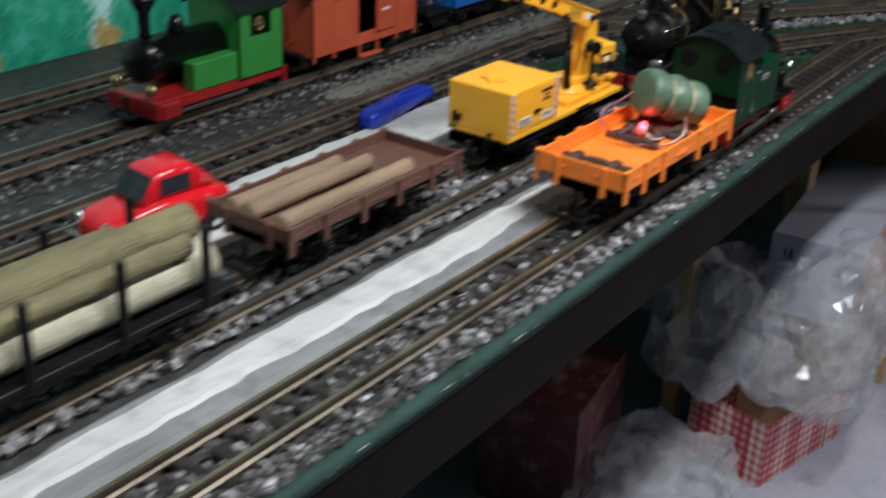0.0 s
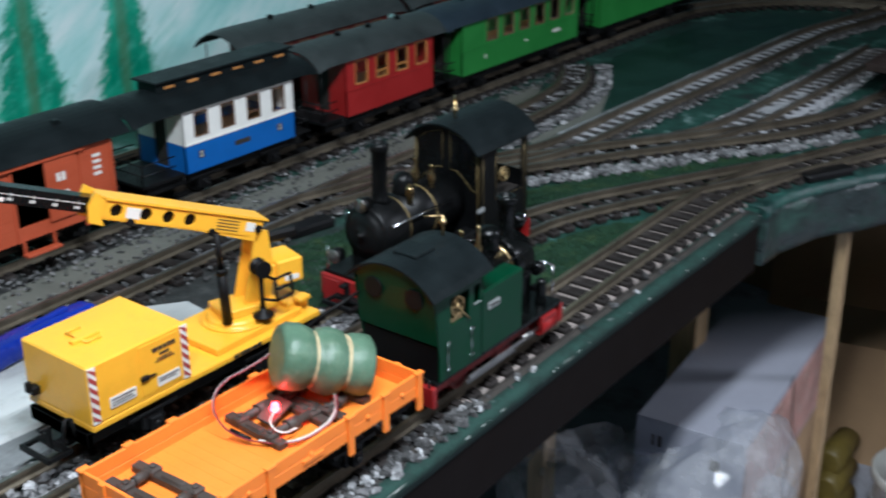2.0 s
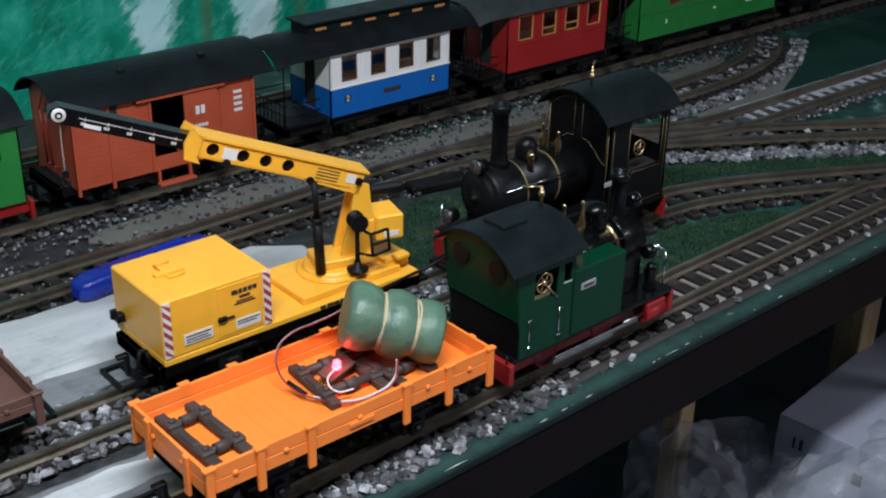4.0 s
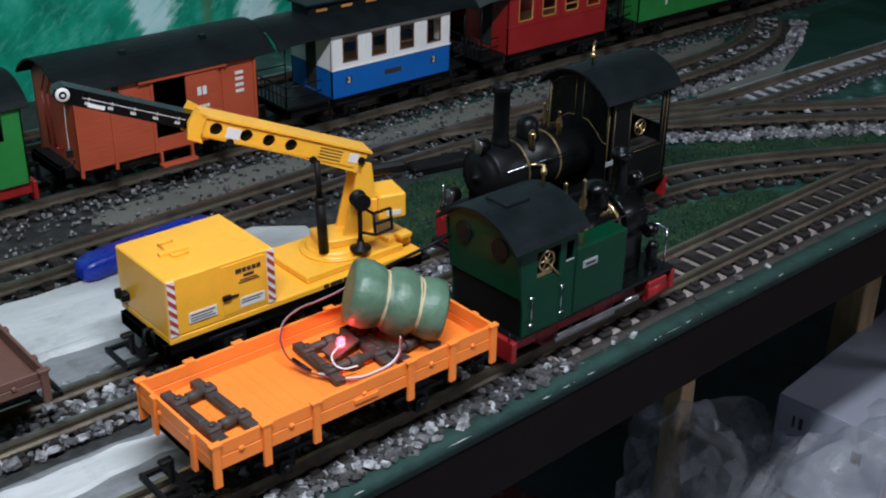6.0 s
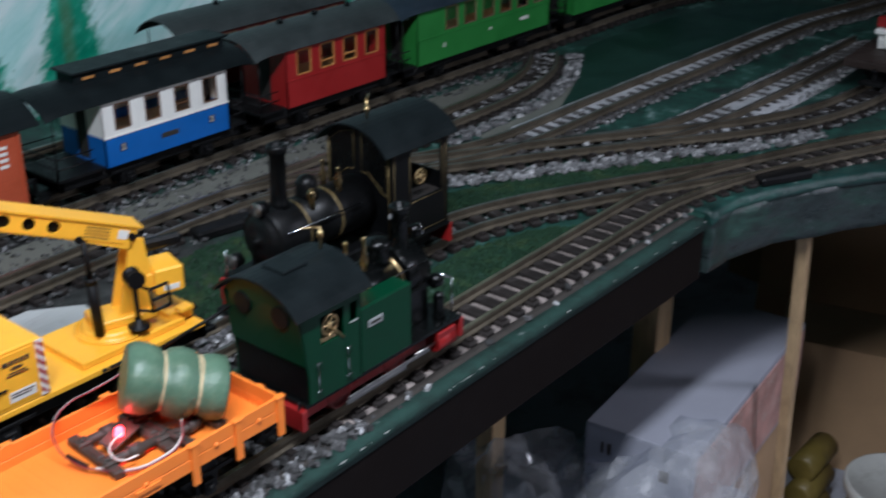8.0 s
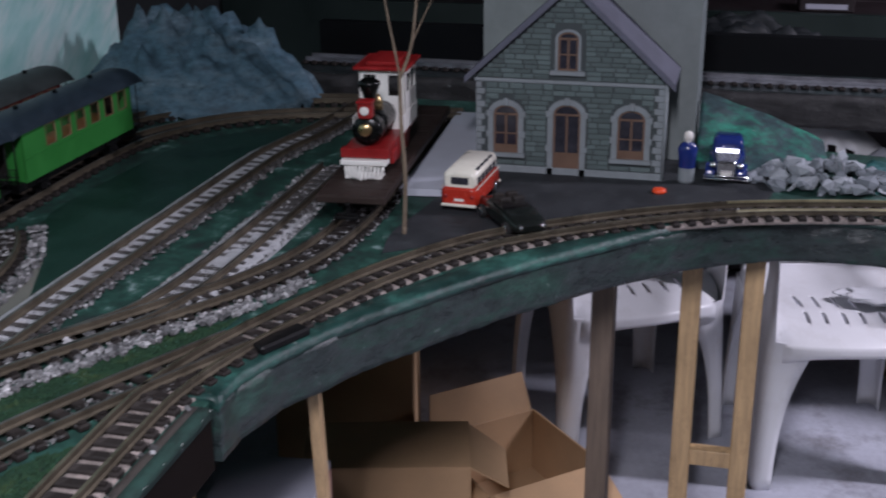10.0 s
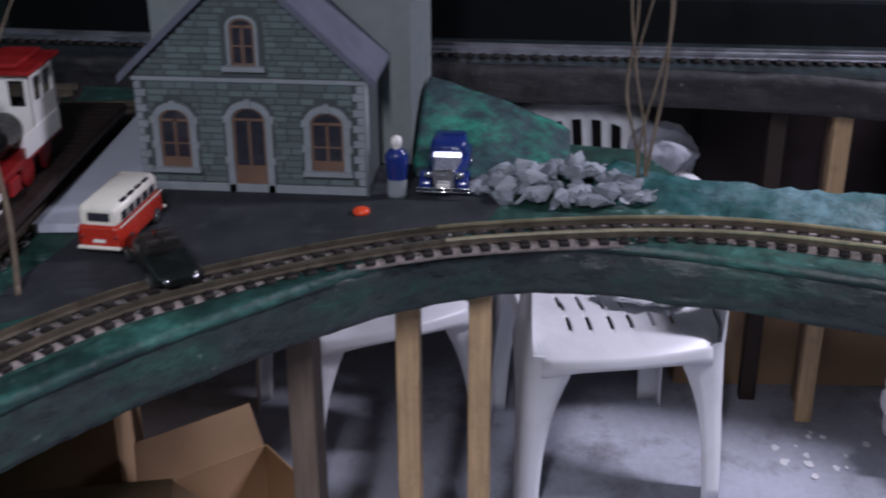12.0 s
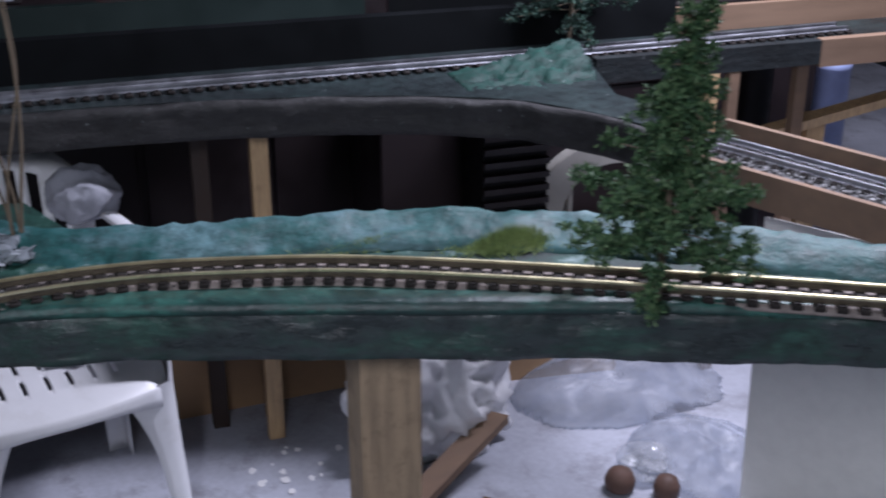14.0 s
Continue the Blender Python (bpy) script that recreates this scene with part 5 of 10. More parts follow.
    extrude_outline(bm, [along(L + 0.012, 0.001, -0.0083), along(L + 0.106, 0.001, -0.0083), along(L + 0.106, 0.0015, -0.0083), along(L + 0.012, 0.0015, -0.0083)], (0, 0.0004, 0))
    for k in range(5):
        c = L + 0.018 + 0.0205 * k
        extrude_outline(bm, [along(c - 0.0002, -0.0005, -0.0083), along(c + 0.0003, -0.0005, -0.0083), along(c + 0.0003, 0.003, -0.0083), along(c - 0.0002, 0.003, -0.0083)], (0, 0.0004, 0))
        for d in (-0.0016, 0.0002, 0.0018):
            extrude_outline(bm, [along(c + d, -0.0042, -0.0083), along(c + d + 0.0011, -0.0042, -0.0083), along(c + d + 0.0011, -0.0018, -0.0083), along(c + d, -0.0018, -0.0083)], (0, 0.0004, 0))
    extrude_outline(bm, [along(L + 0.085, -0.0058, -0.0086), along(L + 0.1, -0.0058, -0.0086), along(L + 0.1, -0.0022, -0.0086), along(L + 0.085, -0.0022, -0.0086)], (0, 0.0004, 0))
    bmesh.ops.recalc_face_normals(bm, faces=bm.faces)
    me_ob = part("scale_marks", bm, M["label_white"], ext)
    bm = bmesh.new()
    tip = along(L + 0.123, 0.0, 0)
    lathe(bm, [(0.002, -0.0095), (0.0055, -0.0095), (0.0062, -0.009), (0.0062, 0.009), (0.0055, 0.0095), (0.002, 0.0095)], tip, "Y", 22)
    pul = part("pulley", bm, M["label_white"], ext)
    bm = bmesh.new()
    lathe(bm, [(0.0034, -0.0101), (0.0034, 0.0101)], tip, "Y", 18)
    part("pulley_hub", bm, M["black"], pul)
    bm = bmesh.new()
    lathe(bm, [(0.0015, -0.0106), (0.0015, 0.0106)], tip, "Y", 12)
    part("pulley_pin", bm, M["label_white"], pul)
    pipe("hoist_rope", [tuple(tip + Vector((0.001, -0.004, -0.005))), tuple(tip + Vector((0.0, -0.004, -0.03))), tuple(tip + Vector((0.0, -0.004, -0.052)))], 0.0005, M["wire_grey"], ext, 2)
    bm = bmesh.new()
    hk = tip + Vector((0.0, -0.004, -0.052))
    slab(bm, hk.x - 0.003, hk.x + 0.003, hk.y - 0.002, hk.y + 0.002, hk.z - 0.008, hk.z, 0.0006)
    for k in range(7):
        a0, a1 = -0.5 + k * 0.6, -0.5 + (k + 1) * 0.6
        tube(bm, (hk.x + 0.0035 * math.cos(a0), hk.y, hk.z - 0.012 - 0.0035 * math.sin(a0)), (hk.x + 0.0035 * math.cos(a1), hk.y, hk.z - 0.012 - 0.0035 * math.sin(a1)), 0.0009, seg=6)
    part("hook", bm, M["black"], ext)
    # plates and pins on the boom
    bm = bmesh.new()
    extrude_outline(bm, [along(0.132, -0.006, -0.0129), along(0.146, -0.006, -0.0129), along(0.146, 0.0045, -0.0129), along(0.132, 0.0045, -0.0129)], (0, 0.0004, 0))
    bmesh.ops.recalc_face_normals(bm, faces=bm.faces)
    place(part("sign_plate", bm, M["label_white"], t))
    bm = bmesh.new()
    extrude_outline(bm, [along(0.008, -0.004, -0.0129), along(0.018, -0.004, -0.0129), along(0.018, 0.005, -0.0129), along(0.008, 0.005, -0.0129)], (0, 0.0004, 0))
    bmesh.ops.recalc_face_normals(bm, faces=bm.faces)
    place(part("sign_plate", bm, M["label_white"], t))
    for k in range(4):
        bm = bmesh.new()
        extrude_outline(bm, [along(0.026, -0.006 + 0.0032 * k, -0.0129), along(0.05, -0.006 + 0.0032 * k, -0.0129), along(0.05, -0.005 + 0.0032 * k, -0.0129), along(0.026, -0.005 + 0.0032 * k, -0.0129)], (0, 0.0004, 0))
        bmesh.ops.recalc_face_normals(bm, faces=bm.faces)
        place(part("print_bar", bm, M["ink"], t))
    for a, q in ((0.004, 0.0), (0.054, -0.0095), (0.14, -0.0095)):
        bm = bmesh.new()
        lathe(bm, [(0.0038, -0.0145), (0.0038, 0.0145)], along(a, q, 0), "Y", 14)
        bmesh.ops.recalc_face_normals(bm, faces=bm.faces)
        place(part("boom_pin", bm, M["black"], t))
    bm = bmesh.new()
    foot, head = Vector((-0.018, -0.02, 0.08)), along(0.052, -0.009, -0.018)
    tube(bm, foot, foot.lerp(head, 0.62), 0.0052, seg=14)
    tube(bm, foot.lerp(head, 0.6), head, 0.003, seg=12)
    tube(bm, foot.lerp(head, 0.56), foot.lerp(head, 0.62), 0.006, seg=14)
    place(part("hydraulic_ram", bm, M["black"], t))
    # winch and crank on the near side
    bm = bmesh.new()
    lathe(bm, [(0.009, -0.036), (0.009, -0.034), (0.0062, -0.0335), (0.0062, -0.0235), (0.009, -0.023), (0.009, -0.021)], (0.018, 0, 0.134), "Y", 18)
    for k in range(5):
        lathe(bm, [(0.0058, -0.0332 + 0.002 * k), (0.0068, -0.0326 + 0.002 * k), (0.0058, -0.032 + 0.002 * k)], (0.018, 0, 0.134), "Y", 14)
    tube(bm, (0.018, -0.028, 0.082), (0.018, -0.028, 0.134), 0.0024, seg=10)
    lathe(bm, [(0.011, 0.081), (0.011, 0.0825), (0.004, 0.0845), (0.0035, 0.09)], (0.018, -0.028, 0), "Z", 18)
    place(part("winch", bm, M["black"], t))
    bm = bmesh.new()
    for a, c in (((0.03, -0.034, 0.12), (0.048, -0.034, 0.123)), ((0.048, -0.034, 0.123), (0.05, -0.034, 0.1)), ((0.05, -0.034, 0.1), (0.032, -0.034, 0.096)), ((0.032, -0.034, 0.096), (0.03, -0.034, 0.12)), ((0.03, -0.034, 0.108), (0.05, -0.034, 0.111)), ((0.018, -0.03, 0.128), (0.03, -0.034, 0.12)), ((0.018, -0.03, 0.1), (0.032, -0.034, 0.096))):
        tube(bm, a, c, 0.0016, seg=8)
    place(part("crank", bm, M["black"], t))
    return t


CRANE_SLEW, CRANE_RISE = -16.0, 20.5
crane_wagon(pose(0.0, 0.049, 0))


# ---------- coaches and vans on the rear tracks ----------
def coach(name, label, at, body, roof, half, z0, z_waist, z1, z_top, lower, upper, windows, win_z, trim, clerestory=False, group="coaches", roof_paint=None, lowered=()):
    """A small two axle coach: planked body with window openings, frames, panes, end platforms and bowed roof."""
    t = thing(name, label, "coach", group, at=at)
    x0, x1 = body
    r0, r1 = roof
    underframe(t, r0 + 0.02, r1 - 0.02, z0 - 0.002, 0.034, (x0 + (x1 - x0) * 0.18, x1 - (x1 - x0) * 0.18))
    for s in (-1, 1):
        bm = bmesh.new()
        panel(bm, x0, x1, z0, z_waist, [], s * half, -s * 0.002)
        part("lower_side", bm, lower, t)
        bm = bmesh.new()
        panel(bm, x0, x1, z_waist, z1, [(a, b, *win_z) for a, b in windows], s * half, -s * 0.002)
        for k in range(len(windows) + 1):
            a = x0 if k == 0 else (windows[k - 1][1] + (windows[k][0] if k < len(windows) else x1)) / 2
            slab(bm, a - 0.0008 if k else a, a + 0.0008, *sorted((s * half, s * (half + 0.0008))), z_waist, z1)
        slab(bm, x0, x1, *sorted((s * half, s * (half + 0.001))), z_waist - 0.001, z_waist + 0.001)
        bmesh.ops.remove_doubles(bm, verts=bm.verts, dist=0.0001)
        part("upper_side", bm, upper, t)
        for a, b in windows:
            bm = bmesh.new()
            w = 0.0016
            for q in ((a, a + w, *win_z), (b - w, b, *win_z), (a, b, win_z[0], win_z[0] + w), (a, b, win_z[1] - w, win_z[1])):
                slab(bm, q[0], q[1], *sorted((s * (half + 0.0006), s * (half - 0.0018))), q[2], q[3])
            if windows.index((a, b)) in lowered:
                zc = win_z[0] + (win_z[1] - win_z[0]) * 0.3
                slab(bm, a, b, *sorted((s * (half - 0.0004), s * (half - 0.0016))), zc - 0.001, zc + 0.001)
            wf = part("window", bm, trim, t)
            bm = bmesh.new()
            slab(bm, a + w, b - w, *sorted((s * (half - 0.001), s * (half - 0.0014))), win_z[0] + w, win_z[1] - w)
            part("pane", bm, M["glass"], wf).visible_shadow = False
    for x, s in ((x0, 1), (x1, -1)):
        bm = bmesh.new()
        panel(bm, -half, half, z_waist, z1, [(-0.013, 0.013, z_waist, z1 - 0.012)], x, s * 0.002, axis="x")
        part("upper_end_wall", bm, upper, t)
        bm = bmesh.new()
        panel(bm, -half, half, z0, z_waist, [(-0.013, 0.013, z0 + 0.004, z_waist)], x, s * 0.002, axis="x")
        part("lower_end_wall", bm, lower, t)
        bm = bmesh.new()
        slab(bm, *sorted((x + s * 0.0008, x + s * 0.0018)), -0.0128, 0.0128, z0 + 0.0042, z1 - 0.0122)
        part("end_door", bm, M["interior"], t)
    bm = bmesh.new()
    slab(bm, x0 + 0.004, x1 - 0.004, -half + 0.008, half - 0.008, z0, z0 + 0.03, 0.001)
    slab(bm, x0 + 0.003, x1 - 0.003, -half + 0.003, half - 0.003, z0 - 0.001, z0 + 0.002)
    part("seating", bm, M["wood_trim"], t)
    # platforms, steps and railings
    for x, e, s in ((x0, r0 + 0.014, -1), (x1, r1 - 0.014, 1)):
        bm = bmesh.new()
        slab(bm, *sorted((x, e)), -half + 0.004, half - 0.004, z0 - 0.002, z0 + 0.002)
        part("platform", bm, M["black"], t)
        bm = bmesh.new()
        for y in (-half + 0.006, half - 0.006):
            tube(bm, (e - s * 0.002, y, z0), (e - s * 0.002, y, z1 - 0.002), 0.0012, seg=6)
        for z in (z0 + 0.03, z0 + 0.016):
            tube(bm, (e - s * 0.002, -half + 0.006, z), (e - s * 0.002, half - 0.006, z), 0.001, seg=6)
            for y in (-half + 0.006, half - 0.006):
                tube(bm, (e - s * 0.002, y, z), (x + s * 0.014, y, z), 0.001, seg=6)
        for k in range(9):
            y = -half + 0.01 + k * (2 * half - 0.02) / 8
            tube(bm, (e - s * 0.002, y, z0), (e - s * 0.002, y, z0 + 0.03), 0.0008, seg=5)
        part("railing", bm, M["black"], t)
        for y in (-1, 1):
            bm = bmesh.new()
            slab(bm, *sorted((x + s * 0.002, x + s * 0.022)), *sorted((y * (half - 0.006), y * (half + 0.004))), z0 - 0.026, z0 - 0.023)
            tube(bm, (x + s * 0.004, y * (half - 0.002), z0 - 0.024), (x + s * 0.004, y * (half - 0.002), z0), 0.001, seg=5)
            part("step", bm, M["black"], t)
    arched_roof("roof", t, r0, r1, half + 0.007, z1 - 0.002, z_top, roof_paint or M["roof_dark"], droop=0.005)
    if clerestory:
        bm = bmesh.new()
        c0, c1 = r0 + 0.072, r1 - 0.026
        slab(bm, c0, c1, -0.021, 0.021, z_top - 0.008, z_top + 0.011, 0.001)
        slab(bm, c0 - 0.006, c1 + 0.006, -0.026, 0.026, z_top + 0.011, z_top + 0.0145, 0.0015)
        cl = part("clerestory", bm, M["roof_dark"], t)
        for k in range(6):
            x = c0 + (c1 - c0) * (k + 0.5) / 6
            for s in (-1, 1):
                bm = bmesh.new()
                slab(bm, x - 0.009, x + 0.009, *sorted((s * 0.0208, s * 0.0216)), z_top + 0.002, z_top + 0.0055)
                part("vent_pane", bm, M["wood_trim"], cl)
    else:
        for k in range(3):
            bm = bmesh.new()
            lathe(bm, [(0.005, z_top - 0.004), (0.0045, z_top + 0.003), (0.006, z_top + 0.0035), (0.003, z_top + 0.006), (0.0005, z_top + 0.0065)], (x0 + (x1 - x0) * (k + 0.5) / 3, 0.0, 0), "Z", 12)
            part("roof_vent", bm, M["roof_dark"], t)
    return t


def even_windows(x0, x1, n, w):
    gap = (x1 - x0 - n * w) / (n + 0.6)
    return [(x0 + gap * (0.8 + k) + w * k, x0 + gap * (0.8 + k) + w * (k + 1)) for k in range(n)]


Z0, Z1 = 0.06, 0.154
blue = coach("passenger_coach", "blue and white passenger coach with clerestory roof", pose(0, 0.49, 0), (0.495, 0.711), (0.408, 0.76), 0.049, Z0, 0.101, Z1, 0.176,
             M["blue"], M["white"], even_windows(0.495, 0.711, 4, 0.026), (0.109, 0.145), M["wood_dark"], True, lowered=(2,))
for x in (0.524, 0.678):
    bm = bmesh.new()
    slab(bm, x - 0.0048, x + 0.0048, -0.0498, -0.0488, 0.078, 0.0885)
    sign = part("class_sign", bm, M["ink"], blue)
    lettering("class_number", "2", 0.0115, M["label_white"], pose(x, -0.0499, 0.0832, 90), sign)
bm = bmesh.new()
slab(bm, 0.588, 0.618, -0.0496, -0.0488, 0.078, 0.085, 0.0006)
part("name_plate", bm, M["ink"], blue)
coach("passenger_coach", "dark red passenger coach with yellow window frames", pose(0, 0.49, 0), (0.828, 1.052), (0.762, 1.104), 0.049, Z0, 0.102, Z1, 0.179,
      M["coach_red"], M["coach_red"], even_windows(0.834, 1.05, 4, 0.031), (0.108, 0.147), M["wood_trim"], roof_paint=M["roof_grey"], lowered=(1, 2))
green = coach("passenger_coach", "bright green passenger coach with black railed platforms", pose(0, 0.488, 0), (1.13, 1.52), (1.082, 1.572), 0.05, Z0, 0.104, Z1 + 0.002, 0.181,
              M["coach_green"], M["coach_green"], even_windows(1.19, 1.515, 6, 0.034), (0.11, 0.15), M["wood_dull"], roof_paint=M["roof_blue"])
for a, b, c, d in ((1.425, 1.45, 0.085, 0.091), (1.2, 1.203, 0.08, 0.088), (1.33, 1.336, 0.086, 0.09)):
    bm = bmesh.new()
    slab(bm, a, b, -0.0508, -0.0498, c, d)
    part("number_bar", bm, M["label_white"], green)
coach("passenger_coach", "green passenger coach far along the rear track", pose(1.805, 0.486, 0, 0, 0, -0.6), (-0.2, 0.2), (-0.235, 0.25), 0.05, Z0, 0.104, Z1 + 0.002, 0.181,
      M["coach_green"], M["coach_green"], even_windows(-0.14, 0.195, 6, 0.034), (0.11, 0.15), M["wood_dull"], roof_paint=M["roof_blue"])
back = coach("passenger_coach", "dark passenger coach with grey roof parked along the painted wall", pose(0, 0.655, 0), (0.83, 1.13), (0.757, 1.178), 0.049, Z0, 0.104, Z1, 0.181,
             M["coach_dark"], M["coach_dark"], even_windows(0.835, 1.125, 6, 0.03), (0.11, 0.146), M["wood_dull"], group="coaches along the wall", roof_paint=M["roof_grey"])
copy_thing(back, pose(0.435, 0.655, 0))
copy_thing(back, pose(0.87, 0.65, 0, 0, 0, -0.4))


def boxcar(at):
    t = thing("box_car", "brick red box car with open sliding door and dark roof", "wagon", at=at)
    half, x0, x1, z0, z1 = 0.055, 0.117, 0.367, 0.054, 0.154
    C = M["boxcar"]
    underframe(t, 0.1, 0.382, 0.058, 0.034, (0.165, 0.318))
    for s in (-1, 1):
        bm = bmesh.new()
        panel(bm, x0, x1, z0, z1, [(0.22, 0.266, 0.072, 0.146)] if s < 0 else [], s * half, -s * 0.002)
        n = 16
        for k in range(n):
            a = z0 + (z1 - z0) * k / n
            for u0, u1 in (((x0, 0.2195), (0.3115, x1)) if s < 0 else ((x0, x1),)):
                pl = bmesh.new()
                slab(pl, u0, u1, *sorted((s * half, s * (half + 0.0003))), a + 0.00012, a + (z1 - z0) / n - 0.00012)
                part("plank", pl, C, t)
        bmesh.ops.remove_doubles(bm, verts=bm.verts, dist=0.0001)
        part("side_wall", bm, C, t)
        for k, x in enumerate((x0 + 0.002, 0.164, 0.2185, 0.318, x1 - 0.002)):
            bm = bmesh.new()
            slab(bm, x - 0.002, x + 0.002, *sorted((s * (half - 0.001), s * (half + 0.0022))), z0 - 0.008 if k != 2 else z0, z1, 0.0004)
            part("rib", bm, C, t)
    bm = bmesh.new()
    slab(bm, 0.264, 0.3105, -half - 0.0035, -half - 0.001, 0.068, 0.147, 0.0006)
    door = part("sliding_door", bm, C, t)
    for k in range(1, 8):
        bm = bmesh.new()
        slab(bm, 0.2645, 0.31, -half - 0.0038, -half - 0.0034, 0.068 + k * 0.0099 - 0.0088, 0.068 + k * 0.0099 - 0.0002)
        part("door_plank", bm, C, door)
    bars = [(a, b, 0.0045, 0.117, 0.128) for a, b in ((0.279, 0.2845), (0.2865, 0.292))]
    bars += [(a, a + 0.004, 0.0045, 0.1, 0.104) for a in (0.276, 0.281, 0.286, 0.291)]
    bars += [(0.336, 0.348, 0.0012, z, z + 0.004) for z in (0.132, 0.124, 0.116, 0.108)]
    for a, b, off, lower, upper in bars:
        bm = bmesh.new()
        slab(bm, a, b, -half - off, -half - off + 0.0006, lower, upper)
        part("print_bar", bm, M["label_white"], door)
    bm = bmesh.new()
    slab(bm, 0.2, 0.322, -half - 0.006, -half, 0.147, 0.1525, 0.0008)
    part("door_rail", bm, C, t)
    bm = bmesh.new()
    slab(bm, 0.22, 0.27, -half - 0.012, -half - 0.001, 0.036, 0.0395, 0.0005)
    slab(bm, 0.222, 0.225, -half - 0.004, -half, 0.036, z0)
    slab(bm, 0.265, 0.268, -half - 0.004, -half, 0.036, z0)
    part("step", bm, C, t)
    for x, s in ((x0, 1), (x1, -1)):
        bm = bmesh.new()
        arch_gable(bm, x, s * 0.002, half - 0.0005, z0, z1, z1 + 0.026)
        part("end_wall", bm, C, t)
    bm = bmesh.new()
    slab(bm, x0 + 0.003, x1 - 0.003, -half + 0.003, half - 0.003, z0, z0 + 0.004)
    part("floor", bm, M["interior"], t)
    bm = bmesh.new()
    slab(bm, x0 + 0.003, x1 - 0.003, half - 0.006, half - 0.0025, z0, z1)
    part("inner_lining", bm, M["interior"], t)
    arched_roof("roof", t, 0.1, 0.394, half + 0.008, z1 - 0.001, z1 + 0.029, M["roof_dark"])
    for x in (0.2, 0.31):
        bm = bmesh.new()
        slab(bm, x - 0.004, x + 0.004, -0.03, -0.022, z1 + 0.022, z1 + 0.029, 0.0008)
        part("roof_vent", bm, M["roof_dark"], t)
    bm = bmesh.new()
    for y in (-0.012, 0.004):
        tube(bm, (x0 - 0.004, y, z1 + 0.012), (x0 - 0.011, y, z1 - 0.01), 0.0012, seg=6)
        tube(bm, (x0 - 0.011, y, z1 - 0.01), (x0 - 0.009, y, 0.075), 0.0012, seg=6)
        tube(bm, (x0 - 0.009, y, 0.075), (x0, y, 0.07), 0.0012, seg=6)
    slab(bm, x0 - 0.006, x0 + 0.001, -0.016, 0.008, z1 + 0.009, z1 + 0.014)
    part("end_hose", bm, M["red"], t)
    bm = bmesh.new()
    slab(bm, 0.164, 0.176, -half - 0.0012, -half + 0.0002, 0.134, 0.15, 0.0004)
    part("hatch", bm, M["interior"], t)
    return t


boxcar(pose(0, 0.485, 0))


def old_locomotive(at):
    """Green and black engine on the coach track, seen at the far left."""
    t = thing("steam_locomotive", "green and black steam locomotive with red wheels behind the van", "locomotive", at=at)
    bm = bmesh.new()
    slab(bm, -0.13, 0.13, -0.045, 0.045, 0.04, 0.056, 0.001)
    part("frame", bm, M["red"], t)
    for x in (-0.08, -0.015, 0.05):
        wheelset(t, x, 0.0165, 0.0235, material=M["red"])
    for s in (-1, 1):
        bm = bmesh.new()
        slab(bm, -0.125, -0.09, *sorted((s * 0.03, s * 0.05)), 0.03, 0.052, 0.002)
        part("cylinder", bm, M["red"], t)
        bm = bmesh.new()
        slab(bm, -0.09, 0.055, *sorted((s * 0.038, s * 0.041)), 0.03, 0.035, 0.0005)
        part("coupling_rod", bm, M["steel"], t)
        bm = bmesh.new()
        panel(bm, 0.03, 0.125, 0.056, 0.152, [(0.055, 0.1, 0.112, 0.145)], s * 0.05, -s * 0.0022)
        part("cab_side", bm, M["coach_green"], t)
        handwheel("handwheel", t, (0.078, s * 0.046, 0.127), 0.009)
        bm = bmesh.new()
        slab(bm, -0.06, 0.03, *sorted((s * 0.025, s * 0.047)), 0.056, 0.095, 0.0015)
        part("side_tank", bm, M["coach_green"], t)
    bm = bmesh.new()
    lathe(bm, [(0.028, 0.03), (0.028, -0.09), (0.03, -0.092), (0.03, -0.125), (0.02, -0.128), (0.004, -0.131)], (0, 0, 0.102), "X", 28)
    part("boiler", bm, M["black_gloss"], t)
    bm = bmesh.new()
    lathe(bm, [(0.01, 0.126), (0.0085, 0.14), (0.009, 0.165), (0.018, 0.18), (0.018, 0.186), (0.008, 0.192), (0.007, 0.18)], (-0.105, 0, 0), "Z", 20)
    part("chimney", bm, M["black_gloss"], t)
    bm = bmesh.new()
    lathe(bm, [(0.014, 0.125), (0.0125, 0.14), (0.009, 0.15), (0.001, 0.154)], (-0.045, 0, 0), "Z", 20)
    part("dome", bm, M["black_gloss"], t)
    for y in (-0.034, 0.034):
        bm = bmesh.new()
        lathe(bm, [(0.0075, 0.004), (0.0088, -0.004), (0.007, -0.0065), (0.0005, -0.0068)], (-0.13, y, 0.07), "X", 16)
        part("headlamp", bm, M["brass"], t)
    bm = bmesh.new()
    arch_gable(bm, 0.03, 0.002, 0.05, 0.056, 0.152, 0.176)
    part("cab_front", bm, M["coach_green"], t)
    bm = bmesh.new()
    arch_gable(bm, 0.123, 0.002, 0.05, 0.056, 0.152, 0.176)
    part("cab_back", bm, M["coach_green"], t)
    bm = bmesh.new()
    slab(bm, 0.034, 0.12, -0.046, 0.046, 0.056, 0.1)
    part("cab_inside", bm, M["interior"], t)
    arched_roof("roof", t, 0.02, 0.135, 0.056, 0.15, 0.179, M["roof_dark"])
    for x, s in ((-0.133, -1), (0.131, 1)):
        bm = bmesh.new()
        slab(bm, x - 0.003, x + 0.003, -0.05, 0.05, 0.032, 0.056, 0.001)
        part("buffer_beam", bm, M["red"], t)
        coupler(t, x, s)
    return t


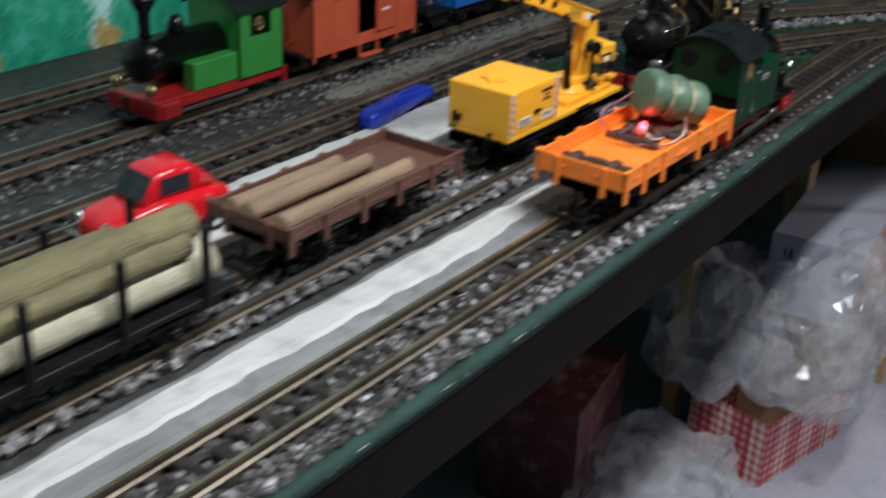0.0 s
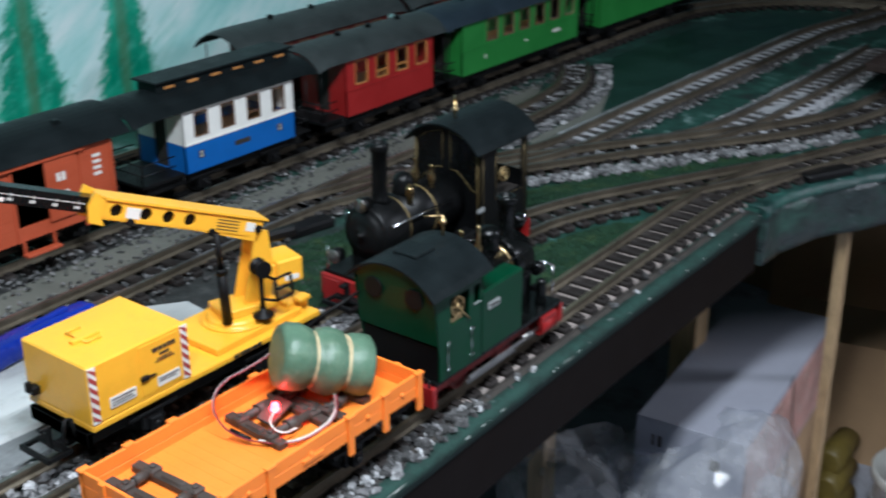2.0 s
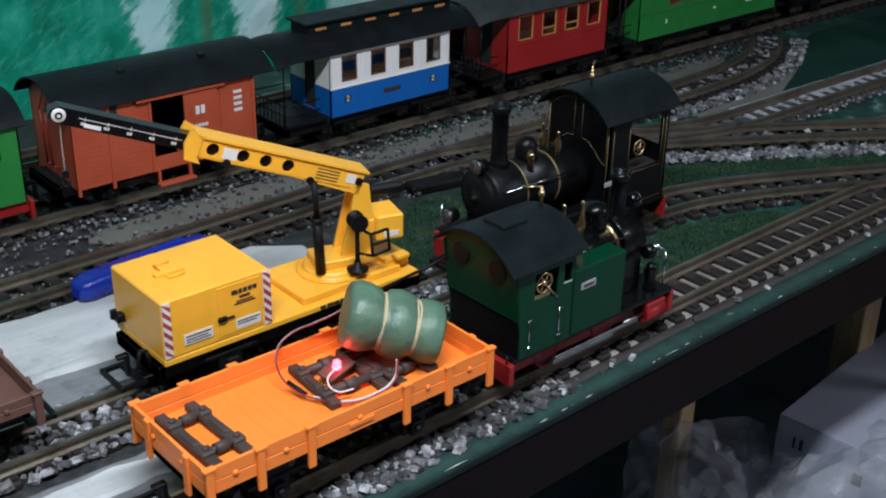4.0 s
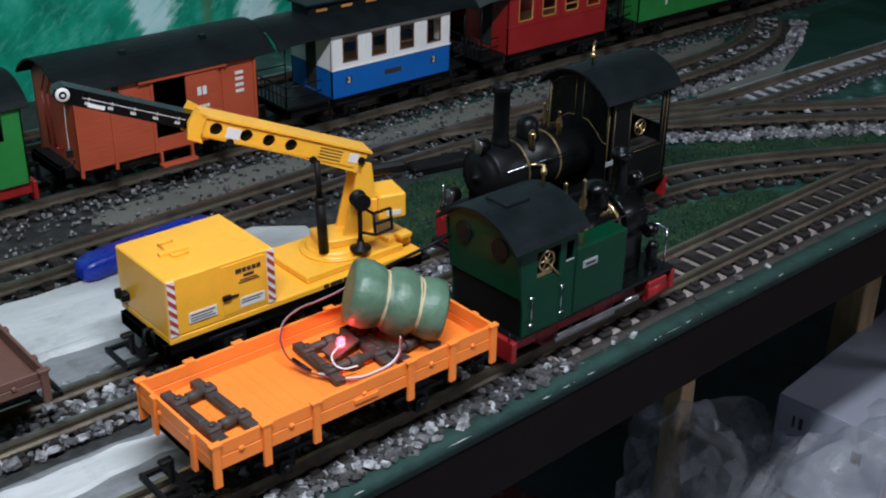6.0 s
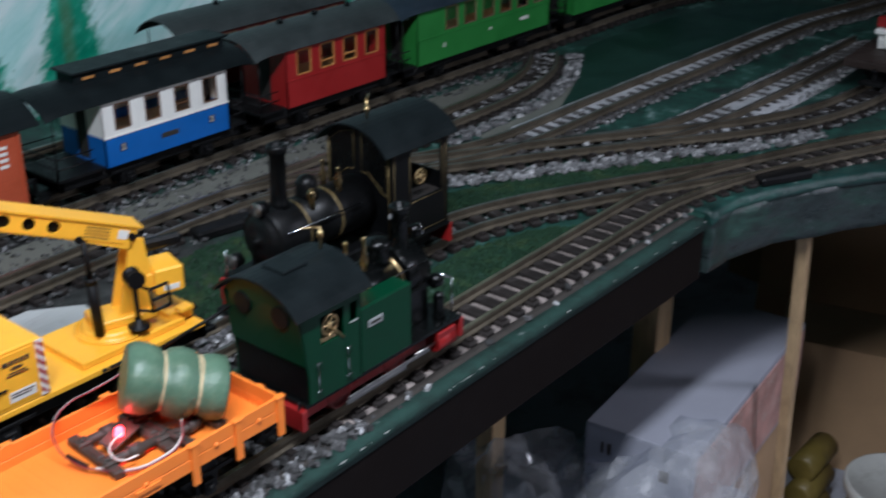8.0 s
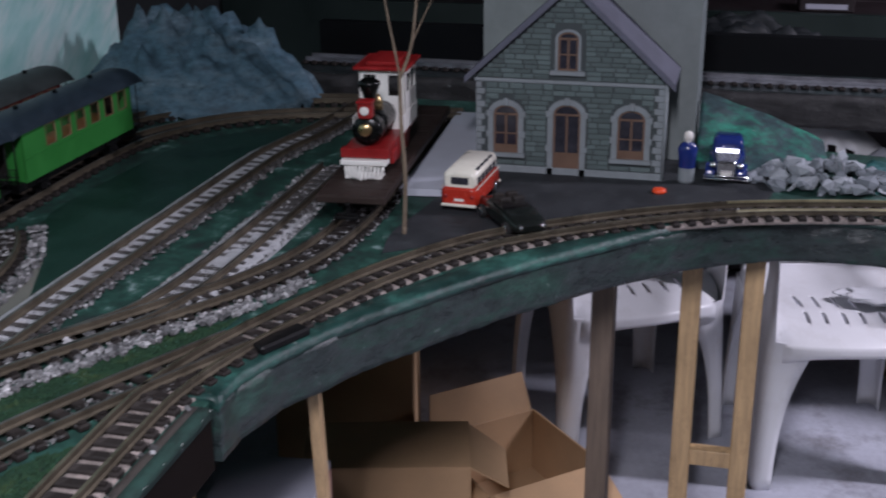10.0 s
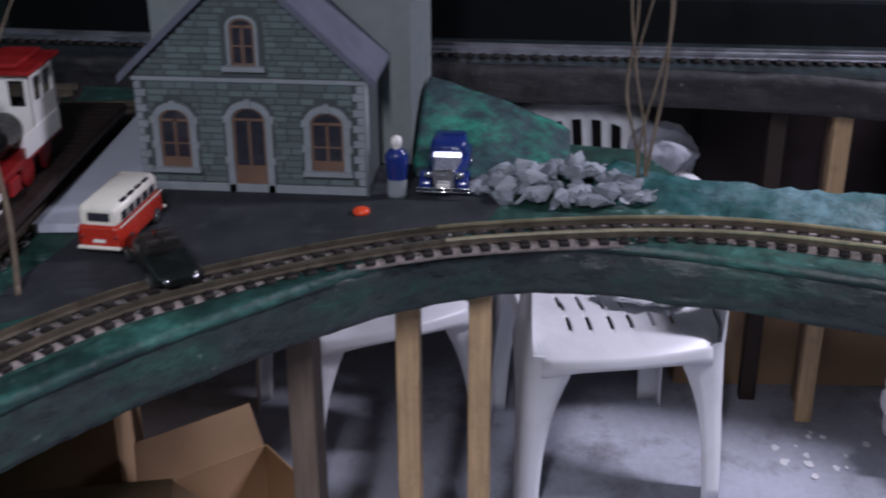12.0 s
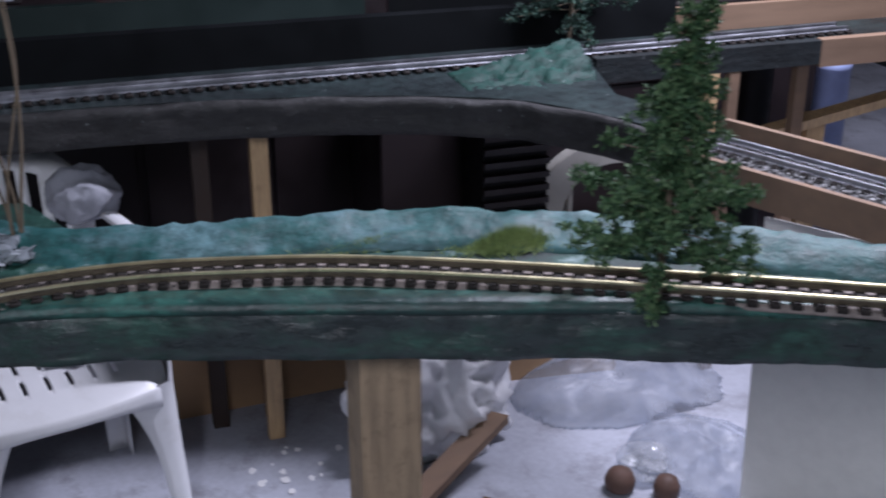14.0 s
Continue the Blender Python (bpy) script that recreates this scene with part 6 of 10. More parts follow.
old_locomotive(pose(-0.058, 0.485, 0) @ Matrix.Diagonal((0.92, 1, 1, 1)))


# ---------- scenery on the table ----------
def stones(name, spots, size, material, label, category="gravel", flat=0.7, kind="stuff"):
    """Many small uneven stones in one mesh; spots: (x, y, z)."""
    verts, faces = [], []
    rnd = random.Random(len(spots))
    base = [(-1, -1, -1), (1, -1, -1), (1, 1, -1), (-1, 1, -1), (-1, -1, 1), (1, -1, 1), (1, 1, 1), (-1, 1, 1)]
    quads = [(3, 2, 1, 0), (4, 5, 6, 7), (0, 1, 5, 4), (1, 2, 6, 5), (2, 3, 7, 6), (3, 0, 4, 7)]
    for x, y, z in spots:
        r = rnd.uniform(*size) / 2
        turn = Euler((rnd.uniform(-0.5, 0.5), rnd.uniform(-0.5, 0.5), rnd.uniform(0, 6.3))).to_matrix()
        sx, sy, sz = r * rnd.uniform(0.8, 1.3), r * rnd.uniform(0.6, 1.0), r * rnd.uniform(0.6, 1.0) * flat
        n = len(verts)
        for c in base:
            k = 0.55 if c[2] > 0 else 0.8
            v = turn @ Vector((c[0] * sx * rnd.uniform(k, 1), c[1] * sy * rnd.uniform(k, 1), c[2] * sz * rnd.uniform(0.6, 1)))
            verts.append((x + v.x, y + v.y, z + v.z))
        faces += [tuple(n + q for q in f) for f in quads]
    me = bpy.data.meshes.new(name)
    me.from_pydata(verts, [], faces)
    me.materials.append(material)
    return tagged(new(name, me), label, category, kind=kind)


def stone_paint(name, tones, rough=0.85, soil=0.7):
    m, n, l, b = nodes_of(name)
    geo = n.new("ShaderNodeNewGeometry")
    c = ramp_of(n, l, geo.outputs["Random Per Island"], tones)
    c = mix_rgb(n, l, ramp_of(n, l, noise_of(n, l, 160.0, 4.0), [(0.35, soil), (0.65, 0.0)]), c, (0.012, 0.012, 0.012))
    l.new(c, b.inputs["Base Color"])
    b.inputs["Roughness"].default_value = rough
    return m


M["ballast"] = stone_paint("grey_ballast", [(0.0, (0.03, 0.03, 0.03)), (0.45, (0.07, 0.07, 0.07)), (0.75, (0.2, 0.2, 0.205)), (1.0, (0.62, 0.63, 0.64))])
M["ballast_white"] = stone_paint("pale_ballast", [(0.0, (0.09, 0.09, 0.095)), (0.5, (0.22, 0.22, 0.225)), (0.85, (0.4, 0.4, 0.41)), (1.0, (0.7, 0.7, 0.71))])
M["ballast_dark"] = stone_paint("dark_ballast", [(0.0, (0.04, 0.04, 0.04)), (0.55, (0.11, 0.11, 0.11)), (1.0, (0.36, 0.36, 0.36))])
M["rubble"] = stone_paint("blue_grey_rubble", [(0.0, (0.12, 0.14, 0.16)), (0.5, (0.2, 0.225, 0.25)), (1.0, (0.36, 0.39, 0.42))], soil=0.15)
rnd = random.Random(5)


def bed(line, count, lo, hi, x_range, z=0.004, gap=True):
    """Spots along a track, kept clear of the rails."""
    pts = [q for q in curve_points(line, 0.01) if x_range[0] < q[0].x < x_range[1]]
    out = []
    while len(out) < count:
        p, d = rnd.choice(pts)
        o = rnd.uniform(lo, hi)
        if gap and abs(abs(o) - 0.0245) < 0.006:
            continue
        side = Vector((-d.y, d.x, 0))
        q = p + side * o + d * rnd.uniform(-0.005, 0.005)
        out.append((q.x, q.y, z + rnd.uniform(-0.001, 0.004)))
    return out


stones("ballast", bed(MAIN, 2000, -0.06, -0.03, (-1.3, 0.26)) + bed(MAIN, 60, -0.058, -0.036, (0.26, 0.32)) + bed(MAIN, 18, -0.056, -0.04, (0.32, 1.0)) + bed(MAIN, 1700, -0.02, 0.02, (-1.3, 0.3)), (0.0035, 0.0105), M["ballast"], "loose grey and white ballast along the front track")
stones("ballast", bed(CRANE, 3400, -0.042, 0.042, (-1.3, 0.42), 0.006), (0.0045, 0.0115), M["ballast_white"], "pale ballast in the crane wagon track")
stones("ballast", bed(SIDING, 2600, -0.06, 0.075, (-1.3, 0.9)) + bed(COACH_LINE, 3400, -0.085, 0.05, (-1.3, 1.5)) + bed(BACK_LINE, 1600, -0.1, 0.06, (-1.3, 1.5)), (0.0022, 0.0058), M["ballast_dark"], "dark grey ballast of the rear tracks")
stones("ballast", bed(SIDING, 420, -0.02, 0.02, (-1.2, 0.95)) + bed(COACH_LINE, 420, -0.06, -0.036, (-1.2, 1.2)), (0.0025, 0.006), M["ballast_white"], "scattered pale stones beside the rear tracks")
stones("ballast", bed(FLAT_LINE, 520, -0.072, -0.042, (0.82, 1.42)) + bed(SIDING, 300, -0.07, -0.042, (0.98, 1.6)) + bed(SIDING, 260, -0.018, 0.018, (0.9, 1.6)) + bed(FLAT_LINE, 240, -0.018, 0.018, (0.85, 1.3)), (0.005, 0.012), M["ballast_white"], "whitish stones scattered beside the junction tracks")
stones("ballast", bed(FLAT_LINE, 1500, -0.045, 0.045, (1.1, 2.3)) + bed(DEPOT, 2200, -0.055, 0.055, (1.28, 2.0)) + bed(THROUGH_LINE, 1500, -0.05, 0.05, (1.1, 2.4)), (0.003, 0.007), M["ballast_white"], "white ballast of the station sidings")
stones("ballast", bed(MAIN, 900, -0.035, 0.035, (0.95, 2.2)) + bed(CRANE, 500, -0.04, 0.04, (0.55, 1.15)), (0.003, 0.006), M["ballast_dark"], "dark fine ballast of the curved track")
M["track_bed"] = surface("pinkish_grey_track_bed", (0.27, 0.23, 0.21), 0.9, vary=0.35, scale=30, fine=300, dirt=(0.05, 0.045, 0.042), dirt_amount=0.9, bump=0.2)
BED_LINE = [(0.3, -0.137)] + MAIN[4:]
strip("ground_track_bed", BED_LINE, [(-0.04, -0.004), (-0.038, 0.0032), (0.038, 0.0032), (0.04, -0.004)], M["track_bed"], "pale pinkish grey bed between the sleepers", "track bed", 0.0004)

M["dust_bed"] = surface("dusty_white_bed", (0.4, 0.41, 0.43), 0.9, vary=0.2, scale=40, fine=300, dirt=(0.16, 0.16, 0.165), dirt_amount=0.7, bump=0.2)
strip("ground_dust_bed", THROUGH_LINE[4:-1], [(-0.024, -0.004), (-0.02, 0.007), (0.0, 0.008), (0.02, 0.0086), (0.036, 0.0092), (0.05, 0.009), (0.06, -0.004)], M["dust_bed"], "dusty white bed between the rails of the straight track", "track bed", 0.0018)
strip("ground_dust_bed_depot", [(1.27, -0.002), (1.36, -0.012), (1.5, -0.018), (1.72, -0.022)], [(-0.06, -0.004), (-0.05, 0.0078), (0.0, 0.0084), (0.05, 0.0078), (0.06, -0.004)], M["dust_bed"], "dusty white bed of the short siding", "track bed", 0.0018)

M["plaster"] = surface("white_painted_plaster", (0.5, 0.52, 0.515), 0.55, vary=0.12, scale=8, fine=90, dirt=(0.24, 0.25, 0.25), dirt_amount=0.8, stretch=(0.45, 2.2, 1), bump=0.3, bump_scale=40)


def plaster_sheet(outline, z, label, name="plaster_sheet", material="plaster"):
    """A thin uneven sheet whose rim slopes and wavers."""
    bm = bmesh.new()
    pts = []
    for (x0, y0), (x1, y1) in zip(outline, outline[1:] + outline[:1]):
        n = max(1, int(math.hypot(x1 - x0, y1 - y0) / 0.025))
        for k in range(n):
            p = Vector((x0 + (x1 - x0) * k / n, y0 + (y1 - y0) * k / n, 0))
            pts.append(p + Vector((noise.noise(p * 30), noise.noise(p * 30 + Vector((9, 9, 9))), 0)) * 0.007)
    c = sum(pts, Vector()) / len(pts)
    low = [bm.verts.new((p.x, p.y, 0.0005)) for p in pts]
    top = []
    for k, p in enumerate(pts):
        d = (pts[(k + 1) % len(pts)] - pts[k - 1])
        inward = Vector((-d.y, d.x, 0)).normalized()
        top.append(bm.verts.new(p + inward * 0.007 + Vector((0, 0, z + noise.noise(p * 20) * 0.001))))
    for k in range(len(pts)):
        j = (k + 1) % len(pts)
        bm.faces.new((low[k], low[j], top[j], top[k]))
    for a, b, c in tessellate_polygon([[v.co for v in top]]):
        bm.faces.new((top[a], top[b], top[c]))
    bmesh.ops.recalc_face_normals(bm, faces=bm.faces)
    return tagged(part(name, bm, M[material]), label, "plaster board", "white boards between the tracks")


M["plaster_grey"] = surface("grey_bare_plaster", (0.19, 0.2, 0.205), 0.8, vary=0.3, scale=14, fine=120, dirt=(0.07, 0.07, 0.072), dirt_amount=0.8, stretch=(0.5, 2.0, 1), bump=0.3, bump_scale=60)
plaster_sheet([(-1.4, 0.08), (0.2, 0.08), (0.29, 0.15), (0.29, 0.21), (0.24, 0.255), (-1.4, 0.255)], 0.0055, "grey bare plaster ground under the white sheet", "plaster_ground", "plaster_grey")
plaster_sheet([(-1.4, 0.122), (-0.6, 0.13), (-0.2, 0.118), (-0.06, 0.13), (0.05, 0.122), (0.2, 0.105), (0.3, 0.16), (0.3, 0.22), (0.25, 0.262), (-1.4, 0.262)], 0.0095, "white painted plaster sheet between two tracks")
plaster_sheet([(-1.4, -0.096), (-0.6, -0.097), (0.0, -0.097), (0.2, -0.09), (0.25, -0.062), (0.2, -0.03), (0.0, -0.022), (-0.7, -0.02), (-1.4, -0.015)], 0.0045, "grey bare plaster ground under the white strip", "plaster_ground", "plaster_grey")
plaster_sheet([(-1.4, -0.08), (-0.6, -0.074), (-0.25, -0.08), (-0.05, -0.072), (0.08, -0.08), (0.2, -0.082), (0.25, -0.062), (0.21, -0.035), (0.0, -0.032), (-0.3, -0.028), (-0.7, -0.03), (-1.4, -0.022)], 0.008, "white painted plaster strip beside the front track")


def grass_paint(name, lo, mid, hi):
    m, n, l, b = nodes_of(name)
    co = n.new("ShaderNodeTexCoord").outputs["Object"]
    c = ramp_of(n, l, noise_of(n, l, 22.0, 5.0, 0.7, co), [(0.32, lo), (0.52, mid), (0.72, hi)])
    c = mix_rgb(n, l, 0.5, c, ramp_of(n, l, noise_of(n, l, 260.0, 3.0, 0.7, co), [(0.35, [v * 0.4 for v in mid]), (0.65, [min(1, v * 1.6) for v in mid])]))
    l.new(c, b.inputs["Base Color"])
    b.inputs["Roughness"].default_value = 0.9
    bp = n.new("ShaderNodeBump")
    bp.inputs["Strength"].default_value, bp.inputs["Distance"].default_value = 0.8, 0.003
    l.new(noise_of(n, l, 330.0, 3.0, 0.7, co), bp.inputs["Height"])
    l.new(bp.outputs["Normal"], b.inputs["Normal"])
    return m


M["grass"] = grass_paint("scenic_grass", (0.005, 0.028, 0.012), (0.012, 0.05, 0.02), (0.09, 0.115, 0.025))


def inside(poly, x, y):
    hit = False
    for (x0, y0), (x1, y1) in zip(poly, poly[1:] + poly[:1]):
        if (y0 > y) != (y1 > y) and x < (x1 - x0) * (y - y0) / (y1 - y0) + x0:
            hit = not hit
    return hit


def grass_patch(outline, count, label):
    """A flocked mat: many short blades and crumbs on the ground."""
    verts, faces = [], []
    xs, ys = [p[0] for p in outline], [p[1] for p in outline]
    done = 0
    while done < count:
        x, y = rnd.uniform(min(xs), max(xs)), rnd.uniform(min(ys), max(ys))
        if not inside(outline, x + 0.01 * noise.noise(Vector((x * 40, y * 40, 0))), y + 0.01 * noise.noise(Vector((x * 40, y * 40, 5)))):
            continue
        done += 1
        a, h, w = rnd.uniform(0, 6.3), rnd.uniform(0.0015, 0.005), rnd.uniform(0.0008, 0.002)
        n = len(verts)
        lean = (rnd.uniform(-0.004, 0.004), rnd.uniform(-0.004, 0.004))
        for k in range(3):
            b = a + k * 2.094
            verts.append((x + w * math.cos(b), y + w * math.sin(b), 0.0))
        verts.append((x + lean[0], y + lean[1], h))
        faces += [(n, n + 1, n + 3), (n + 1, n + 2, n + 3), (n + 2, n, n + 3)]
    me = bpy.data.meshes.new("grass")
    me.from_pydata(verts, [], faces)
    me.materials.append(M["grass"])
    return tagged(new("grass", me), label, "grass", kind="stuff")


grass_patch([(0.36, 0.1), (0.52, 0.08), (0.7, 0.09), (0.62, 0.22), (0.5, 0.25), (0.4, 0.24)], 9000, "mottled green scenic grass beside the black locomotive")
grass_patch([(0.26, -0.1), (0.8, -0.088), (0.86, -0.078), (0.82, -0.045), (0.72, -0.012), (0.6, -0.008), (0.3, -0.01)], 12000, "green scenic grass between the two front tracks")
grass_patch([(0.66, 0.08), (0.8, 0.06), (0.92, 0.005), (1.02, -0.045), (1.15, -0.11), (1.25, -0.12), (1.14, -0.03), (1.04, 0.035), (0.95, 0.085), (0.85, 0.12), (0.72, 0.15)], 12000, "green scenic grass strip along the junction")

# painted meadow and asphalt as thin separate sheets
M["meadow"] = surface("dark_green_meadow_paint", (0.004, 0.03, 0.021), 0.55, vary=0.3, scale=9, fine=120, bump=0.08)
M["asphalt"] = surface("model_asphalt", (0.02, 0.023, 0.027), 0.7, vary=0.2, scale=10, fine=200, dirt=(0.07, 0.08, 0.085), dirt_amount=0.4, bump=0.06)
M["kerb"] = surface("pale_grey_pavement", (0.5, 0.53, 0.6), 0.7, vary=0.08, scale=12, bump=0.05)
M["grey_path"] = surface("grey_green_sand", (0.13, 0.135, 0.115), 0.9, vary=0.15, scale=14, fine=220, bump=0.08)


def ground_sheet(name, outline, z, material, label):
    bm = bmesh.new()
    pts = [p for p, _ in curve_points([*outline, outline[0]], 0.03)][:-1]
    extrude_outline(bm, [(p.x, p.y, 0.0004) for p in pts], (0, 0, z))
    bmesh.ops.triangulate(bm, faces=[f for f in bm.faces if len(f.verts) > 4])
    bmesh.ops.recalc_face_normals(bm, faces=bm.faces)
    return tagged(part(name, bm, material), label, "ground", kind="structure")


ground_sheet("ground_meadow", [(1.2, 0.2), (1.36, 0.19), (1.8, 0.19), (2.2, 0.16), (2.28, 0.22), (2.1, 0.36), (1.8, 0.4), (1.6, 0.4), (1.52, 0.35), (1.4, 0.29)], 0.003, M["meadow"], "dark green painted meadow between the tracks")
ground_sheet("ground_path", [(0.15, 0.36), (0.6, 0.375), (1.0, 0.345), (1.2, 0.35), (1.33, 0.4), (1.3, 0.42), (0.8, 0.43), (0.15, 0.42)], 0.002, M["grey_path"], "grey sandy strip in front of the coaches")
ground_sheet("ground_path_end", [(1.02, 0.215), (1.2, 0.19), (1.36, 0.23), (1.48, 0.31), (1.4, 0.29), (1.2, 0.25), (1.05, 0.24)], 0.0025, M["grey_path"], "grey sandy strip inside the curved track")
ground_sheet("road", [(1.55, -0.25), (1.66, -0.24), (1.9, -0.27), (2.4, -0.27), (2.42, -0.75), (2.2, -0.88), (1.96, -0.87), (1.88, -0.72), (1.78, -0.55), (1.66, -0.4)], 0.0025, M["asphalt"], "dark model asphalt around the station house")
bm = bmesh.new()
extrude_outline(bm, [(1.86, -0.275, 0.0025), (1.85, -0.195, 0.0025), (2.45, -0.17, 0.0025), (2.45, -0.29, 0.0025), (2.0, -0.296, 0.0025)], (0, 0, 0.014))
bmesh.ops.recalc_face_normals(bm, faces=bm.faces)
tagged(part("pavement", bm, M["kerb"]), "pale grey raised platform beside the station house", "platform", kind="structure")


# ---------- station house ----------
def stone_wall_paint():
    m, n, l, b = nodes_of("grey_green_stone_wall")
    co = n.new("ShaderNodeTexCoord").outputs["Object"]
    mp = n.new("ShaderNodeMapping")
    mp.inputs["Rotation"].default_value = (radians(90), 0, radians(90))
    l.new(co, mp.inputs["Vector"])
    br = n.new("ShaderNodeTexBrick")
    br.inputs["Scale"].default_value = 1.0
    br.inputs["Brick Width"].default_value, br.inputs["Row Height"].default_value = 0.014, 0.0062
    br.inputs["Mortar Size"].default_value = 0.0013
    br.inputs["Mortar Smooth"].default_value = 0.3
    br.inputs["Color1"].default_value, br.inputs["Color2"].default_value = (0.055, 0.085, 0.09, 1), (0.14, 0.18, 0.178, 1)
    br.inputs["Mortar"].default_value = (0.22, 0.25, 0.245, 1)
    br.offset, br.squash = 0.37, 1.3
    warp = n.new("ShaderNodeVectorMath")
    warp.operation = "MULTIPLY_ADD"
    nz = n.new("ShaderNodeTexNoise")
    nz.inputs["Scale"].default_value = 40.0
    l.new(co, nz.inputs["Vector"])
    l.new(nz.outputs["Color"], warp.inputs[0])
    warp.inputs[1].default_value = (0.0018, 0.0018, 0.0018)
    l.new(mp.outputs["Vector"], warp.inputs[2])
    l.new(warp.outputs[0], br.inputs["Vector"])
    c = mix_rgb(n, l, 0.25, br.outputs["Color"], ramp_of(n, l, noise_of(n, l, 26.0, 6.0, 0.7, co), [(0.3, (0.06, 0.08, 0.085)), (0.7, (0.22, 0.25, 0.25))]))
    l.new(c, b.inputs["Base Color"])
    b.inputs["Roughness"].default_value = 0.85
    bp = n.new("ShaderNodeBump")
    bp.inputs["Strength"].default_value, bp.inputs["Distance"].default_value = 0.7, 0.002
    l.new(br.outputs["Fac"], bp.inputs["Height"])
    bp.invert = True
    l.new(bp.outputs["Normal"], b.inputs["Normal"])
    return m


M["house_stone"] = stone_wall_paint()
M["house_block"] = surface("grey_green_building_stone", (0.15, 0.2, 0.198), 0.85, vary=0.3, scale=45, fine=300, bump=0.15, random_tone=0.6)
M["house_mortar"] = surface("dark_mortar", (0.055, 0.068, 0.07), 0.9, vary=0.2, scale=40)
M["house_trim"] = surface("pale_stone_surround", (0.23, 0.26, 0.275), 0.8, vary=0.12, scale=40)
M["house_wood"] = surface("brown_window_wood", (0.15, 0.088, 0.058), 0.6, vary=0.15)
M["house_roof"] = surface("blue_grey_slate", (0.1, 0.105, 0.14), 0.7, vary=0.15, scale=30)


def arch_points(y0, y1, z0, spring, top, seg=8):
    c, r = (y0 + y1) / 2, abs(y1 - y0) / 2
    pts = [(y0, z0), (y0, spring)]
    for k in range(1, seg):
        a = math.pi * k / seg
        pts.append((c - r * math.cos(a) * (1 if y1 > y0 else -1), spring + (top - spring) * math.sin(a)))
    return pts + [(y1, spring), (y1, z0)]


def ring_prism(bm, outer, inner, x, lift):
    """A frame between two outlines with the same number of points, thick by lift along x."""
    n = len(outer)
    rows = []
    for px in (x, x + lift):
        rows.append([[bm.verts.new((px, *p)) for p in outer], [bm.verts.new((px, *p)) for p in inner]])
    for k in range(n - 1):
        for a in (0, 1):
            o, i = rows[a]
            bm.faces.new((o[k], o[k + 1], i[k + 1], i[k]))
        bm.faces.new((rows[0][0][k], rows[0][0][k + 1], rows[1][0][k + 1], rows[1][0][k]))
        bm.faces.new((rows[0][1][k], rows[0][1][k + 1], rows[1][1][k + 1], rows[1][1][k]))
    for k in (0, n - 1):
        bm.faces.new((rows[0][0][k], rows[0][1][k], rows[1][1][k], rows[1][0][k]))
    bmesh.ops.recalc_face_normals(bm, faces=bm.faces)


def house_window(parent, x, y0, y1, z0, spring, top, door=False, surround=True):
    """An arched opening set in the wall: stone surround, wooden frame with bars, dark pane."""
    rim = 0.011 if surround else 0.005
    outer, inner = arch_points(y0 - rim, y1 + rim, z0, spring, top + rim), arch_points(y0, y1, z0, spring, top)
    bm = bmesh.new()
    ring_prism(bm, outer, inner, x - 0.005, 0.006)
    if not door:
        slab(bm, x - 0.009, x + 0.001, y0 - 0.014, y1 + 0.014, z0 - 0.008, z0)
    c = (y0 + y1) / 2
    if surround:
        slab(bm, x - 0.008, x, c - 0.005, c + 0.005, top - 0.001, top + 0.014, 0.001)
        # wider blocks where the surround begins and where the arch springs
        for a in (y0 - 0.0145, y1 + 0.0005):
            for h in (spring - 0.006, z0 + (spring - z0) * 0.4):
                slab(bm, x - 0.0062, x, a, a + 0.014, h, h + 0.012, 0.0008)
    w = part("door" if door else "window", bm, M["house_trim"], parent)
    frame_in = arch_points(y0 + 0.004, y1 - 0.004, z0 + (0.0 if door else 0.004), spring, top - 0.004)
    bm = bmesh.new()
    ring_prism(bm, inner, frame_in, x - 0.0015, 0.002)
    if not door:
        slab(bm, x - 0.0015, x + 0.0005, y0, y1, z0, z0 + 0.004)
    slab(bm, x - 0.0018, x + 0.0005, c - 0.0022, c + 0.0022, z0, spring)
    slab(bm, x - 0.0018, x + 0.0005, y0, y1, spring - 0.003, spring + 0.001)
    if door:
        slab(bm, x - 0.0016, x + 0.0005, y0, y1, z0, z0 + (spring - z0) * 0.38)
    else:
        slab(bm, x - 0.0016, x + 0.0005, y0, y1, (z0 + spring) / 2 - 0.0012, (z0 + spring) / 2 + 0.0012)
        if surround:
            slab(bm, x - 0.0017, x + 0.0005, y0, y1, z0, z0 + 0.017)
    part("frame", bm, M["house_wood"], w)
    bm = bmesh.new()
    extrude_outline(bm, [(x - 0.0004, y, z) for y, z in inner], (0.0006, 0, 0))
    bmesh.ops.recalc_face_normals(bm, faces=bm.faces)
    part("pane", bm, M["house_glass"], w)
    return w


M["house_glass"] = surface("dark_window_pane", (0.03, 0.03, 0.04), 0.12, vary=0.4, scale=60, bump=0.0)


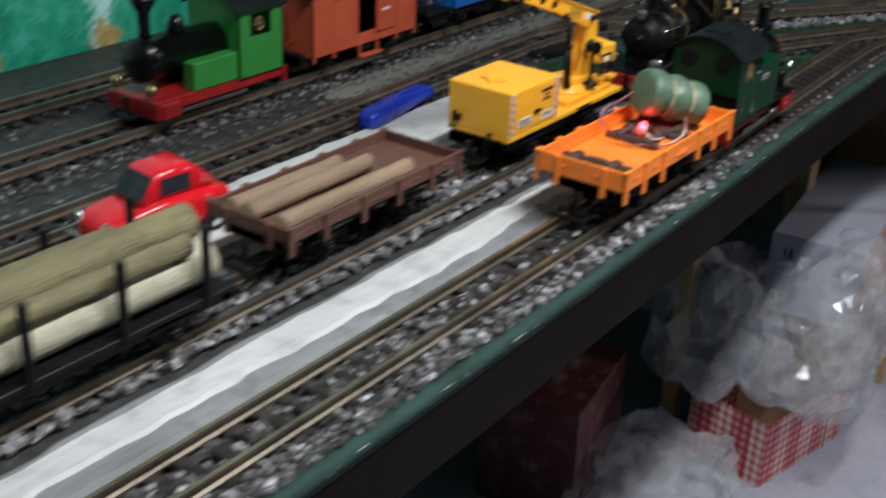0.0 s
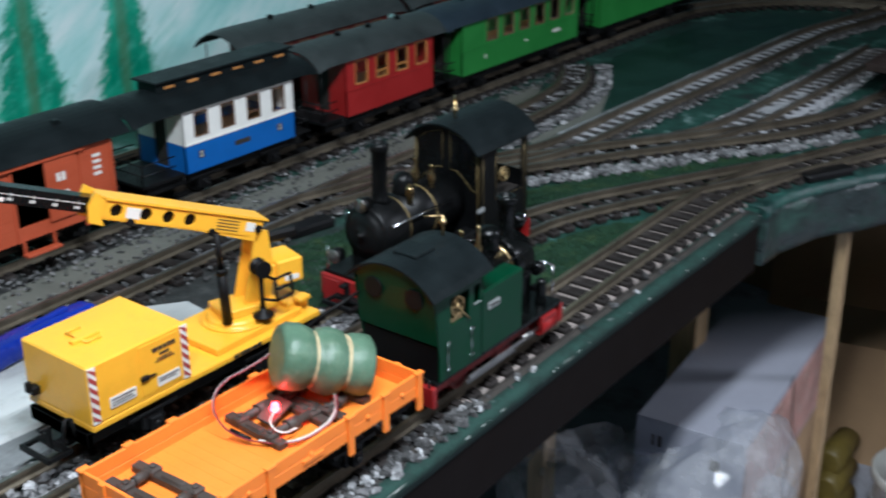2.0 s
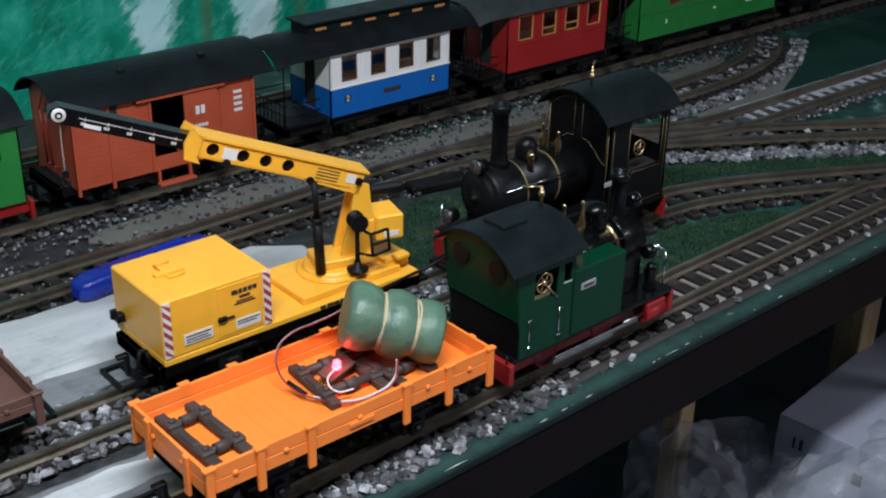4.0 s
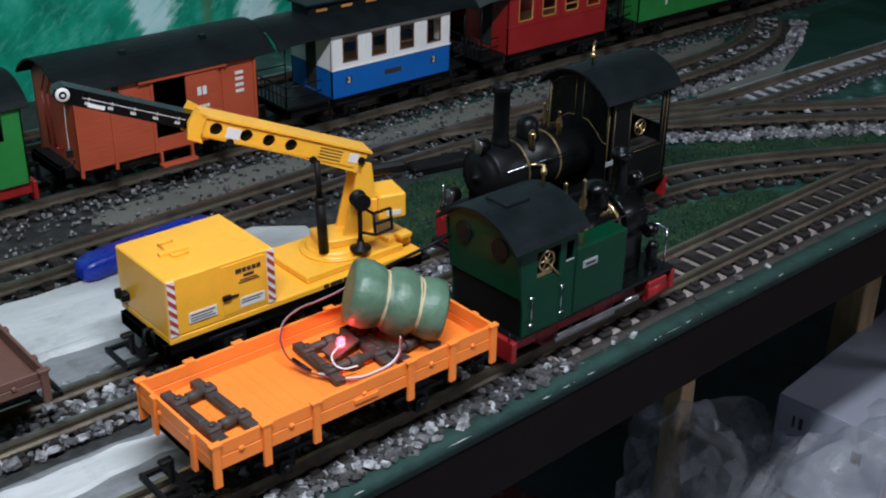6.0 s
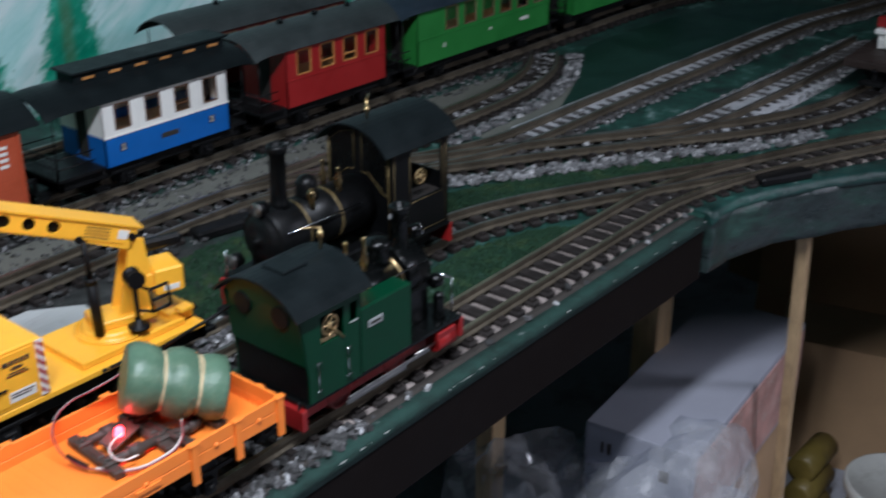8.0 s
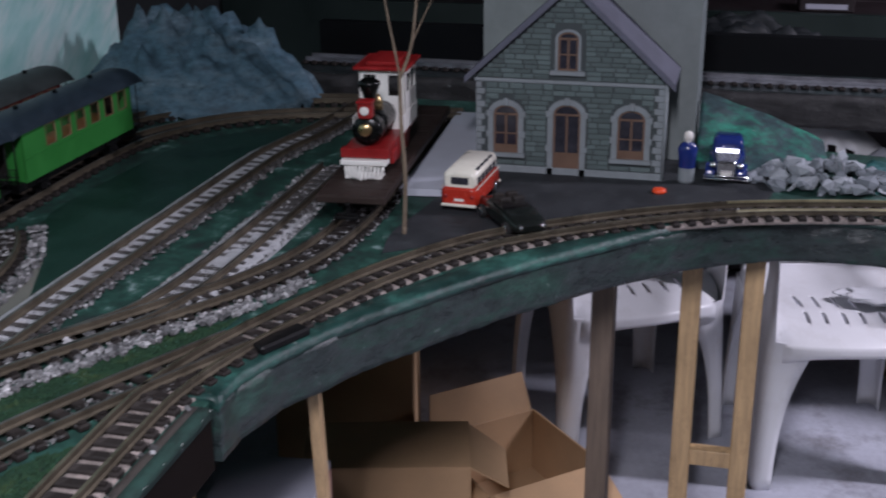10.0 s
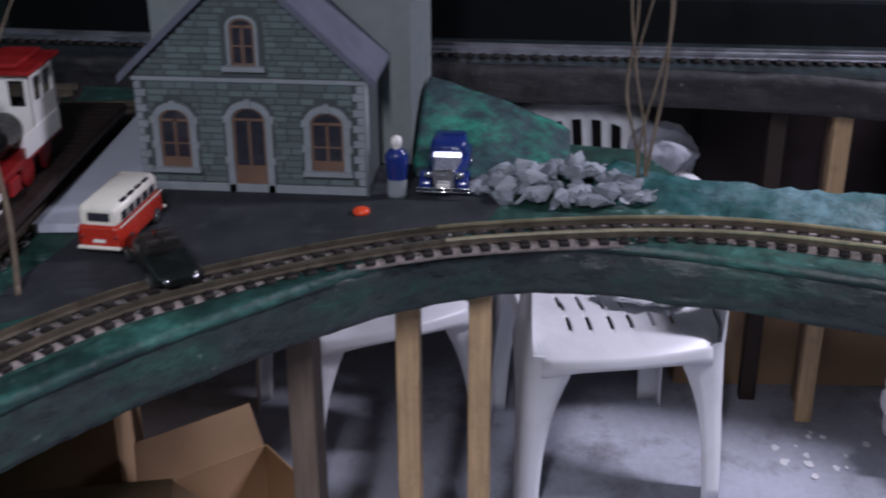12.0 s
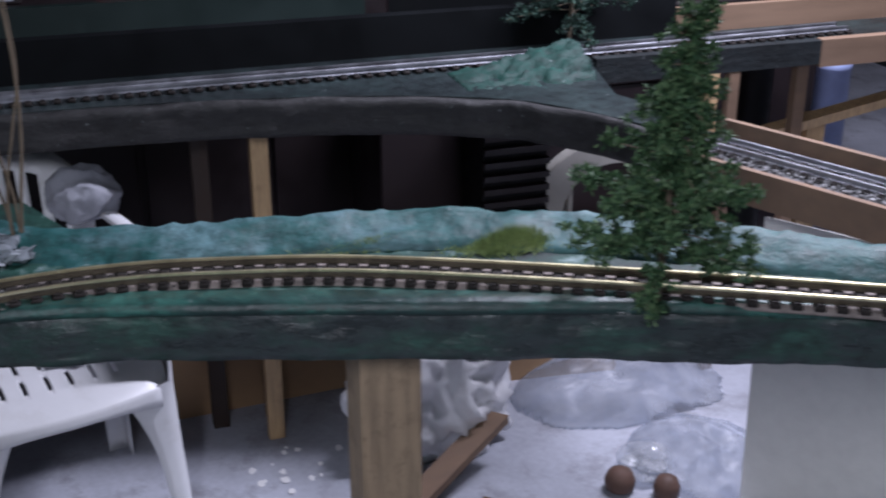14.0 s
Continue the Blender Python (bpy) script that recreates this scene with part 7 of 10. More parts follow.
def station_house():
    t = thing("station_house", "grey green stone station house with arched wooden windows", "house")
    x, y0, y1, yc = 2.05, -0.672, -0.302, -0.487
    eave, ridge = 0.205, 0.375
    bm = bmesh.new()
    extrude_outline(bm, [(x, y0, 0), (x, y1, 0), (x, y1, eave), (x, yc, ridge), (x, y0, eave)], (0.16, 0, 0))
    bmesh.ops.recalc_face_normals(bm, faces=bm.faces)
    part("front_wing", bm, M["house_mortar"], t)
    bm = bmesh.new()
    slab(bm, 2.2, 2.5, -0.728, -0.285, 0.0, 0.52)
    part("main_block", bm, M["house_stone"], t)
    for s, a in ((1, y1), (-1, y0)):
        bm = bmesh.new()
        over = (a + s * 0.02 - yc) / (a - yc)
        e = ridge + (eave - ridge) * over
        pts = [(x - 0.014, yc, ridge + 0.003), (x - 0.014, a + s * 0.02, e + 0.003), (x - 0.014, a + s * 0.02, e + 0.012), (x - 0.014, yc, ridge + 0.013)]
        extrude_outline(bm, pts, (0.17, 0, 0))
        bmesh.ops.recalc_face_normals(bm, faces=bm.faces)
        part("roof", bm, M["house_roof"], t)
        bm = bmesh.new()
        pts = [(x - 0.017, yc, ridge - 0.002), (x - 0.017, a + s * 0.021, e - 0.003), (x - 0.017, a + s * 0.021, e + 0.01), (x - 0.017, yc, ridge + 0.012)]
        extrude_outline(bm, pts, (0.004, 0, 0))
        bmesh.ops.recalc_face_normals(bm, faces=bm.faces)
        part("bargeboard", bm, M["house_roof"], t)
    bm = bmesh.new()
    slab(bm, 2.17, 2.53, -0.748, -0.265, 0.52, 0.532, 0.002)
    part("roof", bm, M["house_roof"], t)
    bm = bmesh.new()
    slab(bm, x - 0.004, x, y0 - 0.003, y1 + 0.003, 0.186, 0.193, 0.001)
    part("string_course", bm, M["house_trim"], t)
    bm = bmesh.new()
    slab(bm, x - 0.005, x, y0 - 0.004, y1 + 0.004, 0.0, 0.016, 0.001)
    part("plinth", bm, M["house_trim"], t)
    for a in (y0, y1):
        for k in range(13):
            bm = bmesh.new()
            w = 0.018 if k % 2 else 0.011
            q = sorted((a, a + (w if a == y0 else -w)))
            slab(bm, x - 0.003, x + 0.0005, *q, 0.018 + k * 0.0129, 0.018 + k * 0.0129 + 0.0118, 0.0006)
            part("quoin", bm, M["house_trim"], t)
    openings = [(-0.388, -0.338, 0.042, 0.122, 0.14), (-0.638, -0.585, 0.042, 0.122, 0.141), (-0.512, -0.458, 0.0, 0.126, 0.146), (-0.504, -0.464, 0.213, 0.276, 0.289)]
    for k, o in enumerate(openings):
        house_window(t, x, *o, door=k == 2, surround=k < 3)
    bm = bmesh.new()
    tube(bm, (x - 0.004, y0 - 0.004, 0.0), (x - 0.004, y0 - 0.004, eave), 0.0035, seg=10)
    part("drainpipe", bm, M["house_trim"], t)
    # coursed rubble facing: rows of uneven height, stones of uneven length, left open round the surrounds
    lay = random.Random(5)
    shapes = []
    for k in range(4):
        bm = bmesh.new()
        j = lambda: lay.uniform(0.03, 0.1)
        base = [(0, 0), (0, 1), (1, 1), (1, 0)]
        lower = [bm.verts.new((0.0, a, b)) for a, b in base]
        upper = [bm.verts.new((-1.0, abs(a - j()), abs(b - 1.6 * j()))) for a, b in base]
        bm.faces.new(upper)
        for i in range(4):
            bm.faces.new((lower[i], lower[(i + 1) % 4], upper[(i + 1) % 4], upper[i]))
        bmesh.ops.recalc_face_normals(bm, faces=bm.faces)
        me = bpy.data.meshes.new("stone")
        bm.to_mesh(me)
        bm.free()
        me.materials.append(M["house_block"])
        shapes.append(me)
    z = 0.017
    while z < ridge - 0.016:
        h = lay.uniform(0.0088, 0.0118)
        if z < 0.186 < z + h + 0.004:
            h = 0.186 - z
        mid = z + h / 2
        if z < 0.19:
            a, b = y0 + 0.019, y1 - 0.019
        else:
            half = (y1 - yc) * (ridge - z - h) / (ridge - eave)
            half = min(half, y1 - yc) - 0.003
            a, b = yc - half, yc + half
        cuts = []
        for o0, o1, oz, spring, top in openings:
            if oz - 0.009 < z + h and z < top + 0.012:
                wide = 0.0135 if mid > oz else 0.0155
                c, r = (o0 + o1) / 2, (o1 - o0) / 2 + wide
                if z > spring:
                    r *= max(0.0, 1 - ((z - spring) / (top + 0.013 - spring)) ** 2) ** 0.5
                cuts.append((c - r, c + r))
        y = a
        while y < b - 0.004:
            e = y + lay.uniform(0.017, 0.042)
            if b - e < 0.01:
                e = b
            for c0, c1 in cuts:
                if c0 <= y < c1:
                    y = e = c1
                elif y < c0 and e > c0 - 0.006:
                    e = c0
            if e - y > 0.003:
                ob = new("stone", lay.choice(shapes))
                ob.parent = t
                ob.matrix_local = Matrix.Translation((x + 0.0005, y + 0.0006, z + 0.0005)) @ Matrix.Diagonal((lay.uniform(0.0016, 0.0028), e - y - 0.0012, h - 0.001, 1))
            y = max(e, y + 0.0005)
        z += h
        if 0.185 < z < 0.19:
            z = 0.194
    return t


station_house()


# ---------- road vehicles and figure ----------
M["chrome_blue"] = surface("dark_blue_car_paint", (0.015, 0.03, 0.16), 0.15, vary=0.1, bump=0.0)
M["tyre"] = surface("black_tyre", (0.012, 0.012, 0.012), 0.8, vary=0.2)
M["car_dark"] = surface("black_car_paint", (0.008, 0.01, 0.009), 0.15, vary=0.2, bump=0.0)
M["truck_red"] = surface("glossy_red_paint", (0.6, 0.012, 0.02), 0.15, vary=0.1, bump=0.0)
M["bus_red"] = surface("bus_red_paint", (0.42, 0.03, 0.015), 0.25, vary=0.08, bump=0.0)
M["cream"] = surface("cream_paint", (0.75, 0.72, 0.62), 0.3, vary=0.05, bump=0.0)


def road_wheel(parent, x, y, r, w, s):
    bm = bmesh.new()
    lathe(bm, [(r * 0.6, -w / 2), (r * 0.95, -w / 2), (r, -w * 0.3), (r, w * 0.3), (r * 0.95, w / 2), (r * 0.6, w / 2)], (x, y, r), "Y", 18)
    wh = part("wheel", bm, M["tyre"], parent)
    bm = bmesh.new()
    lathe(bm, [(r * 0.62, 0), (r * 0.6, w * 0.1), (r * 0.3, w * 0.06), (r * 0.12, w * 0.16)], (x, y + s * w / 2, r), "Y", 16, turn=Matrix.Scale(s, 3, (0, 1, 0)))
    part("hubcap", bm, M["chrome"], wh)


def loft(bm, sections, mat=0, smooth=True):
    """Skin over cross sections (lists of points with equal count), closed round and capped."""
    rows = [[bm.verts.new(p) for p in s] for s in sections]
    n = len(rows[0])
    for a, b in zip(rows, rows[1:]):
        for k in range(n):
            f = bm.faces.new((a[k], a[(k + 1) % n], b[(k + 1) % n], b[k]))
            f.smooth, f.material_index = smooth, mat
    bm.faces.new(rows[0][::-1])
    bm.faces.new(rows[-1])
    bmesh.ops.recalc_face_normals(bm, faces=bm.faces)


def rounded(x, w, z0, z1, r, seg=4):
    """A rounded rectangle in the plane x, half width w."""
    pts = []
    for cy, cz, a0 in ((w - r, z0 + r, -90), (w - r, z1 - r, 0), (-w + r, z1 - r, 90), (-w + r, z0 + r, 180)):
        for k in range(seg + 1):
            a = radians(a0 + 90 * k / seg)
            pts.append((x, cy + r * math.cos(a), cz + r * math.sin(a)))
    return pts


def camper_bus(at):
    """Two tone bus, nose towards +x."""
    t = thing("camper_bus", "red and cream toy camper bus parked before the house", "vehicle", at=at)
    bm = bmesh.new()
    loft(bm, [rounded(-0.082, 0.026, 0.012, 0.042, 0.008), rounded(-0.079, 0.033, 0.009, 0.046, 0.008), rounded(0.07, 0.033, 0.009, 0.046, 0.008), rounded(0.082, 0.027, 0.011, 0.042, 0.008)])
    part("lower_body", bm, M["bus_red"], t)
    bm = bmesh.new()
    loft(bm, [rounded(-0.077, 0.027, 0.044, 0.068, 0.008), rounded(-0.072, 0.031, 0.044, 0.076, 0.01), rounded(0.06, 0.031, 0.044, 0.077, 0.01), rounded(0.07, 0.026, 0.044, 0.068, 0.008)])
    part("upper_body", bm, M["cream"], t)
    bm = bmesh.new()
    slab(bm, -0.0778, -0.0745, -0.017, 0.017, 0.051, 0.065, 0.001)
    part("rear_window", bm, M["house_glass"], t)
    for s in (-1, 1):
        for k in range(5):
            bm = bmesh.new()
            x = -0.058 + k * 0.025
            slab(bm, x - 0.01, x + 0.01, *sorted((s * 0.0308, s * 0.0318)), 0.051, 0.064, 0.0008)
            part("side_window", bm, M["house_glass"], t)
        bm = bmesh.new()
        slab(bm, -0.08, 0.075, *sorted((s * 0.0325, s * 0.0338)), 0.044, 0.046)
        part("trim_strip", bm, M["cream"], t)
        for x in (-0.048, 0.048):
            road_wheel(t, x, s * 0.03, 0.0125, 0.009, s)
        bm = bmesh.new()
        lathe(bm, [(0.004, 0.0), (0.0035, -0.002), (0.0005, -0.003)], (-0.0805, s * 0.025, 0.03), "X", 12)
        part("tail_light", bm, M["red"], t)
    for x, s in ((-0.084, -1), (0.084, 1)):
        bm = bmesh.new()
        slab(bm, x - 0.0025, x + 0.0025, -0.033, 0.033, 0.011, 0.0165, 0.0015)
        part("bumper", bm, M["cream"], t)
    bm = bmesh.new()
    slab(bm, -0.0825, -0.08, -0.009, 0.009, 0.021, 0.026)
    part("plate", bm, M["label_white"], t)
    bm = bmesh.new()
    for k in range(4):
        slab(bm, -0.055 + 0.026 * k, -0.035 + 0.026 * k, -0.028, -0.023, 0.0725, 0.0765)
    part("roof_window", bm, M["house_glass"], t)
    return t


camper_bus(pose(1.858, -0.335, 0.003, 0, 0, -4))


def open_car(at):
    """Dark open touring car, hood folded, nose towards +x."""
    t = thing("open_car", "black open toy sports car on the asphalt", "vehicle", at=at)
    bm = bmesh.new()
    loft(bm, [rounded(-0.085, 0.022, 0.014, 0.026, 0.005), rounded(-0.07, 0.033, 0.01, 0.034, 0.009), rounded(-0.02, 0.036, 0.009, 0.037, 0.009), rounded(0.03, 0.035, 0.009, 0.037, 0.009), rounded(0.07, 0.032, 0.01, 0.031, 0.009), rounded(0.086, 0.022, 0.014, 0.024, 0.005)])
    part("body", bm, M["car_dark"], t)
    bm = bmesh.new()
    slab(bm, -0.045, 0.02, -0.026, 0.026, 0.0362, 0.0385, 0.001)
    part("cockpit", bm, M["interior"], t)
    for x in (-0.03, -0.002):
        for y in (-0.013, 0.013):
            bm = bmesh.new()
            slab(bm, x - 0.006, x + 0.006, y - 0.01, y + 0.01, 0.038, 0.05, 0.002)
            part("seat", bm, M["interior"], t)
    bm = bmesh.new()
    extrude_outline(bm, [(0.026, -0.028, 0.036), (0.026, 0.028, 0.036), (0.017, 0.024, 0.053), (0.017, -0.024, 0.053)], (0.0012, 0, 0))
    bmesh.ops.recalc_face_normals(bm, faces=bm.faces)
    part("windscreen", bm, M["glass"], t)
    for s in (-1, 1):
        for x in (-0.052, 0.052):
            road_wheel(t, x, s * 0.033, 0.0125, 0.009, s)
        bm = bmesh.new()
        lathe(bm, [(0.0045, 0), (0.004, 0.003), (0.0005, 0.004)], (0.083, s * 0.02, 0.021), "X", 12)
        part("headlight", bm, M["chrome"], t)
    return t


open_car(pose(1.735, -0.435, 0.003, 0, 0, 215))


M["silver"] = surface("silver_paint", (0.5, 0.52, 0.58), 0.3, metal=0.7, vary=0.1, bump=0.01)


def classic_car(at):
    """Blue vintage car with a big chrome grille, nose towards +x."""
    t = thing("vintage_car", "dark blue vintage toy car with chrome grille", "vehicle", at=at)
    bm = bmesh.new()
    loft(bm, [rounded(-0.09, 0.02, 0.016, 0.035, 0.006), rounded(-0.07, 0.033, 0.012, 0.05, 0.012), rounded(0.0, 0.034, 0.012, 0.052, 0.012), rounded(0.02, 0.026, 0.014, 0.05, 0.01), rounded(0.075, 0.019, 0.016, 0.048, 0.008), rounded(0.08, 0.016, 0.018, 0.045, 0.007)])
    part("body", bm, M["chrome_blue"], t)
    bm = bmesh.new()
    loft(bm, [rounded(-0.065, 0.022, 0.05, 0.066, 0.008), rounded(-0.05, 0.028, 0.05, 0.082, 0.01), rounded(0.0, 0.029, 0.05, 0.084, 0.01), rounded(0.014, 0.026, 0.05, 0.072, 0.008)])
    part("cabin", bm, M["chrome_blue"], t)
    bm = bmesh.new()
    extrude_outline(bm, [(0.0165, -0.022, 0.053), (0.0165, 0.022, 0.053), (0.008, 0.02, 0.074), (0.008, -0.02, 0.074)], (0.001, 0, 0))
    bmesh.ops.recalc_face_normals(bm, faces=bm.faces)
    part("windscreen", bm, M["silver"], t)
    bm = bmesh.new()
    loft(bm, [rounded(0.02, 0.0235, 0.042, 0.0535, 0.005), rounded(0.07, 0.0175, 0.042, 0.0515, 0.005), rounded(0.081, 0.0155, 0.041, 0.0495, 0.005)])
    part("bonnet", bm, M["silver"], t)
    for s in (-1, 1):
        bm = bmesh.new()
        secs = []
        for k in range(9):
            a = math.pi * k / 8
            secs.append(rounded(0.055 - 0.024 * math.cos(a), 0.009, 0.012 + 0.02 * math.sin(a), 0.018 + 0.022 * math.sin(a), 0.0025, 2))
        loft(bm, [[(x, y + s * 0.03, z) for x, y, z in q] for q in secs])
        part("mudguard", bm, M["chrome_blue"], t)
        for x in (-0.05, 0.055):
            road_wheel(t, x, s * 0.03, 0.016, 0.009, s)
        bm = bmesh.new()
        lathe(bm, [(0.0015, -0.012), (0.0065, -0.004), (0.0075, 0.0), (0.006, 0.003), (0.0005, 0.004)], (0.078, s * 0.025, 0.042), "X", 16)
        part("headlight", bm, M["chrome"], t)
    bm = bmesh.new()
    slab(bm, 0.08, 0.085, -0.0175, 0.0175, 0.017, 0.054, 0.002)
    for k in range(7):
        slab(bm, 0.085, 0.0862, -0.012 + 0.004 * k - 0.0008, -0.012 + 0.004 * k + 0.0008, 0.02, 0.046)
    part("grille", bm, M["chrome"], t)
    bm = bmesh.new()
    for z in (0.014, 0.021):
        tube(bm, (0.092, -0.042, z), (0.092, 0.042, z), 0.0022, seg=8)
    part("bumper", bm, M["chrome"], t)
    bm = bmesh.new()
    slab(bm, 0.0905, 0.0925, -0.01, 0.01, 0.023, 0.03)
    part("plate", bm, M["label_white"], t)
    return t


classic_car(pose(2.135, -0.797, 0.003, 0, 0, 180) @ Matrix.Diagonal((1, 1.02, 0.84, 1)))
bm = bmesh.new()
lathe(bm, [(0.001, 0.0), (0.013, 0.0), (0.013, 0.006), (0.0125, 0.03), (0.014, 0.05), (0.0155, 0.068), (0.011, 0.078), (0.005, 0.081), (0.008, 0.085), (0.0095, 0.092), (0.008, 0.099), (0.004, 0.102), (0.0005, 0.103)], (0, 0, 0), seg=18)
for v in bm.verts:
    v.co.y *= 1.25 if v.co.z < 0.08 else 1.0
for f in bm.faces:
    z = f.calc_center_median().z
    f.material_index = 1 if z > 0.081 else (2 if z < 0.02 else 0)
fig = part("toy_figure", bm, [M["chrome_blue"], M["label_white"], M["house_trim"]])
fig.matrix_world = pose(2.05, -0.722, 0.003)
tagged(fig, "small painted toy figure in blue beside the car", "figurine")
M["orange_cap"] = surface("orange_cap_plastic", (0.85, 0.08, 0.02), 0.4, vary=0.05)
bm = bmesh.new()
lathe(bm, [(0.013, 0.0), (0.0135, 0.003), (0.012, 0.007), (0.008, 0.0085), (0.0005, 0.009)], seg=18)
cap = part("bottle_cap", bm, M["orange_cap"])
cap.matrix_world = pose(1.972, -0.676, 0.003)
tagged(cap, "orange red plastic cap lying on the asphalt", "cap")


# ---------- white and red locomotive on a dark flat wagon ----------
M["flat_brown"] = surface("blackish_brown_wagon", (0.028, 0.018, 0.015), 0.6, vary=0.25, bump=0.05, spec=0.3)


def flat_wagon(at):
    t = thing("flat_wagon", "long dark brown flat wagon carrying a toy locomotive", "wagon", at=at)
    bm = bmesh.new()
    slab(bm, 0.0, 0.66, -0.062, 0.062, 0.05, 0.064, 0.002)
    part("deck", bm, M["flat_brown"], t)
    for k in range(30):
        bm = bmesh.new()
        slab(bm, 0.002 + 0.022 * k, 0.0228 + 0.022 * k, -0.06, 0.06, 0.064, 0.0655 + random.uniform(-0.0003, 0.0003), 0.0004)
        part("plank", bm, M["flat_brown"], t)
    for x in (0.09, 0.56):
        bm = bmesh.new()
        slab(bm, x - 0.05, x + 0.05, -0.036, 0.036, 0.03, 0.05, 0.002)
        part("bogie", bm, M["black"], t)
        for d in (-0.032, 0.032):
            wheelset(t, x + d)
    coupler(t, 0.0, -1)
    return t


FLAT = pose(1.645, -0.165, 0, 0, 0, 3.5)
flat_wagon(FLAT)


def western_locomotive(at):
    """Old time toy engine with cow catcher and tall cab; nose towards -x."""
    t = thing("western_locomotive", "white and red toy western locomotive with white cow catcher", "locomotive", at=at)
    bm = bmesh.new()
    slab(bm, 0.02, 0.26, -0.03, 0.03, 0.02, 0.04, 0.002)
    part("frame", bm, M["black"], t)
    bm = bmesh.new()
    slab(bm, 0.012, 0.27, -0.042, 0.042, 0.04, 0.05, 0.0015)
    part("running_board", bm, M["red"], t)
    bm = bmesh.new()
    slab(bm, 0.0, 0.014, -0.045, 0.045, 0.034, 0.052, 0.001)
    part("beam", bm, M["red"], t)
    bm = bmesh.new()
    slab(bm, -0.014, 0.014, -0.043, 0.043, 0.024, 0.033, 0.001)
    part("catcher_beam", bm, M["white"], t)
    for k in range(11):
        bm = bmesh.new()
        y = -0.036 + 0.0072 * k
        tube(bm, (-0.004, y, 0.028), (-0.034 + abs(y) * 0.6, y * 0.9, 0.003), 0.0028, seg=6)
        part("catcher_bar", bm, M["white"], t)
    bm = bmesh.new()
    slab(bm, -0.018, 0.012, -0.034, 0.034, 0.0, 0.005, 0.001)
    part("catcher_foot", bm, M["white"], t)
    bm = bmesh.new()
    lathe(bm, [(0.026, 0.02), (0.026, 0.15)], (0, 0, 0.08), "X", 28)
    part("boiler", bm, M["black_gloss"], t)
    bm = bmesh.new()
    lathe(bm, [(0.0275, 0.05), (0.0275, 0.02), (0.025, 0.017), (0.012, 0.015), (0.0005, 0.015)], (0, 0, 0.08), "X", 28)
    part("smokebox", bm, M["black_gloss"], t)
    bm = bmesh.new()
    lathe(bm, [(0.011, 0.014), (0.012, 0.006), (0.0105, 0.004), (0.0005, 0.004)], (0, 0, 0.085), "X", 20)
    part("number_plate", bm, M["brass"], t)
    bm = bmesh.new()
    slab(bm, 0.008, 0.03, -0.013, 0.013, 0.105, 0.135, 0.002)
    slab(bm, 0.005, 0.033, -0.015, 0.015, 0.133, 0.138, 0.001)
    lp = part("headlamp", bm, M["red"], t)
    bm = bmesh.new()
    lathe(bm, [(0.008, 0.008), (0.0085, 0.0055), (0.007, 0.0045), (0.0005, 0.0045)], (0, 0, 0.12), "X", 18)
    part("lens", bm, M["label_white"], lp)
    bm = bmesh.new()
    lathe(bm, [(0.009, 0.1), (0.008, 0.125), (0.014, 0.145), (0.02, 0.16), (0.02, 0.164), (0.012, 0.17), (0.008, 0.16)], (0.05, 0, 0), "Z", 22)
    part("chimney", bm, M["black_gloss"], t)
    bm = bmesh.new()
    lathe(bm, [(0.014, 0.1), (0.0125, 0.12), (0.008, 0.13), (0.0005, 0.133)], (0.095, 0, 0), "Z", 22)
    part("dome", bm, M["brass"], t)
    for s in (-1, 1):
        bm = bmesh.new()
        panel(bm, 0.15, 0.25, 0.05, 0.165, [(0.165, 0.195, 0.118, 0.155), (0.205, 0.238, 0.118, 0.155)], s * 0.045, -s * 0.0025)
        bmesh.ops.remove_doubles(bm, verts=bm.verts, dist=0.0001)
        part("cab_side", bm, M["white"], t)
        bm = bmesh.new()
        slab(bm, 0.1, 0.25, *sorted((s * 0.045, s * 0.047)), 0.05, 0.085, 0.001)
        part("side_panel", bm, M["white"], t)
        bm = bmesh.new()
        slab(bm, 0.03, 0.065, *sorted((s * 0.03, s * 0.047)), 0.016, 0.04, 0.002)
        part("cylinder", bm, M["red"], t)
        for x in (0.12, 0.2):
            bm = bmesh.new()
            lathe(bm, [(0.006, -0.003), (0.023, -0.003), (0.025, 0.0), (0.025, 0.004), (0.006, 0.004)], (x, s * 0.034, 0.025), "Y", 20)
            part("wheel", bm, M["red"], t)
    bm = bmesh.new()
    panel(bm, -0.045, 0.045, 0.05, 0.165, [(-0.036, -0.012, 0.115, 0.155), (0.012, 0.036, 0.115, 0.155)], 0.15, 0.0025, axis="x")
    bmesh.ops.remove_doubles(bm, verts=bm.verts, dist=0.0001)
    part("cab_front", bm, M["white"], t)
    bm = bmesh.new()
    slab(bm, 0.158, 0.25, -0.04, 0.04, 0.05, 0.1)
    part("cab_inside", bm, M["interior"], t)
    bm = bmesh.new()
    slab(bm, 0.135, 0.268, -0.053, 0.053, 0.165, 0.172, 0.002)
    slab(bm, 0.15, 0.255, -0.03, 0.03, 0.172, 0.18, 0.002)
    part("roof", bm, M["red"], t)
    return t


western_locomotive(FLAT @ pose(0.115, 0.0, 0.0655))


# ---------- trees, rocks, hill ----------
M["bark"] = surface("grey_brown_bark", (0.17, 0.13, 0.09), 0.9, vary=0.3, scale=60, stretch=(1, 1, 0.3), bump=0.2)


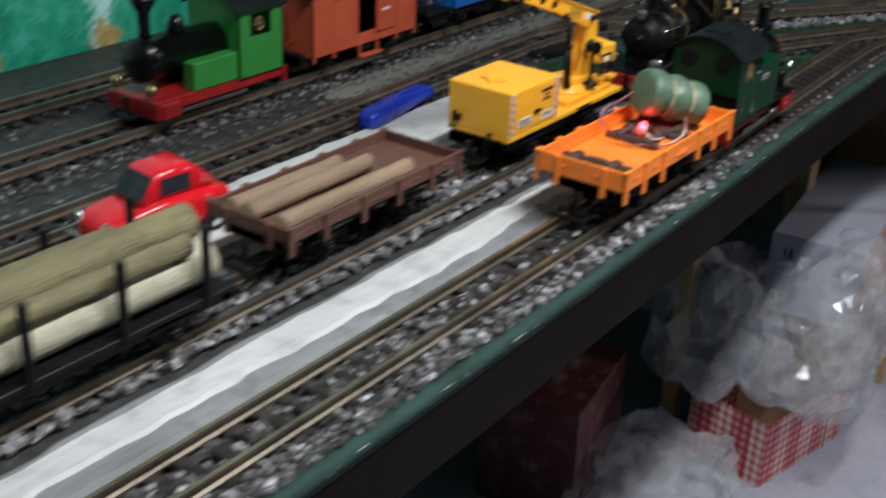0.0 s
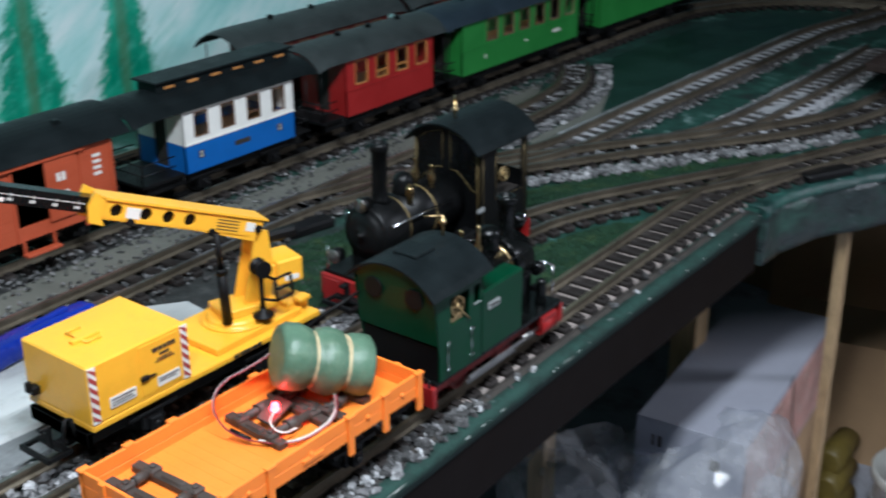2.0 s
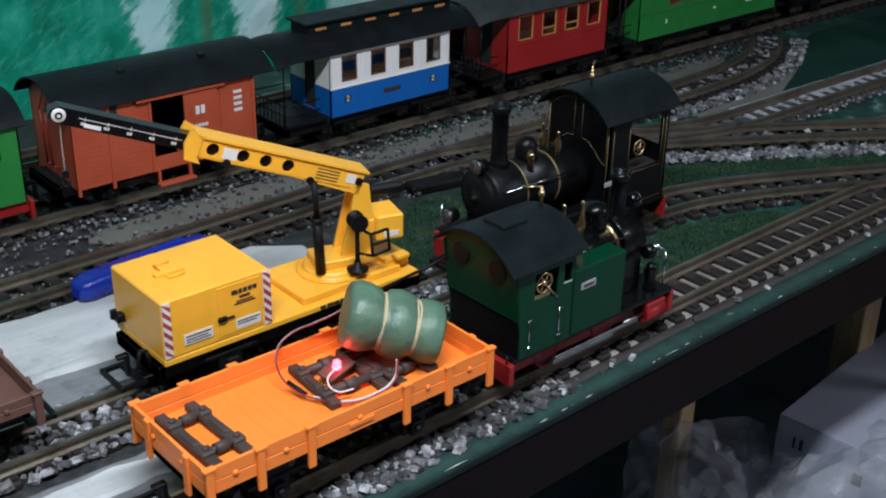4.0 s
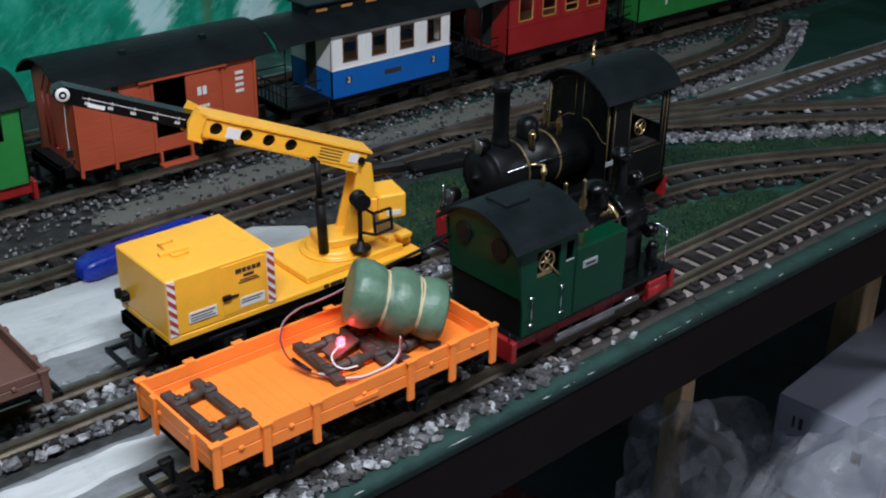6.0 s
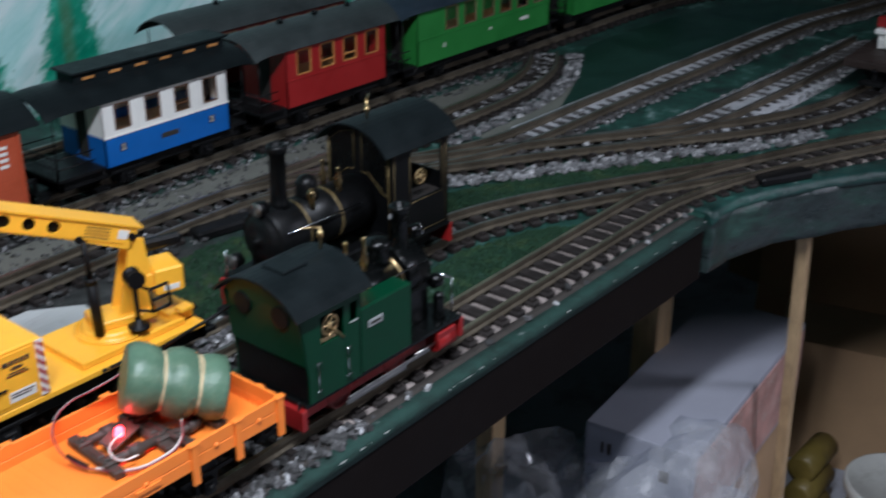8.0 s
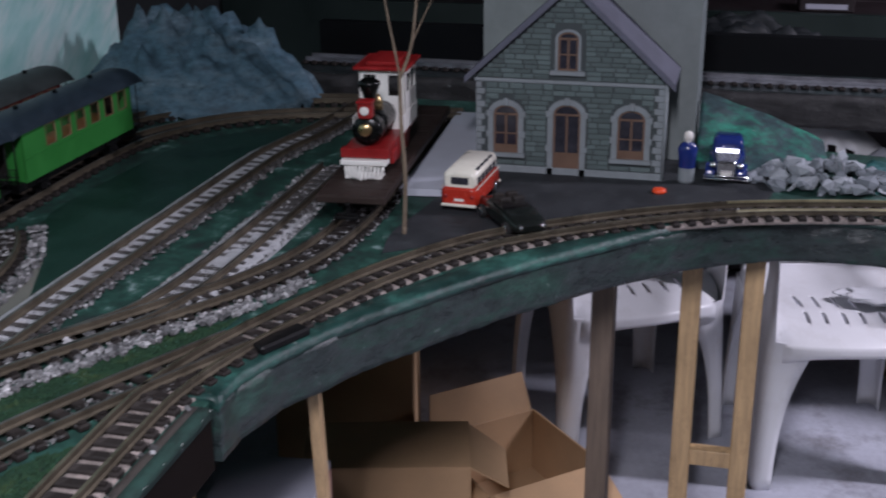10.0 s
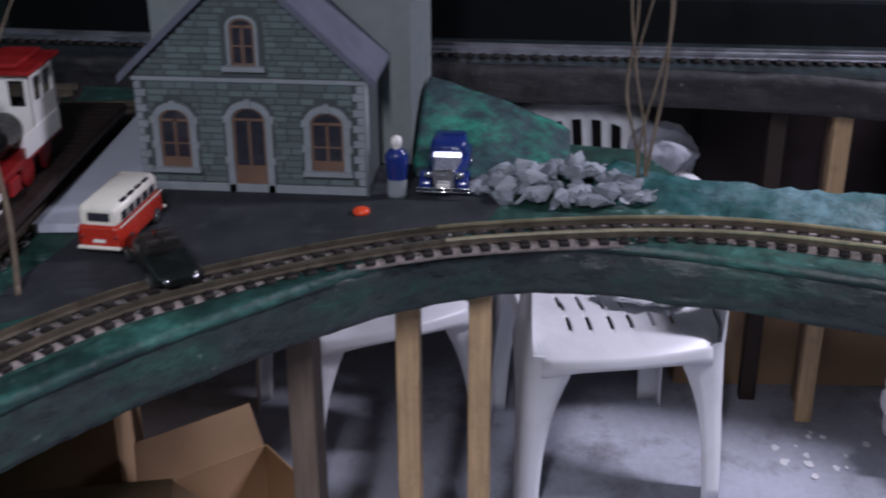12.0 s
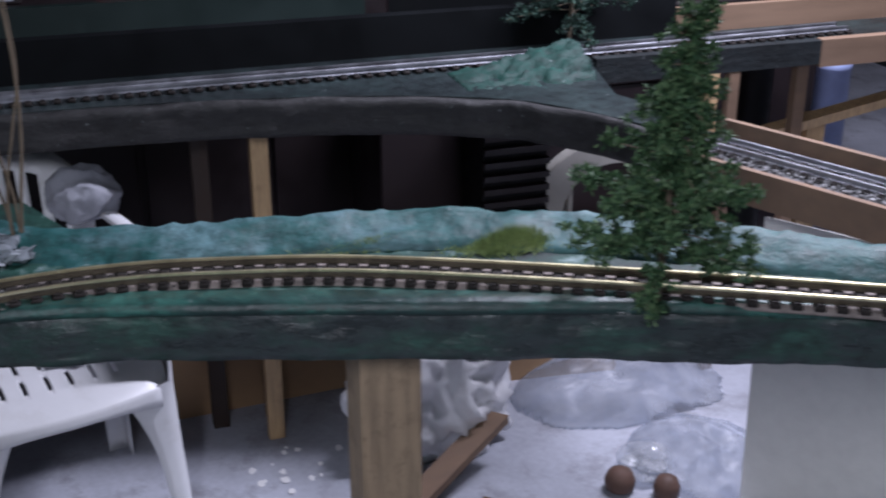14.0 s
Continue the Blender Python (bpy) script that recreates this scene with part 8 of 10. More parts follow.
def twig(bm, pts, r0, r1):
    """A tapered stem through a few points."""
    line = [p for p, _ in curve_points(pts, 0.018)] + [Vector(pts[-1])]
    n = len(line) - 1
    for k, (p, q) in enumerate(zip(line, line[1:])):
        if (q - p).length > 1e-5:
            tube(bm, p, q, r0 + (r1 - r0) * k / n, r0 + (r1 - r0) * (k + 1) / n, seg=7, caps=k in (0, n - 1))


def bent_tree(at, stems, label):
    t = thing("bare_tree", label, "tree", "bare model trees", at=at)
    for pts, r0, r1 in stems:
        bm = bmesh.new()
        twig(bm, pts, r0, r1)
        part("stem", bm, M["bark"], t)
    return t


bent_tree(pose(1.645, -0.262, 0.002), [
    ([(0, 0, -0.004), (0.004, -0.003, 0.1), (0.0, 0.001, 0.2), (0.002, 0.002, 0.285)], 0.0042, 0.003),
    ([(0.002, 0.002, 0.278), (0.0, 0.009, 0.32), (0.004, 0.02, 0.37), (0.0, 0.034, 0.46)], 0.0022, 0.001),
    ([(0.002, 0.002, 0.274), (0.004, -0.014, 0.315), (0.0, -0.024, 0.36), (0.006, -0.034, 0.47)], 0.003, 0.0014),
    ([(0.003, -0.018, 0.33), (0.01, -0.035, 0.37), (0.014, -0.06, 0.42)], 0.0013, 0.0007)], "slender bare model tree at the roadside")
bent_tree(pose(2.095, -1.112, 0.012), [
    ([(0, 0, -0.03), (0.002, 0.008, 0.06), (0.004, 0.03, 0.16), (0.0, 0.02, 0.28), (0.002, 0.026, 0.46)], 0.003, 0.0014),
    ([(0.004, -0.004, -0.03), (0.0, -0.014, 0.07), (0.004, -0.028, 0.18), (0.0, -0.03, 0.3), (0.004, -0.018, 0.46)], 0.0032, 0.0015),
    ([(-0.004, 0.003, -0.03), (0.002, 0.004, 0.08), (-0.002, -0.016, 0.18), (0.004, -0.034, 0.28), (0.0, -0.024, 0.45)], 0.0027, 0.0012),
    ([(0.0, -0.006, -0.03), (0.006, -0.004, 0.08), (0.002, 0.018, 0.2), (0.006, 0.03, 0.32), (0.002, 0.014, 0.46)], 0.0025, 0.0011),
    ([(0.001, 0.022, 0.2), (0.004, 0.004, 0.28), (0.002, -0.02, 0.38)], 0.0018, 0.0009)], "bare model tree of several twisted stems behind rubble")


def leaf_paint(name, tones):
    m, n, l, b = nodes_of(name)
    geo = n.new("ShaderNodeNewGeometry")
    c = ramp_of(n, l, geo.outputs["Random Per Island"], [(k / 2, q) for k, q in enumerate(tones)])
    l.new(c, b.inputs["Base Color"])
    b.inputs["Roughness"].default_value = 0.7
    return m


M["needles"] = leaf_paint("fir_needles", ((0.015, 0.045, 0.02), (0.045, 0.11, 0.04), (0.14, 0.22, 0.1)))
M["needles_dark"] = leaf_paint("dark_fir_needles", ((0.006, 0.02, 0.016), (0.014, 0.045, 0.032), (0.035, 0.09, 0.06)))


def fir_tree(at, height, radius, label, seed, count=34000, needles="needles"):
    """Uneven bushy conifer: short branches with sprays of small needles, wide low down and thin at the top."""
    t = thing("fir_tree", label, "tree", "fir trees", at=at)
    rnd2 = random.Random(seed)
    lean = Vector((0.02, -0.035, 0)) * (height / 0.42)
    bm = bmesh.new()
    pts = [lean * (k / 6) ** 1.3 + Vector((0.002 * math.sin(k * 2), 0.002 * math.cos(k * 3), height * 0.97 * k / 6 - (0.004 if k == 0 else 0))) for k in range(7)]
    for k in range(6):
        tube(bm, pts[k], pts[k + 1], 0.0062 * (1 - k / 6.5), 0.0062 * (1 - (k + 1) / 6.5), seg=9, caps=k in (0, 5))
    part("trunk", bm, M["bark"], t)
    tips = []
    n = 58
    for k in range(n):
        f = 0.17 + 0.8 * k / n
        z = height * f
        a = k * 2.4 + rnd2.uniform(-0.5, 0.5)
        shape = 1.0 if f < 0.42 else max(0.12, 1 - ((f - 0.42) / 0.58) ** 0.62 * 0.88)
        reach = radius * shape * rnd2.uniform(0.5, 1.12) + 0.01
        p0 = lean * f ** 1.3 + Vector((0, 0, z))
        p1 = p0 + Vector((reach * math.cos(a), reach * math.sin(a), reach * rnd2.uniform(-0.35, 0.2)))
        bm = bmesh.new()
        tube(bm, p0, p1, 0.0017, 0.0006, seg=5)
        part("branch", bm, M["bark"], t)
        tips.append((p0, p1, reach))
    weights = [q[2] for q in tips]
    clumps = []
    for k in range(900):
        p0, p1, reach = rnd2.choices(tips, weights)[0]
        c = p0.lerp(p1, rnd2.uniform(0.25, 1.05)) + Vector((rnd2.gauss(0, 0.009), rnd2.gauss(0, 0.009), rnd2.gauss(0, 0.007)))
        clumps.append((c, rnd2.uniform(0.007, 0.014)))
    verts, faces = [], []
    for k in range(count):
        c, r = rnd2.choice(clumps)
        d = Vector((rnd2.gauss(0, 1), rnd2.gauss(0, 1), rnd2.gauss(0.2, 0.8))).normalized()
        c = c + d * r * rnd2.uniform(0.1, 1.0)
        s = rnd2.uniform(0.0025, 0.0065)
        u = d.orthogonal().normalized()
        u = (u * math.cos(k) + d.cross(u) * math.sin(k))
        m = len(verts)
        verts += [tuple(c - d * s), tuple(c + u * s * 0.42), tuple(c + d * s), tuple(c - u * s * 0.42)]
        faces.append((m, m + 1, m + 2, m + 3))
    me = bpy.data.meshes.new("crown")
    me.from_pydata(verts, [], faces)
    me.materials.append(M[needles])
    crown = new("crown", me)
    crown.parent = t
    tagged(crown, kind="stuff")
    bm = bmesh.new()
    lathe(bm, [(0.02, -0.004), (0.015, 0.004), (0.007, 0.008), (0.001, 0.009)], seg=14)
    part("foot", bm, M["grass"], t)
    return t


fir_tree(pose(1.625, -1.945, 0.004), 0.42, 0.112, "bushy green model fir tree beside the track", 3)
fir_tree(pose(3.04, -2.43, 0.0), 0.46, 0.17, "dark green model fir tree behind the far track", 8, 16000, "needles_dark")

rub = thing("rubble_heap", "heap of pale blue grey broken stones", "rubble", at=pose(2.1, -1.0, 0.0))


def broken_stone(r, rnd2):
    """An angular chip: the hull of a few scattered points."""
    bm = bmesh.new()
    sx, sy, sz = rnd2.uniform(0.95, 1.4), rnd2.uniform(0.7, 1.0), rnd2.uniform(0.55, 0.8)
    for k in range(13):
        d = Vector((rnd2.gauss(0, 1), rnd2.gauss(0, 1), rnd2.gauss(0, 1))).normalized() * r * rnd2.uniform(0.85, 1.1)
        bm.verts.new((d.x * sx, d.y * sy, d.z * sz))
    bmesh.ops.convex_hull(bm, input=bm.verts)
    for v in [v for v in bm.verts if not v.link_faces]:
        bm.verts.remove(v)
    bmesh.ops.recalc_face_normals(bm, faces=bm.faces)
    return bm


rnd3 = random.Random(21)
for k in range(190):
    a, q = rnd3.uniform(0, 6.3), rnd3.random() ** 0.6
    x, y = 0.08 * q * math.cos(a), 0.16 * q * math.sin(a)
    r = rnd3.uniform(0.009, 0.019) if k > 14 else rnd3.uniform(0.02, 0.026)
    ob = part("stone", broken_stone(r, rnd3), M["rubble"], rub)
    ob.matrix_local = pose(x, y, r * 0.35 + 0.04 * (1 - q) ** 1.1 + rnd3.uniform(0, 0.008), rnd3.uniform(-28, 28), rnd3.uniform(-28, 28), rnd3.uniform(0, 360))

M["hill_green"] = fascia_paint("painted_green_cloth", (0.001, 0.02, 0.015), (0.003, 0.11, 0.08), 0.6, (0.6, 0.85))
M["paper_rock"] = fascia_paint("blue_grey_crumpled_paper", (0.04, 0.085, 0.115), (0.26, 0.4, 0.48), 0.7, (0.6, 0.85))


def crumpled_hill(name, centre, size, height, label, category, material, seed, ridges=3.0):
    """A draped mound with creases, as painted cloth or paper over a form."""
    bm = bmesh.new()
    n = 44
    grid = []
    for i in range(n + 1):
        row = []
        for j in range(n + 1):
            u, v = i / n * 2 - 1, j / n * 2 - 1
            r = max(0.0, 1 - (u * u + v * v))
            p = Vector((u * ridges, v * ridges, seed))
            crease = abs(noise.noise(p)) * 0.55 + abs(noise.noise(p * 2.7)) * 0.25
            h = height * (r ** 0.8) * (0.65 + crease)
            row.append(bm.verts.new((centre[0] + u * size[0], centre[1] + v * size[1], centre[2] + h)))
        grid.append(row)
    for i in range(n):
        for j in range(n):
            u, v = (i + 0.5) / n * 2 - 1, (j + 0.5) / n * 2 - 1
            if u * u + v * v < 1.0 + 0.25 * noise.noise(Vector((u * 2, v * 2, seed))):
                bm.faces.new((grid[i][j], grid[i + 1][j], grid[i + 1][j + 1], grid[i][j + 1])).smooth = True
    for v in [v for v in bm.verts if not v.link_faces]:
        bm.verts.remove(v)
    ob = part(name, bm, material)
    sol = ob.modifiers.new("skin", "SOLIDIFY")
    sol.thickness = 0.003
    return tagged(ob, label, category)


M["cloth_green"] = fascia_paint("green_grey_painted_cloth", (0.012, 0.032, 0.036), (0.03, 0.42, 0.28), 0.7, (0.6, 0.85))


def draped_slope(name, x0, x1, y0, y1, high, low, label, material, crease=0.0):
    """A cloth that falls from a high edge at y1 to the ground at y0 and to the front, with a few soft folds."""
    bm = bmesh.new()
    n = 30
    grid = []
    for i in range(n + 1):
        u = i / n
        row = []
        for j in range(n + 1):
            v = j / n
            x, y = x0 + (x1 - x0) * u, y0 + (y1 - y0) * v
            h = low + (high - low) * (v ** 0.85) * min(1.0, u * 1.5) ** 0.8
            h += 0.009 * noise.noise(Vector((u * 2.2 + v, v * 5.0, 3.0))) * min(1.0, u * 4) * min(1, v * 4)
            q = Vector((u * 5.0, v * 6.0, 8.0))
            h -= crease * (abs(noise.noise(q)) + 0.5 * abs(noise.noise(q * 2.3))) * min(1, v * 3)
            row.append(bm.verts.new((x + 0.006 * noise.noise(Vector((v * 6, u * 3, 0))), y, h)))
        grid.append(row)
    for i in range(n):
        for j in range(n):
            bm.faces.new((grid[i][j], grid[i + 1][j], grid[i + 1][j + 1], grid[i][j + 1])).smooth = True
    ob = part(name, bm, material)
    sol = ob.modifiers.new("skin", "SOLIDIFY")
    sol.thickness = 0.003
    return tagged(ob, label, "hill")


draped_slope("model_hill", 2.14, 2.42, -1.0, -0.735, 0.1, 0.0, "draped hill of painted green cloth behind the car", M["cloth_green"])
crumpled_hill("model_mountain", (2.52, 0.52, -0.01), (0.24, 0.33), 0.25, "crumpled blue grey paper mountain at the corner", "mountain", M["paper_rock"], 7.0, 4.0)

# tufts on the painted bank
M["olive"] = grass_paint("olive_tuft", (0.11, 0.16, 0.05), (0.24, 0.32, 0.11), (0.4, 0.45, 0.2))


def tuft(x, y, z, sx, sy, h, label):
    verts, faces = [], []
    rnd2 = random.Random(int(abs(x * 1000)))
    for k in range(1600):
        a = rnd2.uniform(0, 6.3)
        px_, py_ = rnd2.gauss(x, sx * 0.55), rnd2.gauss(y, sy * 0.55)
        q = min(1.0, math.hypot((px_ - x) / sx, (py_ - y) / sy))
        top = h * (1 - q * q) * rnd2.uniform(0.4, 1.0) + 0.002
        w = 0.0012
        n = len(verts)
        for j in range(3):
            verts.append((px_ + w * math.cos(j * 2.1 + a), py_ + w * math.sin(j * 2.1 + a), z - 0.004))
        verts.append((px_ + rnd2.gauss(0, 0.004), py_ + rnd2.gauss(0, 0.004), z + top))
        faces += [(n, n + 1, n + 3), (n + 1, n + 2, n + 3), (n + 2, n, n + 3)]
    me = bpy.data.meshes.new("grass_tuft")
    me.from_pydata(verts, [], faces)
    me.materials.append(M["olive"])
    return tagged(new("grass_tuft", me), label, "grass", kind="stuff")


tuft(1.885, -1.835, 0.008, 0.03, 0.075, 0.034, "olive green scenic tuft on the painted bank")
tuft(1.955, -1.655, 0.005, 0.018, 0.11, 0.014, "thin olive scenic turf on the painted bank")

# ---------- log wagons, toy car and tools on the near tracks ----------
M["log_bark"] = surface("brown_log_bark", (0.24, 0.17, 0.11), 0.9, vary=0.3, scale=18, stretch=(0.5, 4, 4), bump=0.25, bump_scale=90)
M["log_pale"] = surface("pale_peeled_log", (0.42, 0.4, 0.3), 0.75, vary=0.25, scale=18, stretch=(0.5, 4, 4), dirt=(0.1, 0.1, 0.06), dirt_amount=0.6, bump=0.15, bump_scale=90)
M["log_moss"] = surface("mossy_log_bark", (0.17, 0.155, 0.08), 0.9, vary=0.35, scale=18, stretch=(0.5, 4, 4), dirt=(0.06, 0.05, 0.03), dirt_amount=0.7, bump=0.25, bump_scale=90)
M["log_end"] = surface("cut_log_end", (0.6, 0.47, 0.3), 0.8, vary=0.15, scale=60)


def log(p0, p1, r, label, material):
    t = Vector(p1) - Vector(p0)
    bm = bmesh.new()
    n, seg = 16, 16
    q = t.to_track_quat("Z", "Y")
    rows = []
    for i in range(n + 1):
        c = Vector(p0) + t * (i / n)
        row = []
        for k in range(seg):
            a = 2 * math.pi * k / seg
            d = q @ Vector((math.cos(a), math.sin(a), 0))
            row.append(bm.verts.new(c + d * (r + 0.0012 * noise.noise((c + d * r) * 60)) + Vector((0, 0.002 * noise.noise(c * 8), 0))))
        rows.append(row)
    for a, b in zip(rows, rows[1:]):
        for k in range(seg):
            f = bm.faces.new((a[k], a[(k + 1) % seg], b[(k + 1) % seg], b[k]))
            f.smooth = True
    for r_ in (rows[0][::-1], rows[-1]):
        bm.faces.new(r_).material_index = 1
    return tagged(part("log", bm, [material, M["log_end"]]), label, "log", "logs on the wagons")


low_wagon("goods_wagon", "brown low sided goods wagon loaded with three logs", pose(-0.262, 0.049, 0), 0.29, 0.112, 0.07, 0.086, 0.0735, M["brown_wagon"], (-0.142, -0.09, -0.03, 0.03, 0.09, 0.142))
log((-0.4, 0.078, 0.0835), (-0.235, 0.078, 0.0835), 0.0095, "thin brown log lying in the brown wagon", M["log_bark"])
log((-0.4, 0.055, 0.084), (-0.21, 0.055, 0.084), 0.01, "thin brown log lying in the brown wagon", M["log_bark"])
log((-0.4, 0.012, 0.084), (-0.19, 0.012, 0.084), 0.01, "thin brown log lying in the brown wagon", M["log_bark"])


def stake_wagon(at, L):
    t = thing("stake_wagon", "black stake wagon loaded with pale peeled logs", "wagon", at=at)
    underframe(t, -L / 2, L / 2, 0.058, 0.034, (-L * 0.3, L * 0.3))
    bm = bmesh.new()
    slab(bm, -L / 2, L / 2, -0.05, 0.05, 0.058, 0.064, 0.001)
    part("deck", bm, M["black"], t)
    for s in (-1, 1):
        for k in range(4):
            bm = bmesh.new()
            x = -0.145 + 0.095 * k
            slab(bm, x - 0.004, x + 0.004, s * 0.05 - 0.003, s * 0.05 + 0.003, 0.056, 0.135, 0.0008)
            part("stake", bm, M["black"], t)
    return t


stake_wagon(pose(-0.665, 0.033, 0), 0.35)
for y, z, r in ((-0.02, 0.0845, 0.0205), (0.024, 0.0845, 0.0205), (0.001, 0.117, 0.017)):
    log((-0.85, 0.033 + y, z), (-0.5, 0.033 + y, z), r, "thick pale log stacked between the stakes", M["log_pale"] if z < 0.1 else M["log_moss"])
for y, x0, x1 in ((-0.03, -0.82, -0.53), (0.032, -0.84, -0.56)):
    log((x0, 0.033 + y, 0.1125), (x1, 0.033 + y, 0.1125), 0.0105, "thin mossy log lying on the thick pale logs", M["log_moss"])


def red_car(at):
    """Rounded red toy car, nose towards -x."""
    t = thing("toy_car", "glossy red toy car standing on the white board", "vehicle", at=at)
    bm = bmesh.new()
    loft(bm, [rounded(-0.085, 0.02, 0.014, 0.028, 0.006), rounded(-0.07, 0.034, 0.01, 0.036, 0.01), rounded(-0.02, 0.037, 0.009, 0.042, 0.011), rounded(0.04, 0.037, 0.009, 0.042, 0.011), rounded(0.075, 0.032, 0.01, 0.038, 0.01), rounded(0.088, 0.02, 0.014, 0.03, 0.006)])
    part("body", bm, M["truck_red"], t)
    bm = bmesh.new()
    loft(bm, [rounded(-0.035, 0.027, 0.04, 0.046, 0.002), rounded(-0.012, 0.027, 0.04, 0.068, 0.008), rounded(0.03, 0.027, 0.04, 0.07, 0.009), rounded(0.06, 0.024, 0.04, 0.05, 0.004)])
    part("cabin", bm, M["truck_red"], t)
    for s in (-1, 1):
        bm = bmesh.new()
        slab(bm, -0.012, 0.028, *sorted((s * 0.0265, s * 0.0275)), 0.046, 0.062, 0.001)
        part("side_window", bm, M["house_glass"], t)
        for x in (-0.05, 0.052):
            road_wheel(t, x, s * 0.034, 0.014, 0.01, s)
        bm = bmesh.new()
        lathe(bm, [(0.006, 0.0), (0.0065, -0.002), (0.005, -0.005), (0.0005, -0.006)], (-0.078, s * 0.024, 0.03), "X", 14)
        part("headlight", bm, M["chrome"], t)
    bm = bmesh.new()
    extrude_outline(bm, [(-0.036, -0.025, 0.044), (-0.036, 0.025, 0.044), (-0.017, 0.023, 0.065), (-0.017, -0.023, 0.065)], (-0.001, 0, 0.0006))
    bmesh.ops.recalc_face_normals(bm, faces=bm.faces)
    part("windscreen", bm, M["house_glass"], t)
    bm = bmesh.new()
    tube(bm, (-0.09, -0.034, 0.016), (-0.09, 0.034, 0.016), 0.0025, seg=8)
    part("bumper", bm, M["chrome"], t)
    return t


red_car(pose(-0.385, 0.212, 0.009, 0, 0, -6) @ Matrix.Diagonal((1, 1, 1.2, 1)))

M["blue_plastic"] = surface("blue_plastic", (0.008, 0.03, 0.33), 0.3, vary=0.1, scale=20)
cutter = thing("utility_knife", "blue plastic utility knife lying on the white board", "knife", at=pose(0.118, 0.266, 0.01, 0, 0, 8))
bm = bmesh.new()
loft(bm, [rounded(-0.092, 0.008, 0.004, 0.017, 0.004), rounded(-0.088, 0.013, 0.001, 0.022, 0.007), rounded(-0.078, 0.0165, 0.0, 0.025, 0.009), rounded(-0.02, 0.0165, 0.0, 0.026, 0.009), rounded(0.03, 0.0145, 0.0, 0.024, 0.009), rounded(0.078, 0.013, 0.0, 0.02, 0.007), rounded(0.088, 0.009, 0.0, 0.014, 0.005)])
part("handle", bm, M["blue_plastic"], cutter)
bm = bmesh.new()
slab(bm, -0.01, 0.05, -0.004, 0.004, 0.022, 0.0275, 0.0015)
part("slider", bm, M["blue_plastic"], cutter)
bm = bmesh.new()
slab(bm, 0.084, 0.105, -0.005, 0.005, 0.006, 0.007)
part("blade", bm, M["steel"], cutter)
for at, lab in ((pose(0.545, 0.27, 0.001, 0, 0, -10), "flat black track motor cover beside the siding"), (pose(1.178, -0.214, 0.003, 0, 0, -27), "flat black switch motor beside the curved track")):
    sw = thing("switch_motor", lab, "switch motor", "switch motors", at=at)
    bm = bmesh.new()
    slab(bm, -0.045, 0.045, -0.014, 0.014, 0.0, 0.013, 0.003)
    part("cover", bm, M["black"], sw)
    bm = bmesh.new()
    slab(bm, -0.012, 0.012, 0.013, 0.03, 0.002, 0.006, 0.001)
    part("throw_bar", bm, M["black"], sw)


# ---------- far side of the layout ----------
def shelf_board(name, front, back, z0, z1, material, label):
    bm = bmesh.new()
    f = [tuple(p[:2]) for p, _ in curve_points(front, 0.05)]
    extrude_outline(bm, [(x, y, z0) for x, y in f + back], (0, 0, z1 - z0))
    bmesh.ops.triangulate(bm, faces=[q for q in bm.faces if len(q.verts) > 4])
    bmesh.ops.recalc_face_normals(bm, faces=bm.faces)
    return tagged(part(name, bm, material), label, "layout board", kind="structure")


FAR_FRONT = [(2.88, 0.4), (2.88, -0.64), (2.875, -1.0), (2.865, -1.33), (2.8, -1.75), (2.68, -2.08), (2.54, -2.23), (2.33, -2.355)]
M["shelf_top"] = fascia_paint("dark_shelf_paint", (0.008, 0.012, 0.013), (0.06, 0.1, 0.1), 0.5)
shelf_board("ground_far", FAR_FRONT, [(2.4, -2.45), (2.62, -2.36), (2.88, -2.42), (2.9, -3.06), (2.9, -3.6), (3.1, -3.6), (3.1, 0.4)], -0.02, 0.0, M["shelf_top"], "narrow far shelf painted dark green with a track")
fascia("trim_far", FAR_FRONT, -0.085, -0.003, 0.015, M["shelf_face"], "uneven grey brown plaster face of the far shelf", 0.008)
M["shelf_dark"] = fascia_paint("black_green_board_paint", (0.003, 0.0055, 0.0065), (0.03, 0.06, 0.07), 0.25, (0.6, 0.8))
railway_track(FAR_LINE, "track on the far shelf with pale shining rails", z=0.0, metal="rail_pale")
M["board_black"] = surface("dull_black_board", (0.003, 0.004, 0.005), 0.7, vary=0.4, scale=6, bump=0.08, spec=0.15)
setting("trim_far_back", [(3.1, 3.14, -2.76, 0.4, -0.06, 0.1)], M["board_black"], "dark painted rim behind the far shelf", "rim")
M["dark_cloth"] = surface("black_green_cloth", (0.004, 0.007, 0.009), 0.6, vary=0.4, scale=5, bump=0.1)
crumpled_hill("draped_sheet", (3.25, -0.75, -0.02), (0.14, 0.45), 0.16, "dark shiny sheet draped behind the far track", "sheet", M["dark_cloth"], 4.0, 5.0)
draped_slope("model_hill", 2.71, 2.9, -2.06, -2.37, 0.066, -0.003, "teal green painted paper hill on the far shelf", M["hill_green"], 0.045)

